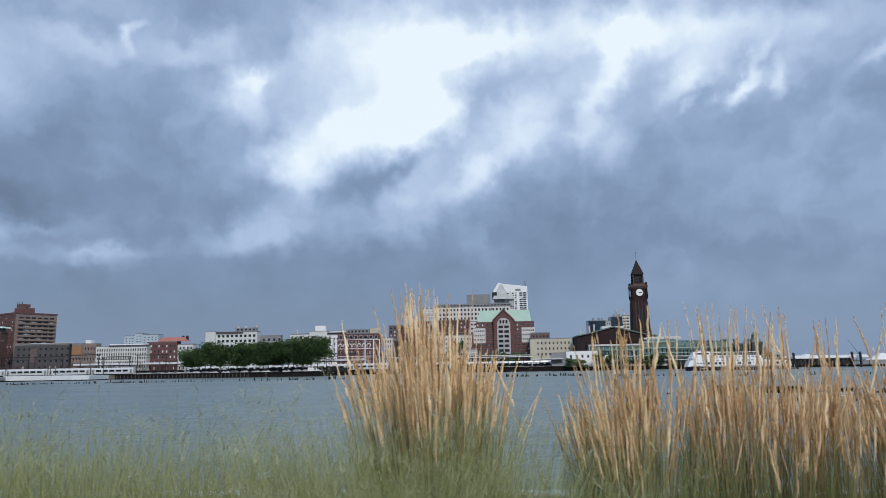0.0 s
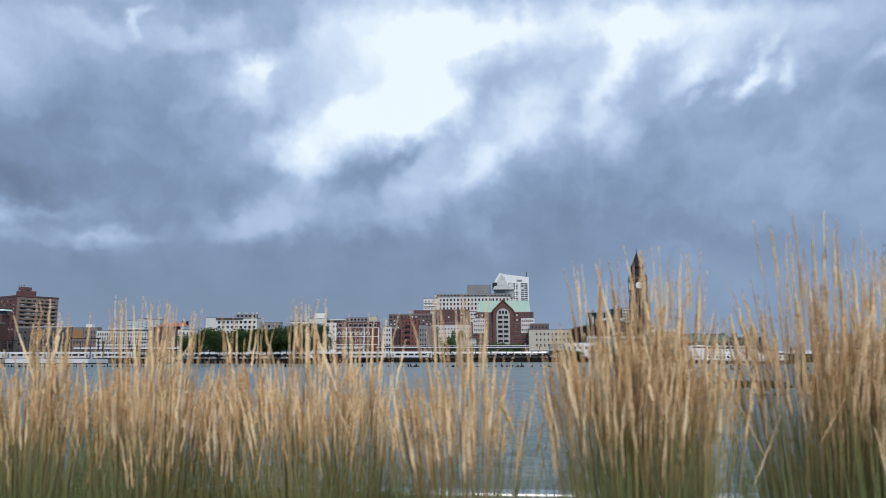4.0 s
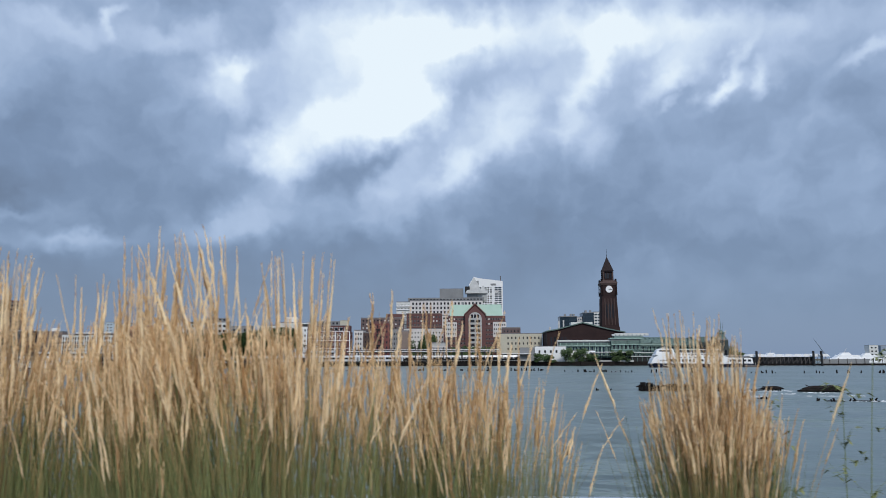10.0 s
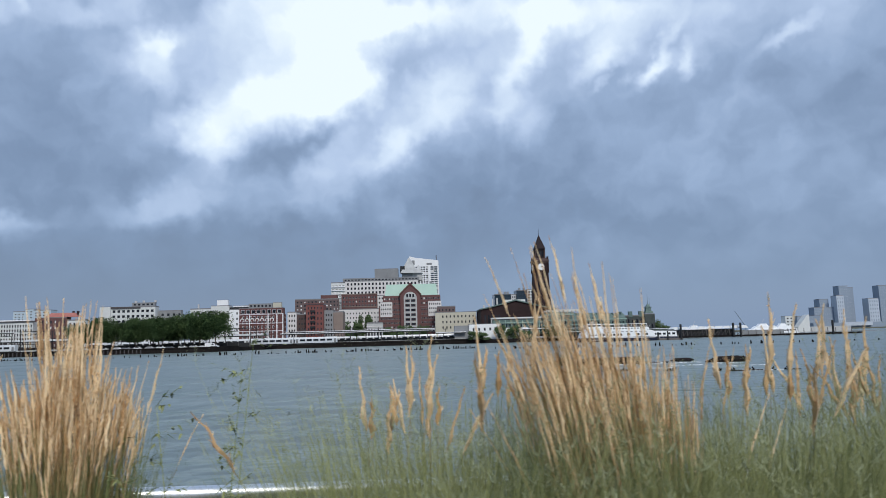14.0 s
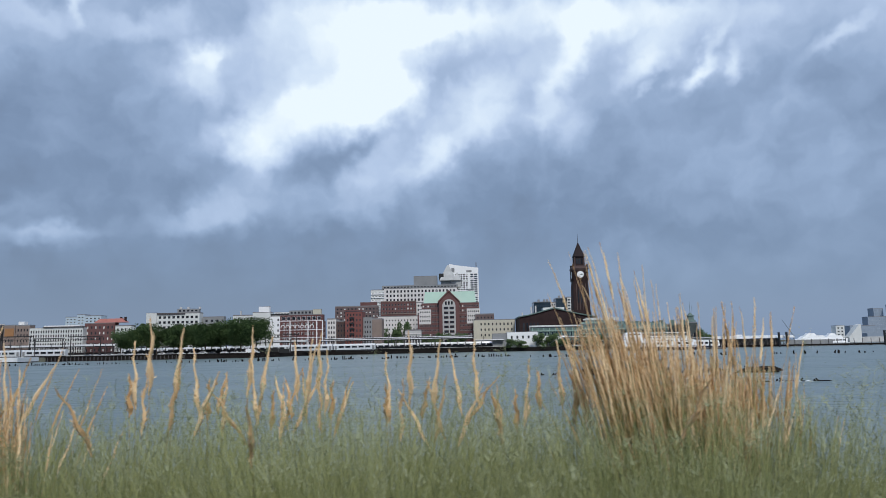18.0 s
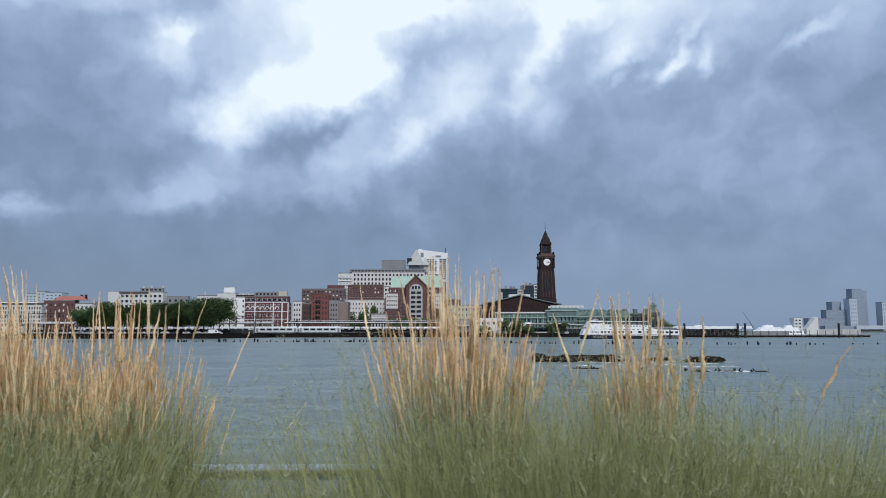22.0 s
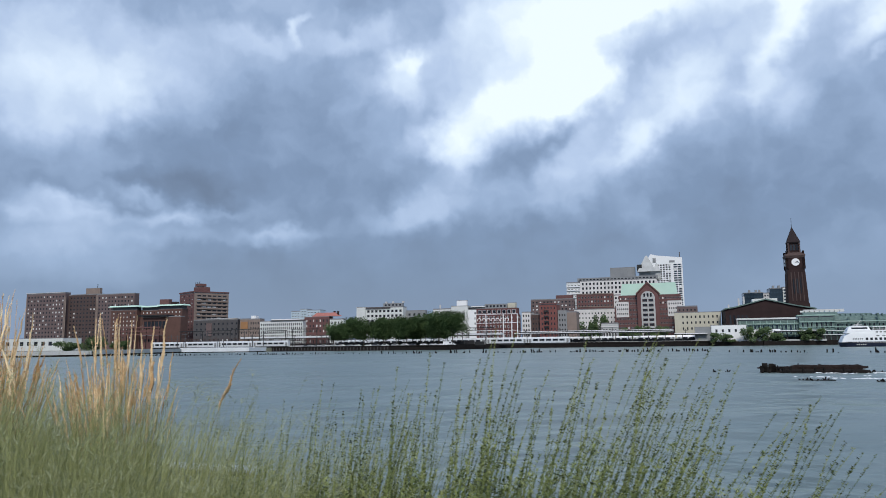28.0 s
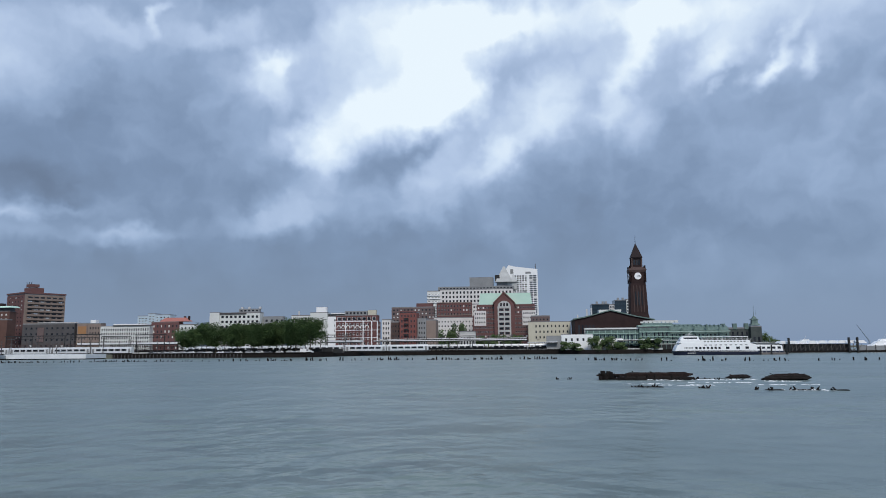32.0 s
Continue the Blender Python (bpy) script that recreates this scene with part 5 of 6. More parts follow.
def canopy(x0, x1, y, z, label, thick=0.45):
    root = thing("platform_canopy", pose(x0, y, LAND_Z), label, "canopy", "platform canopies")
    w = x1 - x0
    roof_ = part("roof", boxes((0, w, -3, 3, z - LAND_Z - 0.45, z - LAND_Z - 0.45 + thick)), M_WHITE if thick < 1 else M_CONC_PALE, root)
    # dark fascia and soffit carry the shade beneath the roof in their colour
    part("fascia", boxes((0, w, -3.3, -3.02, z - LAND_Z - 0.95, z - LAND_Z - 0.4)), M_DARK, roof_)
    part("soffit", boxes((0.1, w - 0.1, -2.95, 2.95, z - LAND_Z - 0.62, z - LAND_Z - 0.46)), M_DARK, roof_)
    part("back_fence", boxes((0, w, 3.4, 3.5, 0, 2.4)), M_DARK, root)
    part("platform", boxes((0, w, -2.5, 2.5, 0, 1.1)), M_CONC, root)
    n = max(2, int(w / 9))
    for k in range(n):
        part("column", boxes((w * (k + 0.5) / n - 0.2, w * (k + 0.5) / n + 0.2, -0.2, 0.2, 1.1, z - LAND_Z - 0.45)), M_GREY_DARK, root)


canopy(-282, -90, 446, 9.0, "long pale platform canopy over the tracks", 1.2)
canopy(-83, 14, 452, 9.4, "long white platform canopy over the tracks")
canopy(-83, 14, 470, 10.6, "long white platform canopy behind the first one")
canopy(14.5, 33, 449, 7.6, "low grey platform canopy with dark supports")
canopy(69, 95, 446.5, 8.4, "low canopy of the ferry landing")

rng = random.Random(5)
pole_src = thing("line_pole", Matrix.Identity(4), "thin dark overhead line pole in the rail yard", "pole", "line poles")
bm = bmesh.new()
rod(bm, (0, 0, 0), (0, 0, 9.5), 0.27, 0.17, 6)
pole_shaft = part("shaft", bm, M_GREY_DARK, pole_src)
part("arm", boxes((-1.6, 1.6, -0.06, 0.06, 8.4, 8.6)), M_GREY_DARK, pole_shaft)
pole_src.matrix_world = pose(-310, 404, LAND_Z)
for i in range(1, 34):
    x = -310 + 10.4 * i + rng.uniform(-2.5, 2.5)
    copy_thing(pole_src, pose(x, 404 if x < -90 else 475, LAND_Z, 0, 0, rng.uniform(0, 40)) @ Matrix.Scale(rng.uniform(0.8, 1.2), 4))

for i in range(34):
    x = -305 + 9.4 * i + rng.uniform(-3, 3)
    copy_thing(pole_src, pose(x, 388 + rng.uniform(0, 10) if x < -215 else 433 if x < -90 else 458, LAND_Z, 0, 0, rng.uniform(0, 40)) @ Matrix.Scale(rng.uniform(0.75, 1.15), 4))
gantry = thing("signal_gantry", pose(-306, 408, LAND_Z), "dark steel overhead line gantry across the tracks", "gantry", "line gantries")
for x in (0, 17.5):
    part("gantry_post", boxes((x, x + 0.35, 0, 0.35, 0, 11.2)), M_DARK, gantry)
part("crossbeam", boxes((-1, 18.9, 0.02, 0.33, 11.22, 11.7)), M_DARK, gantry)
part("lower_beam", boxes((0.4, 17.45, 0.05, 0.3, 9.6, 9.85)), M_DARK, gantry)
for k in range(7):
    bm = bmesh.new()
    rod(bm, (0.6 + 2.4 * k, 0.18, 9.8), (3.0 + 2.4 * k, 0.18, 11.3) if k % 2 else (1.8 + 2.4 * k, 0.18, 11.3), 0.08, 0.08, 5)
    part("lattice_bar", bm, M_DARK, gantry)
for i in range(1, 10):
    copy_thing(gantry, pose(-306 + 21.5 * i, 408 if i < 5 else 441, LAND_Z) @ Matrix.Scale(0.95 + 0.06 * (i % 3), 4))
fence_ = thing("yard_fence", pose(-345, 448, LAND_Z), "tall rusty brown mesh fence along the rail yard", "fence", kind="stuff")
fv, ff = [], []
for i in range(330):
    x, h = 0.52 * i + rng.uniform(-0.2, 0.2), rng.uniform(5.5, 9.0)
    tube_w = rng.uniform(0.06, 0.13)
    k = len(fv)
    fv += [Vector((x + a_, b_, z_)) for z_ in (0, h) for a_, b_ in ((-tube_w, 0), (tube_w, 0), (0, tube_w))]
    ff += [(k, k + 1, k + 4, k + 3), (k + 1, k + 2, k + 5, k + 4), (k + 2, k, k + 3, k + 5)]
soup("post_row", fv, ff, M_BRICK_BROWN, fence_)
for z in (2.2, 4.6, 6.4):
    part("rail", boxes((0, 172, 0.15, 0.3, z, z + 0.3)), M_BRICK_BROWN, fence_)
rng = random.Random(8)
car = thing("parked_car", Matrix.Identity(4), "parked car on the quay", "car", "parked cars")
bm = bmesh.new()
prism(bm, [(0, 0.35), (4.4, 0.35), (4.4, 0.85), (3.6, 0.95), (3.0, 1.45), (1.2, 1.45), (0.5, 0.95), (0, 0.85)], 0, 1.75)
car_body = part("body", bm, M_CAR, car)
part("glazing", boxes((1.1, 3.1, -0.02, 1.77, 0.98, 1.34)), M_GLASS, car_body)
for x in (0.8, 3.5):
    for y in (0.0, 1.6):
        bm = bmesh.new()
        rod(bm, (x, y - 0.03, 0.33), (x, y + 0.18, 0.33), 0.33, n=12)
        part("wheel", bm, M_DARK, car)
car.matrix_world = pose(-196, 379, LAND_Z)
for i in range(1, 17):
    copy_thing(car, pose(-196 + 5.6 * i + rng.uniform(-0.8, 0.8), 379 + rng.uniform(0, 3), LAND_Z) @ Matrix.Scale(rng.uniform(0.95, 1.1), 4))
van = thing("white_van", pose(-108, 378.5, LAND_Z), "white delivery van parked at the quay end", "van")
bm = bmesh.new()
prism(bm, [(0, 0.4), (5.2, 0.4), (5.2, 1.3), (4.4, 2.3), (0, 2.5)], 0, 2)
van_body = part("body", bm, M_WHITE, van)
part("windscreen", boxes((3.6, 4.7, -0.03, 2.03, 1.35, 2.0)), M_GLASS, van_body)
for x in (1.0, 4.2):
    bm = bmesh.new()
    rod(bm, (x, -0.05, 0.38), (x, 2.05, 0.38), 0.38, n=12)
    part("wheel_pair", bm, M_DARK, van)
shed_ = house("left_shed", -395, 330, "long pale low shed among the bushes", "shed")
block(shed_, 68, 14, 0, 7.2, M_OFFWHITE, openings={"front": (spans(12, 1, 67, 0.5), [(3.0, 5.4)])}, parapet=0.3)
shed_ = house("left_white_block", -560, 420, "low pale building at the edge of the yard", "building")
block(shed_, 60, 14, 0, 17, M_OFFWHITE, openings={"front": (spans(10, 1, 59, 0.5), spans(4, 1, 16, 0.5))}, parapet=0.3)

# ---- old piles and wreckage in the water ----
rng = random.Random(21)
pile_meshes = []
for k in range(5):
    bm = bmesh.new()
    rod(bm, (0, 0, -1.5), (rng.uniform(-0.15, 0.15), rng.uniform(-0.1, 0.1), 0.6 + 0.24 * k), 0.30, 0.24, 7)
    me = bpy.data.meshes.new("timber_stump")
    bm.to_mesh(me)
    bm.free()
    me.materials.append(M_TIMBER)
    pile_meshes.append(me)


stump_verts, stump_faces = [], []


def pile(x, y, size=1.0):
    me = rng.choice(pile_meshes)
    m = pose(x, y, rng.uniform(-0.35, 0.05), rng.uniform(-9, 9), rng.uniform(-9, 9), rng.uniform(0, 360)) @ Matrix.Scale(size * rng.uniform(0.7, 1.15), 4)
    if x < -105:
        k = len(stump_verts)
        stump_verts.extend(m @ v.co for v in me.vertices)
        stump_faces.extend([k + i for i in p.vertices] for p in me.polygons)
        return
    ob = new("timber_stump", me)
    ob.matrix_world = m
    tagged(ob, "broken dark timber pile standing in the river", "pile", "old piles")


for i in range(430):
    s = rng.random() ** 1.25
    x = -230 + 260 * s
    if i % 3 == 0:
        x = 6.5 * round(x / 6.5) + rng.gauss(0, 0.9)
    if -118 < x < -45 and rng.random() < 0.5:
        continue
    pile(x + rng.gauss(0, 0.3), 248 + 10 * math.sin(s * 2.4) + rng.gauss(0, 0.7) + (4 if x < -120 and rng.random() < 0.4 else 0), 0.62 if x < -95 else 0.85)
for i in range(80):
    s = (rng.choice((0.04, 0.1, 0.16, 0.3, 0.36, 0.44, 0.7)) + rng.gauss(0, 0.03)) % 1.0 if i % 3 else rng.random()
    pile(30 + 120 * s, 232 - 30 * math.sin(min(1, s * 1.6) * 1.57) + rng.gauss(0, 1.6), 0.72)

tagged(soup("pile_field", stump_verts, stump_faces, M_TIMBER), "rows of short dark timber piles off the pier", "piles", kind="stuff")


def beam(bm, a, b, w, h, rng_, n=7):
    """A worn, uneven timber between two points."""
    a, b = Vector(a), Vector(b)
    way = (b - a).normalized()
    side = Vector((-way.y, way.x, 0)).normalized()
    up = way.cross(side)
    rings = []
    for i in range(n + 1):
        p = a.lerp(b, i / n) + Vector((0, 0, rng_.gauss(0, 0.03 * h)))
        rings.append([bm.verts.new(p + side * sx * w * 0.5 * rng_.uniform(0.86, 1.1) + up * sz * h * 0.5 * rng_.uniform(0.86, 1.08) * (0.55 if i in (0, n) else 1)) for sx, sz in ((-1, -1), (1, -1), (1.0, 0.5), (0.4, 1), (-0.6, 1), (-1, 0.4))])
    for i in range(n):
        for k in range(6):
            j = (k + 1) % 6
            bm.faces.new((rings[i][k], rings[i][j], rings[i + 1][j], rings[i + 1][k]))
    bm.faces.new(rings[0][::-1])
    bm.faces.new(rings[-1])
    bmesh.ops.recalc_face_normals(bm, faces=bm.faces[:])


def wreck(x, y, turn, length, tall, seed, label):
    rng_ = random.Random(seed)
    root = thing("sunken_crib", pose(x, y, 0, 0, 0, turn), label, "wreckage", "wreckage in the river")
    for k in range(4):
        bm = bmesh.new()
        start, thick = ((0.30, 0.62), (0.0, 0.30), (0.04, 0.34), (0.16, 0.40))[k]
        beam(bm, (length * start, 0.55 * k, tall * (0.62 - 0.06 * k)), (length * rng_.uniform(0.93, 1.0), 0.55 * k + rng_.uniform(-0.2, 0.2), tall * rng_.uniform(0.52, 0.64)), 0.6, tall * thick, rng_, 16)
        part("top_timber", bm, M_TIMBER_RED, root)
    bm = bmesh.new()
    beam(bm, (length * 0.20, -0.5, tall * 0.16), (length - 0.1, -0.45, tall * 0.12), 0.6, tall * 0.62, rng_, 14)
    part("side_timber", bm, M_TIMBER, root)
    for k in range(7):
        bm = bmesh.new()
        xx = rng_.uniform(0.05, 0.9) * length
        rod(bm, (xx, rng_.uniform(-0.4, 1.2), tall * 0.5), (xx + rng_.uniform(-1.4, 1.4), rng_.uniform(-0.4, 1.2), tall * rng_.uniform(0.7, 1.15)), 0.10, 0.05, 5)
        part("splintered_plank", bm, M_TIMBER, root)
    for k in range(int(length / 1.1)):
        bm = bmesh.new()
        xx = 0.3 + k * 1.1 + rng_.uniform(-0.3, 0.3)
        rod(bm, (xx, -0.75, -0.6), (xx + rng_.uniform(-0.2, 0.2), -0.75, tall * rng_.uniform(0.3, 0.75)), 0.16, 0.12, 6)
        part("stub_post", bm, M_TIMBER, root)
    for k in range(8):
        bm = bmesh.new()
        xx = rng_.uniform(0, length * 0.16)
        box(bm, xx, xx + rng_.uniform(0.2, 0.6), 0.2, 0.8, -0.2, tall * rng_.uniform(0.6, 1.15))
        part("broken_block", bm, M_TIMBER, root)
    return root


wreck(24.6, 92.6, -3, 11.6, 0.98, 1, "long dark rotten timber crib awash in the river")


def raft(x, y, turn, length, tall, seed, label):
    """A low spindle of waterlogged timbers, thickest in the middle."""
    rng_ = random.Random(seed)
    root = thing("timber_raft", pose(x, y, 0, 0, 0, turn), label, "wreckage", "wreckage in the river")
    for k, (s0, s1, z, thick) in enumerate(((0.0, 1.0, 0.30, 0.34), (0.07, 0.98, 0.46, 0.34), (0.15, 0.93, 0.60, 0.30), (0.28, 0.80, 0.74, 0.26), (0.02, 0.99, 0.12, 0.40), (0.40, 0.95, 0.66, 0.24))):
        bm = bmesh.new()
        out = 0.28 * k - 0.6
        beam(bm, (length * s0, out, tall * (z - 0.06)), (length * s1, out + rng_.uniform(-0.15, 0.15), tall * (z + 0.04)), 0.5, tall * thick, rng_, 16)
        part("timber", bm, M_TIMBER_RED if k in (2, 3) else M_TIMBER, root)
    for k in range(4):
        bm = bmesh.new()
        xx = rng_.uniform(0.3, 0.95) * length
        rod(bm, (xx, rng_.uniform(-0.4, 0.6), tall * 0.4), (xx + rng_.uniform(-0.9, 0.9), rng_.uniform(-0.4, 0.6), tall * rng_.uniform(0.75, 0.95)), 0.07, 0.04, 5)
        part("splintered_plank", bm, M_TIMBER, root)


raft(43.5, 90.6, -2, 5.3, 0.86, 2, "low dark waterlogged timber raft awash in the river")
raft(41.0, 96.6, -4, 2.9, 0.5, 3, "small dark tangle of timbers awash in the river")
rng = random.Random(33)
DEBRIS = [(19.6, 94), (21.3, 94.3), (38.6, 92.5), (39.4, 92.2), (41.1, 92.6), (41.6, 92.3), (33.0, 74), (33.4, 74), (36.8, 71), (38.2, 70.2), (40.2, 70.6), (42.0, 70.8), (43.4, 70.2), (27.2, 76.5), (28.0, 75.5), (29.1, 76), (37.3, 93.5), (36.6, 92.8)]
for i, (x, y) in enumerate(DEBRIS):
    bm = bmesh.new()
    for k in range(3):
        a = (rng.uniform(-0.4, 0.4), rng.uniform(-0.3, 0.3), -0.2)
        rod(bm, a, (a[0] + rng.uniform(-0.4, 0.4), a[1], rng.uniform(0.1, 0.34)), 0.11, 0.06, 5)
    ob = part("driftwood_stump", bm, M_TIMBER)
    ob.location = (x, y, 0)
    tagged(ob, "small dark broken stump sticking out of the water", "driftwood", "driftwood")
for x0, y0, x1, y1 in ((37.6, 70.5, 39.2, 70.2), (39.9, 70.6, 42.3, 70.1), (43.3, 70.0, 44.6, 69.7), (26.8, 76, 29.6, 75.4), (36.5, 93.4, 38.4, 93.2), (39.2, 93.0, 40.8, 93.1)):
    bm = bmesh.new()
    beam(bm, (x0, y0, 0.0), (x1, y1, 0.03), 0.22, 0.15, rng, 8)
    tagged(part("driftwood_log", bm, M_TIMBER), "thin dark log floating low in the water", "driftwood", "driftwood")


def foam(x, y, length, width, seed):
    rng_ = random.Random(seed)
    bm = bmesh.new()
    knots = [(rng_.uniform(-0.5, 0.5) * length, rng_.gauss(0, 0.4) * width, rng_.uniform(0.3, 1.0)) for _ in range(7)]
    for _ in range(46):
        kx, ky, ks = rng_.choice(knots)
        cx, cy = kx + rng_.gauss(0, 0.6) * ks, 1.6 * ky + rng_.gauss(0, 0.5) * width
        r, n = rng_.uniform(0.012, 0.085) * ks, 7
        ring = [bm.verts.new((cx + rng_.uniform(3, 6) * r * math.cos(2 * math.pi * i / n), cy + r * math.sin(2 * math.pi * i / n) * rng_.uniform(0.4, 1.4), 0.015)) for i in range(n)]
        top = bm.verts.new((cx, cy, 0.03 + rng_.uniform(0.4, 1.6) * r))
        for i in range(n):
            bm.faces.new((ring[i], ring[(i + 1) % n], top))
    ob = part("foam", bm, M_FOAM)
    ob.location = (x, y, 0)
    tagged(ob, "white foam breaking over sunken timbers", "foam", kind="stuff")


for i, (x, y, l, w) in enumerate(((33, 90.6, 4, 0.8), (38.9, 91.6, 4, 0.8), (41.5, 91.2, 3, 0.9), (44.5, 87.0, 4, 0.7), (37, 84, 6, 0.5), (33, 79, 5, 0.4), (41, 70.3, 4, 0.6), (29, 82, 4, 0.5), (43, 79.5, 6, 0.5))):
    foam(x, y, l, w, 50 + i)

# ---- ferry, landing stages, boats ----


def ferry(name, label, m, length, hull_mat, decks):
    root = thing(name, m, label, "ferry", "moored boats")
    bm = bmesh.new()
    prof = [(0.0, 0.15, 1.9), (0.06, 0.7, 1.75), (0.2, 1.0, 1.6), (0.8, 1.0, 1.5), (1.0, 0.92, 1.5)]
    rings = []
    for s, w, z in prof:
        x, hw = s * length, 3.9 * w
        rings.append([bm.verts.new(p) for p in ((x + (1.2 if s < 0.1 else 0), -hw * 0.8, -0.6), (x, -hw, z), (x, hw, z), (x + (1.2 if s < 0.1 else 0), hw * 0.8, -0.6))])
    for a, b in zip(rings, rings[1:]):
        for i in range(4):
            j = (i + 1) % 4
            bm.faces.new((a[i], a[j], b[j], b[i]))
    bm.faces.new(rings[0])
    bm.faces.new(rings[-1][::-1])
    bmesh.ops.recalc_face_normals(bm, faces=bm.faces[:])
    part("hull", bm, hull_mat, root)
    return root


ship = ferry("white_ferry", "white passenger ferry with a navy hull moored at the landing", pose(81.5, 346, 0), 38.0, M_NAVY, 2)
bm = bmesh.new()
prism(bm, [(0.9, 1.9), (37.4, 1.52), (36.8, 4.6), (34.6, 5.3), (4.4, 5.7), (2.0, 4.4)], -3.6, 3.6)
cabin = part("main_cabin", bm, M_SHIP_WHITE, ship)
bm = bmesh.new()
prism(bm, [(2.8, 5.66), (34.4, 5.34), (34.4, 6.5), (33.4, 6.7), (8, 7.0), (3.8, 6.9)], -3.4, 3.4)
upper = part("upper_deck", bm, M_SHIP_WHITE, ship)
bm = bmesh.new()
prism(bm, [(3.6, 6.9), (12.4, 6.8), (11.6, 8.7), (6.0, 8.9), (4.2, 8.1)], -2.4, 2.4)
bridge = part("bridge", bm, M_SHIP_WHITE, ship)
part("bridge_window", boxes((5.2, 11.2, -2.46, -2.41, 7.4, 8.1)), M_GLASS, bridge)
for a, b in spans(7, 9.6, 21.5, 0.55):
    part("window", boxes((a, b, -3.68, -3.61, 2.75, 3.75)), M_GLASS, cabin)
for x in (23.5, 28.0, 32.0):
    part("window", boxes((x, x + 1.5, -3.68, -3.61, 2.75, 3.75)), M_GLASS, cabin)
for a, b in spans(6, 5.0, 9.0, 0.6):
    part("bow_window", boxes((a, b, -3.68, -3.61, 3.0, 3.6)), M_GREY, cabin)
for k in range(13):
    x = 14.0 + 1.45 * k
    part("lettering_bar", boxes((x, x + 0.85, -3.49, -3.41, 5.85, 6.4)), M_GREY, upper)
for x0, x1 in ((13.0, 22.5), (23.5, 33.6)):
    part("awning", boxes((x0, x1, -3.2, 3.2, 8.15, 8.4)), M_SHIP_WHITE, ship)
    for k in range(5):
        x = x0 + 0.3 + (x1 - x0 - 0.6) * k / 4
        part("awning_post", boxes((x - 0.06, x + 0.06, -3.1, -2.98, 6.6, 8.15)), M_SHIP_WHITE, ship)
    part("deck_seating", boxes((x0 + 0.6, x1 - 0.6, -2.2, 2.2, 6.6, 7.5)), M_DARK, ship)
bm = bmesh.new()
rod(bm, (7.5, 0, 8.7), (9.6, 0, 11.2), 0.16, 0.08)
rod(bm, (8.2, 0, 8.4), (8.2, 0, 10.2), 0.1, 0.06)
rod(bm, (6.6, 0, 9.4), (9.8, 0, 9.4), 0.08, 0.08)
part("mast", bm, M_FRAME, ship)
for k in range(24):
    part("bulwark_rail", boxes((12.8 + 0.95 * k, 12.86 + 0.95 * k, -3.42, -3.36, 6.7, 7.5)), M_FRAME, upper)
for z in (7.05, 7.45):
    part("bulwark_bar", boxes((12.6, 35.2, -3.42, -3.37, z, z + 0.07)), M_FRAME, upper)
for a, b in spans(9, 13.5, 33.5, 0.5):
    part("deck_window", boxes((a, b, -3.66, -3.61, 4.35, 4.75)), M_GREY, cabin)
part("stripe", boxes((2.4, 37.2, -3.66, -3.61, 1.95, 2.1)), M_NAVY, ship)
for k in range(5):
    part("name_bar", boxes((6.4 + 0.75 * k, 6.95 + 0.75 * k, -3.97, -3.90, 0.75, 1.15)), M_FRAME, ship)

pontoon = thing("rusty_pontoon", pose(119.5, 345, 0), "dark landing pontoon with thick mooring posts", "pontoon")
part("float", boxes((0, 13.5, 0, 8, -0.5, 0.9)), M_GANGWAY, pontoon)
for x in (1.2, 6.0, 12.6):
    bm = bmesh.new()
    rod(bm, (x, -0.4, -1), (x, -0.4, 3.9 + 0.06 * x), 0.34, n=10)
    part("mooring_post", bm, M_DARK, pontoon)
for k in range(6):
    part("rail", boxes((2 + 1.9 * k, 2.12 + 1.9 * k, 0.2, 0.3, 0.9, 2.4)), M_FRAME, pontoon)
small = ferry("small_white_ferry", "smaller white ferry moored behind the pontoon", pose(121, 366, 0), 16, M_NAVY, 1)
bm = bmesh.new()
prism(bm, [(0.8, 1.8), (15.6, 1.55), (15.2, 4.3), (3, 4.6)], -3.2, 3.2)
small_cabin = part("cabin", bm, M_SHIP_WHITE, small)
for a, b in spans(5, 3, 15, 0.6):
    part("window", boxes((a, b, -3.27, -3.21, 2.6, 3.6)), M_GLASS, small_cabin)
part("upper_rail", boxes((2.4, 15.4, -3.0, 3.0, 5.6, 5.8)), M_SHIP_WHITE, small)
part("upper_seating", boxes((3.4, 14.4, -2.2, 2.2, 4.5, 5.2)), M_GREY, small)

landing = thing("ferry_landing", pose(140, 402, 0), "long covered ferry landing with a white tent roof and dark gangways", "landing stage")
part("deck", boxes((0, 118, 0, 9, 0.2, 1.2)), M_TIMBER, landing)
for k in range(9):
    bm = bmesh.new()
    x0, x1 = 8 + 4.9 * k, 8 + 4.9 * (k + 1)
    prism(bm, [(x0, 5.0), (x1, 5.0), ((x0 + x1) / 2 + 1.2, 6.5), ((x0 + x1) / 2 - 1.2, 6.5)], 1, 8)
    part("tent_roof", bm, M_SHIP_WHITE, landing, "white peaked tent roof")
rng = random.Random(77)
for k in range(22):
    x = 1 + 2.2 * k
    part("gangway_truss", boxes((x, x + 0.22, 0.2, 0.5, 1.2, 4.9)), M_GANGWAY, landing)
    bm = bmesh.new()
    rod(bm, (x, 0.1, 1.3), (x + 2.0, 0.1, rng.uniform(3.0, 4.9)), 0.12, 0.12, 5)
    part("brace", bm, M_GANGWAY, landing)
part("back_panel", boxes((0, 46, 7.6, 7.9, 1.2, 4.8)), M_GREY_DARK, landing)
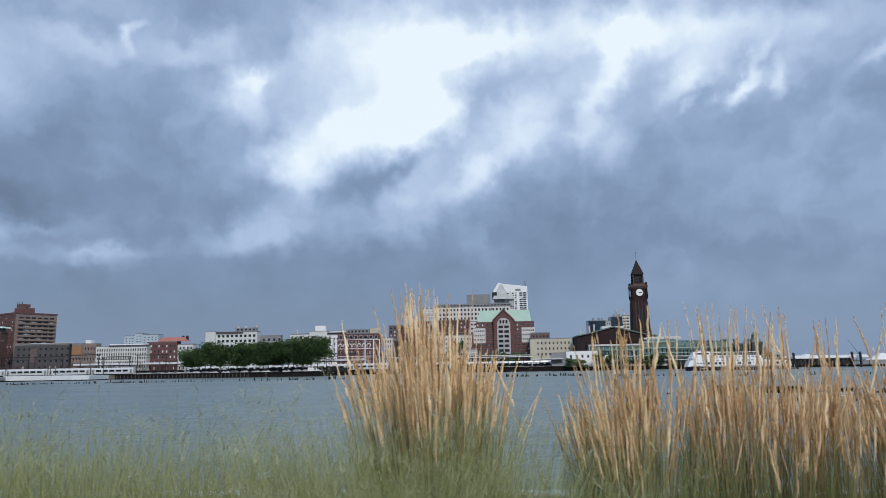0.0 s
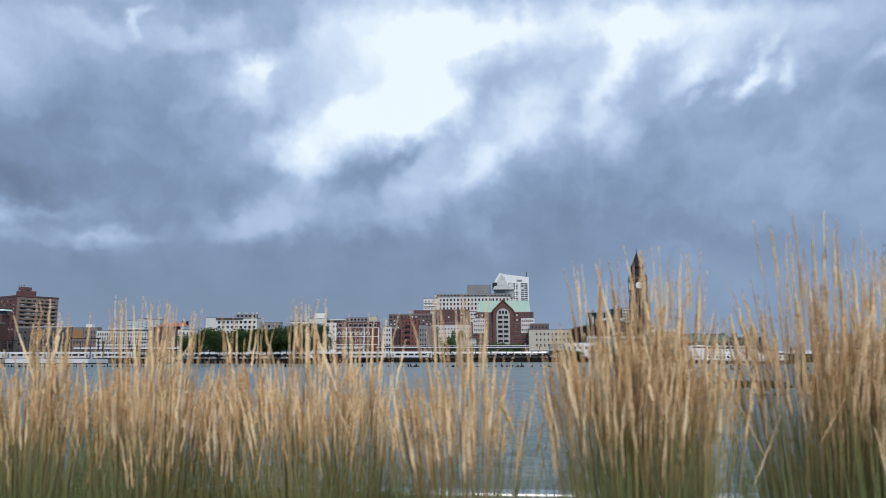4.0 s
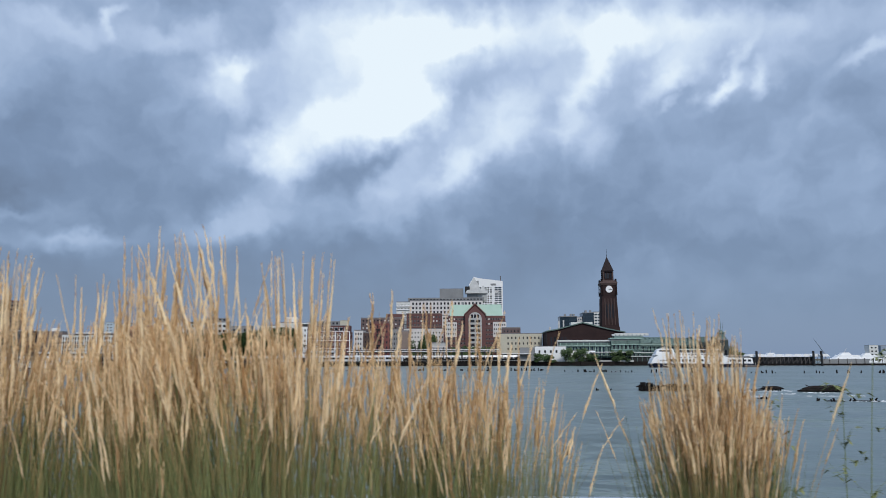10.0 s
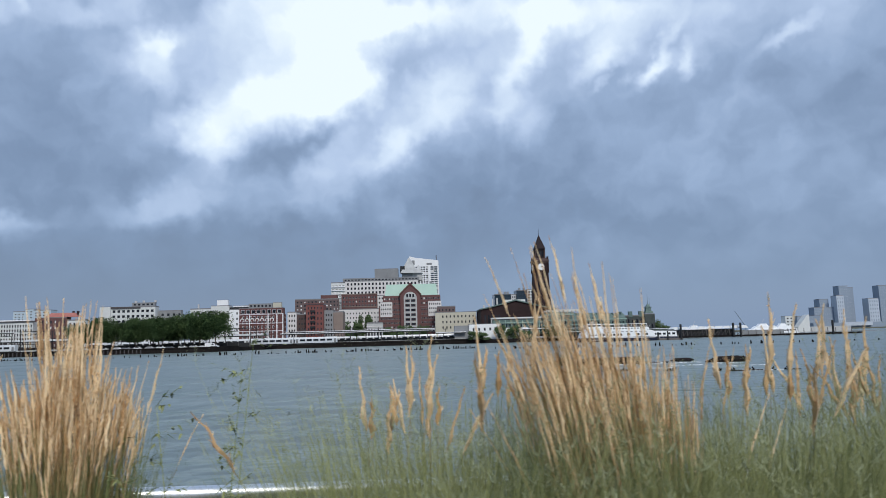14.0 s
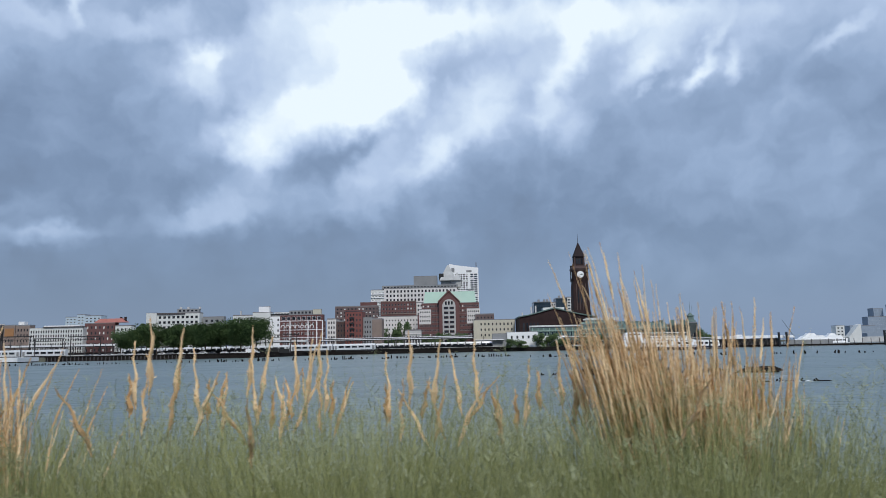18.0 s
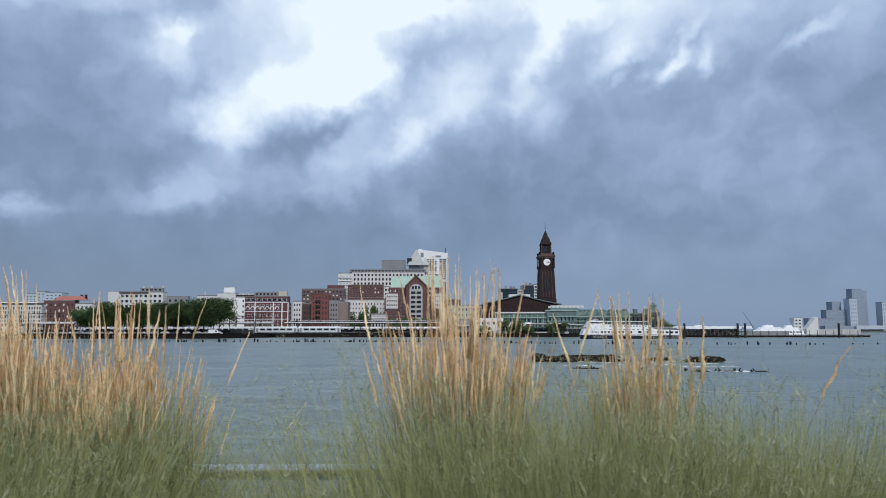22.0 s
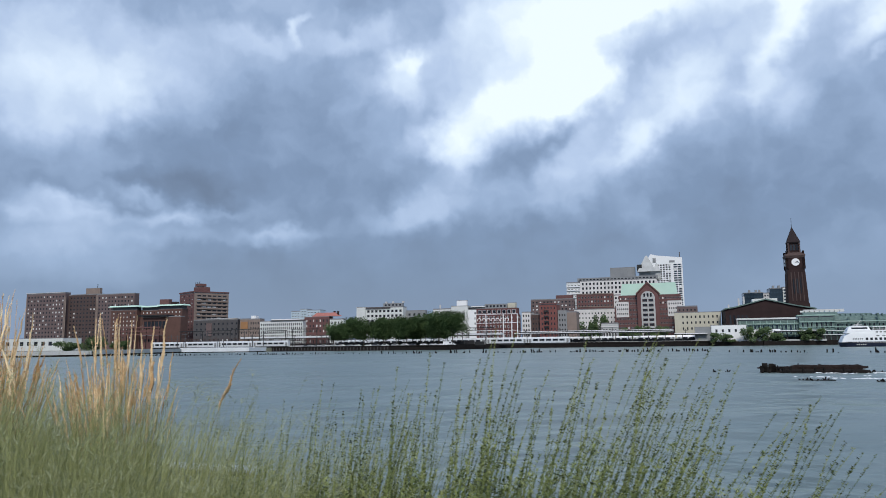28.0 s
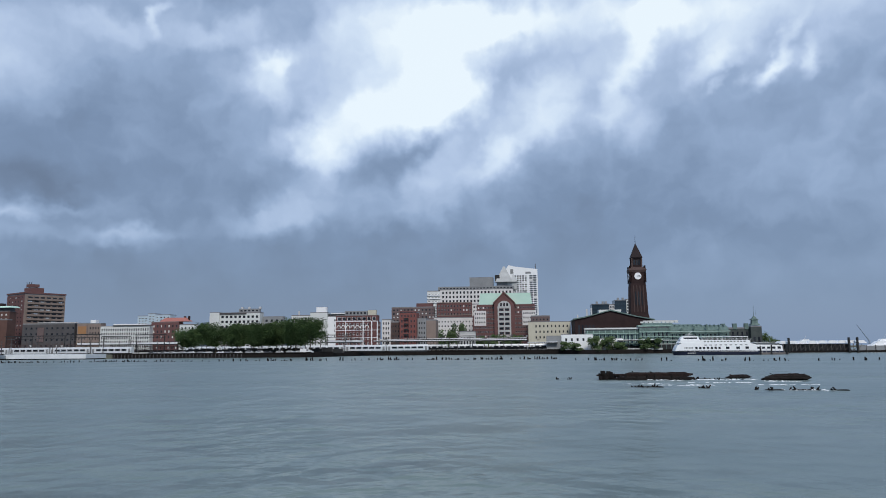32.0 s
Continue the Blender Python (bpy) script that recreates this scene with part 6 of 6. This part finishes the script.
part("fence_panel", boxes((47, 72, 0.1, 0.3, 1.2, 3.6)), M_GREY, landing)
for k in range(15):
    part("fence_post", boxes((46.5 + 4.6 * k, 46.8 + 4.6 * k, -0.1, 0.06, 1.2, 4.0)), M_GREY_DARK, landing)
for x in (12.5, 42.6, 46.8, 100):
    bm = bmesh.new()
    rod(bm, (x, -0.6, -1), (x, -0.6, 8.0), 0.6, n=10)
    part("mooring_post", bm, M_DARK, landing)

for i, (x, y, l) in enumerate(((160, 440, 26), (200, 438, 30), (233, 470, 22))):
    boat = ferry("white_yacht", "white yacht moored beyond the landing", pose(x, y, 0), l, M_SHIP_WHITE, 1)
    bm = bmesh.new()
    prism(bm, [(l * 0.12, 1.8), (l * 0.95, 1.55), (l * 0.95, 4.0), (l * 0.32, 4.2)], -3.2, 3.2)
    prism(bm, [(l * 0.34, 4.2), (l * 0.85, 4.0), (l * 0.78, 6.0), (l * 0.42, 6.0)], -2.6, 2.6)
    prism(bm, [(l * 0.45, 6.0), (l * 0.66, 6.0), (l * 0.62, 7.4), (l * 0.50, 7.4)], -1.8, 1.8)
    house_ = part("superstructure", bm, M_SHIP_WHITE, boat)
    for a, b in spans(6, l * 0.3, l * 0.9, 0.8):
        part("window", boxes((a, b, -3.27, -3.21, 2.6, 3.3)), M_GLASS, house_)
    bm = bmesh.new()
    rod(bm, (l * 0.55, 0, 7.3), (l * 0.60, 0, 10.0), 0.12, 0.06)
    part("mast", bm, M_FRAME, boat)

shed_ = house("white_pier_house", 335, 640, "white pier building with a tall block and sloping roof", "pier building", z=0.5)
block(shed_, 7.5, 8, 0, 14.5, M_OFFWHITE, parapet=0.3, openings={"front": (spans(2, 0.6, 7, 0.5), spans(4, 2, 14, 0.4))})
bm = bmesh.new()
prism(bm, [(11, 0), (22, 0), (22, 15.5), (20, 15), (12.5, 6), (11, 4.5)], 0, 8)
part("sloping_hall", bm, M_OFFWHITE, shed_)
part("low_wing", boxes((-26, -0.05, 0, 8, 0, 6)), M_CONC_PALE, shed_)
part("low_annex", boxes((22.05, 60, 0, 8, 0, 4.5)), M_CONC, shed_)
part("pier", boxes((-60, 160, -6, 20, -1.5, -0.02)), M_GREY, shed_)
crane = thing("harbour_crane", pose(298, 640, 0), "haze-coloured harbour crane with a leaning jib", "crane")
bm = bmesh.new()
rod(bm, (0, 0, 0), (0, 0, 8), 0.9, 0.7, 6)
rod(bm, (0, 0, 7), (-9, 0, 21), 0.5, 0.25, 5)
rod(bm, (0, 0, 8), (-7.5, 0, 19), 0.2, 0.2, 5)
# the jib's colour has the haze mixed in
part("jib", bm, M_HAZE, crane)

# towers across the river, with the haze painted into their colours
rng = random.Random(91)
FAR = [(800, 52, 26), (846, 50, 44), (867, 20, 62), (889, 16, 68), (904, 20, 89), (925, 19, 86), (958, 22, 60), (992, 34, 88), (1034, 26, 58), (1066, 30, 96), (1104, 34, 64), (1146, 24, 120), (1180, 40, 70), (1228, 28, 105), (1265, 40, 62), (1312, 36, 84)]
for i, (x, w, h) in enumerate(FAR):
    ob = house("distant_tower", x, 1500 + 14 * (i % 3), "tower block coloured blue-grey to look faint in river haze", "tower block", z=2.6)
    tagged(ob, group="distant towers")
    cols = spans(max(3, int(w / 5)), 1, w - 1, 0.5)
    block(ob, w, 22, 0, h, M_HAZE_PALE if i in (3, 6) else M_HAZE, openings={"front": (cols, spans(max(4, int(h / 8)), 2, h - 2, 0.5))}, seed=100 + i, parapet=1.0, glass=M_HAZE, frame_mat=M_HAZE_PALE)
ob = house("distant_shore_sheds", 790, 1420, "low haze-coloured sheds and a pale roof along the far bank", "sheds", z=2.0)
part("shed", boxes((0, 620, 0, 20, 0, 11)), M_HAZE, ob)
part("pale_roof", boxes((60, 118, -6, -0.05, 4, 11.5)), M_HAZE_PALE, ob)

# ---- planting along the edge ----
BED_Z = 2.42


def ribbon(verts, faces, pts, width, side, taper=True):
    n = len(pts) - 1
    k = len(verts)
    for i, p in enumerate(pts):
        w = width * (0.55 + 0.45 * math.sin(math.pi * min(1, i / n * 1.2 + 0.2))) * (1 - (i / n) ** 3 if taper else 1) * 0.5 + 0.0003
        verts.append(p - side * w)
        verts.append(p + side * w)
    for i in range(n):
        faces.append((k + 2 * i, k + 2 * i + 1, k + 2 * i + 3, k + 2 * i + 2))


def tube(verts, faces, pts, r0, r1):
    n = len(pts) - 1
    k = len(verts)
    for i, p in enumerate(pts):
        r = r0 + (r1 - r0) * i / n
        for c, s in ((1, 0), (-0.5, 0.87), (-0.5, -0.87)):
            verts.append(p + Vector((c * r, s * r, 0)))
    for i in range(n):
        for c in range(3):
            d = (c + 1) % 3
            faces.append((k + 3 * i + c, k + 3 * i + d, k + 3 * i + 3 + d, k + 3 * i + 3 + c))


def arc(base, out, lean, tall, bow, n):
    """Points of a stalk that rises from base, splaying and bowing outwards."""
    return [base + out * (lean * s + bow * s * s) + Vector((0, 0, tall * (s - 0.10 * (lean + bow) * s * s))) for s in (i / n for i in range(n + 1))]


def seed_head(verts, faces, pts, thick, rng_):
    """A feathery spindle: a knobbly core that swells from the stalk and runs out in a fine wavy tip, with scales pressed upwards along it."""
    n = 8
    last = len(pts) - 1
    line = []
    wave, phase = rng_.uniform(0.1, 0.45) * thick, rng_.uniform(0, 6)
    for i in range(n + 1):
        f = min(i / n * last, last - 1e-6)
        j = int(f)
        line.append(pts[j].lerp(pts[j + 1], f - j) + Vector((math.sin(phase + 1.7 * i), math.cos(phase + 1.3 * i), 0)) * wave)
    k = len(verts)
    turn = rng_.uniform(0, 2)
    for i, p in enumerate(line):
        s = i / n
        r = thick * min(1.0, 0.12 + s / 0.24) * (1 - 0.86 * max(0.0, s - 0.2) / 0.8) * rng_.uniform(0.5, 1.2) + 0.0004
        for c in range(4):
            a = turn + c * 1.5708
            verts.append(p + Vector((math.cos(a) * r, math.sin(a) * r, 0)))
    for i in range(n):
        for c in range(4):
            d = (c + 1) % 4
            faces.append((k + 4 * i + c, k + 4 * i + d, k + 4 * i + 4 + d, k + 4 * i + 4 + c))
    for _ in range(40):
        f = rng_.random() * 0.97 * n
        i = int(f)
        p = line[i].lerp(line[i + 1], f - i)
        way = (line[i + 1] - line[i]).normalized()
        a = rng_.uniform(0, 2 * math.pi)
        side = Vector((math.cos(a), math.sin(a), 0))
        full = thick * min(1.0, 0.3 + f / n / 0.2) * (1.3 - 1.15 * f / n)
        tip = p + way * rng_.uniform(0.012, 0.032) + side * full * rng_.uniform(0.6, 1.7)
        cross = way.cross(side).normalized() * rng_.uniform(0.0012, 0.0026)
        mid = p.lerp(tip, 0.5) + side * full * 0.25
        k = len(verts)
        verts += [p, mid - cross, tip, mid + cross]
        faces.append((k, k + 1, k + 2, k + 3))


def reed_clump(seed, stalks, tall, radius, splay, wind, blades, spikes=0.08, low=0.85, head=1.0):
    """Feather reed grass: a fountain of green blades, straw stalks fanning out of it, and golden spindle-shaped seed heads at uneven heights."""
    rng_ = random.Random(seed)
    root = thing("feather_reed_grass", Matrix.Identity(4), "tall feather reed grass clump with golden seed heads", "ornamental grass", "reed grass clumps")
    sv, sf, pv, pf, bv, bf = [], [], [], [], [], []
    tufts = [(rng_.uniform(0, 2 * math.pi), math.sqrt(rng_.random()), rng_.gauss(0, 0.05), rng_.uniform(0.94, 1.03)) for _ in range(max(5, stalks // 9))]
    for _ in range(stalks):
        a0, r0, lean0, h0 = rng_.choice(tufts)
        a, r = a0 + rng_.gauss(0, 0.28), min(1.0, max(0.0, r0 + rng_.gauss(0, 0.13)))
        out = Vector((math.cos(a), math.sin(a) * 0.8, 0))
        if rng_.random() < spikes:
            h, r = tall * rng_.uniform(1.0, 1.07), r * 0.6
        else:
            h = tall * h0 * rng_.triangular(low, 1.0, 0.95) * (1 - 0.08 * r * r)
        lean = splay * r * rng_.uniform(0.6, 1.2) + (rng_.uniform(0.12, 0.4) if rng_.random() < 0.05 else 0)
        pts = arc(out * r * radius, out, lean * 0.7, h, lean * 0.75 + rng_.uniform(-0.03, 0.04), 20)
        drift, sway = wind * rng_.uniform(0.5, 1.5) + lean0 + rng_.gauss(0, 0.03), rng_.gauss(0, 0.05)
        nod, kink = rng_.gauss(0, 0.035), rng_.gauss(0, 0.0014)
        pts = [p + Vector((drift * (i / 20) ** 2.0 + nod * max(0, i / 20 - 0.72) ** 2 * 9 + kink * math.sin(2.1 * i), sway * (i / 20) ** 2, 0)) for i, p in enumerate(pts)]
        first = rng_.choice((17, 17, 18))
        tube(sv, sf, pts[0:first + 2:2], 0.0022, 0.0012)
        seed_head(pv, pf, pts[first:], (rng_.uniform(0.0050, 0.0085) if stalks < 30 or rng_.random() < 0.62 else rng_.uniform(0.0022, 0.0042)) * head, rng_)
    for _ in range(blades):
        a, r = rng_.uniform(0, 2 * math.pi), math.sqrt(rng_.random())
        out = Vector((math.cos(a), math.sin(a), 0))
        fall = rng_.random() < 0.10
        pts = arc(out * r * radius * 1.15, out, 0.05 + 0.14 * r * rng_.random(), tall * (rng_.uniform(0.50, 0.72) if fall else rng_.triangular(0.50, 0.90, 0.73)), rng_.uniform(0.2, 0.55) if fall else rng_.uniform(0.0, 0.14) * (0.3 + r), 7)
        if fall:
            drop = rng_.uniform(0.05, 0.22)
            pts = [p - Vector((0, 0, drop * max(0, i / 7 - 0.5) ** 2 * 4)) for i, p in enumerate(pts)]
        pts = [p + Vector((wind * 0.5 * (i / 7) ** 2, 0, 0)) for i, p in enumerate(pts)]
        b = rng_.uniform(0, math.pi)
        ribbon(bv, bf, pts, rng_.uniform(0.005, 0.010), Vector((math.cos(b), math.sin(b), 0)))
    soup("blade_tuft", bv, bf, M_BLADE, root, "arching green leaf blades")
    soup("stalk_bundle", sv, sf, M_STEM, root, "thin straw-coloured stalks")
    soup("seed_plume", pv, pf, M_PLUME, root, "feathery golden seed heads")
    return root


def switch_clump(seed, blades, tall, radius, airy):
    """Low green grass under an airy cloud of hair-fine branches and seed specks."""
    rng_ = random.Random(seed)
    root = thing("airy_green_grass", Matrix.Identity(4), "soft green grass clump with airy fine seed heads", "ornamental grass", "green grass clumps")
    bv, bf, sv, sf = [], [], [], []
    for _ in range(blades):
        a, r = rng_.uniform(0, 2 * math.pi), radius * math.sqrt(rng_.random())
        out = Vector((math.cos(a), math.sin(a), 0))
        pts = arc(out * r, out, 0.30 * rng_.random(), tall * rng_.triangular(0.50, 0.94, 0.80), rng_.uniform(0.0, 0.34), 6)
        b = rng_.uniform(0, math.pi)
        ribbon(bv, bf, pts, rng_.uniform(0.003, 0.0062), Vector((math.cos(b), math.sin(b), 0)))
    for _ in range(airy):
        a, r = rng_.uniform(0, 2 * math.pi), radius * math.sqrt(rng_.random())
        out = Vector((math.cos(a), math.sin(a), 0))
        pts = arc(out * r, out, 0.26 * rng_.random(), tall * rng_.triangular(0.74, 1.0, 0.87), rng_.uniform(0.0, 0.34), 8)
        tube(bv, bf, pts[::2], 0.0010, 0.0005)
        for s in range(3, 9):
            for _ in range(5):
                b, d = rng_.uniform(0, 2 * math.pi), rng_.uniform(0.04, 0.15) * (1.2 - s / 9)
                tip = pts[s] + Vector((math.cos(b) * d, math.sin(b) * d, d * rng_.uniform(0.3, 1.0)))
                ribbon(sv, sf, [pts[s], tip], 0.0008, Vector((-math.sin(b), math.cos(b), 0)), False)
                for _ in range(5):
                    q = pts[s].lerp(tip, rng_.uniform(0.35, 1.05)) + Vector((rng_.gauss(0, 0.014), rng_.gauss(0, 0.014), rng_.gauss(0, 0.014)))
                    e = rng_.uniform(0.0008, 0.0015)
                    k = len(sv)
                    sv += [q + Vector((-e, 0, 0)), q + Vector((0, 0, -1.6 * e)), q + Vector((e, 0, 0)), q + Vector((0, 0, 1.6 * e))]
                    sf.append((k, k + 1, k + 2, k + 3))
    soup("blade_tuft", bv, bf, M_HAY, root)
    soup("seed_haze", sv, sf, M_SPECK, root, "airy cloud of tiny seed heads")
    return root


def wiry_shrub(seed, stems, tall, radius, lean):
    """A low dome of fine leaves with wiry bud-studded tips arching out of it."""
    rng_ = random.Random(seed)
    root = thing("wiry_shrub", Matrix.Identity(4), "bushy yellow-green shrub with wiry stems studded with buds", "shrub", "wiry shrubs")
    sv, sf, lv, lf, bv, bf = [], [], [], [], [], []
    for _ in range(stems):
        a, r = rng_.uniform(0, 2 * math.pi), math.sqrt(rng_.random())
        out = Vector((math.cos(a), math.sin(a) * 0.32, 0))
        tip_stem = rng_.random() < 0.24
        h = tall * (rng_.triangular(0.78, 0.99, 0.88) if tip_stem else rng_.triangular(0.56, 0.82, 0.73)) * (1 - 0.14 * r * r)
        pts = arc(out * r * radius * 0.72, out, radius * r * 0.16, h, radius * r * 0.12, 12)
        bow = lean * rng_.uniform(0.3, 1.7)
        pts = [p + Vector((bow * (i / 12) ** 3, 0, 0)) for i, p in enumerate(pts)]
        tube(sv, sf, pts, 0.0022, 0.0009)
        for j in range(210):
            s = rng_.random() ** 0.8
            f = s * 12
            i = min(int(f), 11)
            p = pts[i].lerp(pts[i + 1], f - i)
            b = rng_.uniform(0, 2 * math.pi)
            side = Vector((math.cos(b), math.sin(b), rng_.uniform(0.3, 1.2))).normalized()
            if tip_stem and s > 0.72:
                q = p + side * 0.004
                e = rng_.uniform(0.0016, 0.0036)
                cross = Vector((-math.sin(b), math.cos(b), 0)) * e
                k = len(bv)
                bv += [p, q - cross, q + side * 2.2 * e, q + cross]
                bf.append((k, k + 1, k + 2, k + 3))
            else:
                d = rng_.uniform(0.025, 0.075) * (1.15 - 0.9 * s)
                tip = p + side * d
                ribbon(lv, lf, [p, p.lerp(tip, 0.5), tip], rng_.uniform(0.0035, 0.0072), Vector((-math.sin(b), math.cos(b), 0)))
    soup("stem_tuft", sv, sf, M_SHRUB, root)
    soup("foliage", lv, lf, M_SHRUB, root, "small narrow yellow-green leaves")
    soup("bud_spray", bv, bf, M_BUD, root, "tiny dark buds along the stem tips")
    return root


def leafy_weed(seed, tall):
    """A thin branching weed: a few upright stems, side twigs and many small pointed leaves."""
    rng_ = random.Random(seed)
    root = thing("leafy_weed", Matrix.Identity(4), "thin leafy weed growing by the railing", "weed")
    sv, sf, lv, lf = [], [], [], []
    for k in range(6):
        a = 1.05 * k + rng_.uniform(-0.3, 0.3)
        out = Vector((math.cos(a), math.sin(a) * 0.5, 0))
        main = arc(out * 0.06, out, 0.10 + 0.05 * k, tall * (1 - 0.07 * k), rng_.uniform(0, 0.14), 12)
        tube(sv, sf, main, 0.0035, 0.0014)
        for i in range(5, 13):
            for _ in range(3):
                b = rng_.uniform(0, 6.3)
                d = rng_.uniform(0.05, 0.16)
                tip = main[i] + Vector((math.cos(b) * d, math.sin(b) * d * 0.6, rng_.uniform(-0.01, 0.09)))
                tube(sv, sf, [main[i], tip], 0.0012, 0.0007)
                for _ in range(6):
                    q = main[i].lerp(tip, rng_.uniform(0.2, 1.0))
                    c = rng_.uniform(0, 6.3)
                    e = Vector((math.cos(c), math.sin(c), rng_.uniform(-0.8, 0.3))) * rng_.uniform(0.018, 0.04)
                    ribbon(lv, lf, [q, q + e * 0.5, q + e], 0.012, Vector((0, 0, 1)).cross(e).normalized())
    soup("stem", sv, sf, M_SHRUB, root)
    soup("foliage", lv, lf, M_BLADE, root)
    return root


REEDS = [reed_clump(1, 250, 1.92, 0.13, 0.13, 0.0, 900), reed_clump(2, 220, 1.92, 0.12, 0.14, 0.03, 850), reed_clump(3, 280, 1.92, 0.14, 0.12, 0.0, 950),
         reed_clump(4, 170, 1.90, 0.11, 0.14, -0.02, 700), reed_clump(5, 9, 1.60, 0.11, 0.14, 0.05, 24, 0.1, 0.84, 1.55), reed_clump(6, 230, 1.92, 0.12, 0.12, -0.19, 700, 0.07),
         reed_clump(7, 170, 1.78, 0.14, 0.15, 0.03, 700, 0.05, 0.74)]
# kind, along the bed, distance out, height factor, turn, width factor
PLANTING = [
    (3, -0.62, 2.9, 0.96, 0, 1.0), (0, -0.54, 2.78, 0.95, 70, 1.0), (3, 0.24, 2.86, 0.89, 40, 0.9), (6, 0.32, 2.74, 0.96, 0, 0.9), (3, 0.66, 2.84, 0.95, 90, 0.8), (3, 0.82, 2.76, 0.93, 160, 0.8), (6, 1.08, 2.84, 0.97, 220, 0.8), (3, 1.4, 2.76, 0.94, 10, 0.9),
    (3, 1.58, 2.84, 0.91, 300, 0.9), (3, 2.03, 2.44, 0.93, 50, 0.85), (0, 2.54, 2.36, 0.99, 0, 0.8), (3, 2.72, 2.4, 1.01, 95, 0.8), (1, 3.18, 2.44, 1.01, 0, 0.8), (3, 3.34, 2.38, 1.0, 160, 0.8), (6, 3.52, 2.48, 1.02, 140, 0.8), (2, 3.94, 2.5, 0.98, 190, 0.85),
    (3, 4.12, 2.38, 1.01, 20, 0.85), (3, 4.34, 2.52, 0.98, 250, 0.85), (1, 4.6, 2.44, 0.99, 310, 0.85), (6, 4.78, 2.34, 1.07, 15, 0.85), (5, 4.98, 2.38, 1.0, 0, 0.85), (3, 5.1, 2.52, 1.02, 75, 0.85), (6, 5.36, 2.82, 1.02, 0, 0.9), (6, 5.58, 2.9, 1.0, 40, 0.9),
    (6, 5.78, 2.86, 0.95, -15, 0.9), (3, 6.54, 2.94, 0.92, 110, 0.85), (3, 6.64, 2.88, 0.88, 20, 0.8), (4, 7.72, 2.7, 1.02, 0, 1.0), (5, 8.48, 2.30, 0.92, 5, 0.8), (5, 8.60, 2.36, 0.88, 20, 0.75), (4, 8.95, 2.62, 1.09, -20, 1.0), (4, 7.92, 2.75, 1.02, 120, 1.0),
    (4, 8.14, 2.66, 1.11, 40, 1.0), (4, 9.18, 2.7, 1.07, 30, 1.0), (4, 9.4, 2.7, 1.04, 60, 1.0), (4, 9.6, 2.76, 1.06, 140, 1.0), (4, 9.86, 2.7, 1.05, 330, 1.0), (5, 10.80, 2.62, 0.95, 0, 0.75), (5, 10.93, 2.70, 0.90, 40, 0.75), (3, 11.08, 2.92, 0.9, 60, 0.8),
    (4, 10.3, 2.6, 1.03, 180, 1.0), (4, 10.5, 2.7, 1.07, 80, 1.0), (3, 12.4, 2.8, 0.975, 0, 0.8), (3, 12.52, 2.74, 0.95, 200, 0.75), (3, 13.16, 2.86, 0.90, 80, 0.8), (4, 13.38, 2.8, 1.10, 130, 0.85), (3, 10.82, 2.8, 0.86, 150, 0.75), (6, 11.22, 2.86, 0.96, 30, 0.8),
    (3, 6.58, 2.8, 0.86, 200, 0.75), (6, 4.46, 2.6, 1.04, 200, 0.8), (6, 2.62, 2.46, 1.06, 30, 0.8), (6, 3.44, 2.6, 1.03, 0, 0.8)]
used = set()
for kind_, x, y, s, turn, wide in PLANTING:
    m = pose(x, y, BED_Z, 0, 0, turn if kind_ < 5 else turn * 0.3) @ Matrix.Diagonal((wide, wide, s, 1))
    if kind_ in used:
        copy_thing(REEDS[kind_], m)
    else:
        REEDS[kind_].matrix_world = m
        used.add(kind_)

GREENS = [switch_clump(11, 1700, 1.64, 0.28, 120), switch_clump(12, 1600, 1.68, 0.30, 130), switch_clump(13, 1800, 1.60, 0.30, 110)]
rng = random.Random(17)
green_spots = [(-2.9 + 0.34 * i, 2.5, 0.98) for i in range(7)] + [(-0.50, 2.45, 1.0), (-0.80, 2.55, 0.97), (-0.2, 2.5, 0.92)] + [(7.98 + 0.33 * i, 2.45, 1.0) for i in range(10)] + \
    [(8.1 + 0.42 * i, 2.72, 1.02) for i in range(8)] + [(11.2, 2.5, 0.95), (11.42, 2.6, 0.84), (11.72, 2.6, 0.74), (12.0, 2.6, 0.72)] + [(12.30 + 0.30 * i, 2.5, 1.05) for i in range(4)] + [(13.55, 2.7, 1.0), (13.78, 2.55, 0.90), (13.95, 2.45, 0.86), (14.08, 2.65, 0.84), (14.34, 2.6, 0.82)] + [(13.5, 2.4, 0.94)] + [(12.12, 2.5, 0.82), (12.75, 2.6, 0.96), (13.0, 2.4, 0.96)]
for i, (x, y, s) in enumerate(green_spots):
    m = pose(x + rng.uniform(-0.06, 0.06), y - 0.12 + rng.uniform(-0.12, 0.12), BED_Z, 0, 0, rng.uniform(0, 360)) @ Matrix.Diagonal((1, 1, s * rng.uniform(0.93, 1.05), 1))
    if i < 3:
        GREENS[i].matrix_world = m
    else:
        copy_thing(GREENS[i % 3], m)

shrub = wiry_shrub(31, 720, 1.70, 0.86, 0.17)
shrub.matrix_world = pose(15.16, 2.36, BED_Z)
copy_thing(shrub, pose(14.50, 2.42, BED_Z, 0, 0, 8) @ Matrix.Diagonal((0.62, 0.8, 0.90, 1)))
copy_thing(shrub, pose(11.42, 2.55, BED_Z, 0, 0, 170) @ Matrix.Diagonal((0.36, 0.6, 0.86, 1)))
leafy_weed(41, 1.60).matrix_world = pose(7.05, 2.95, BED_Z)
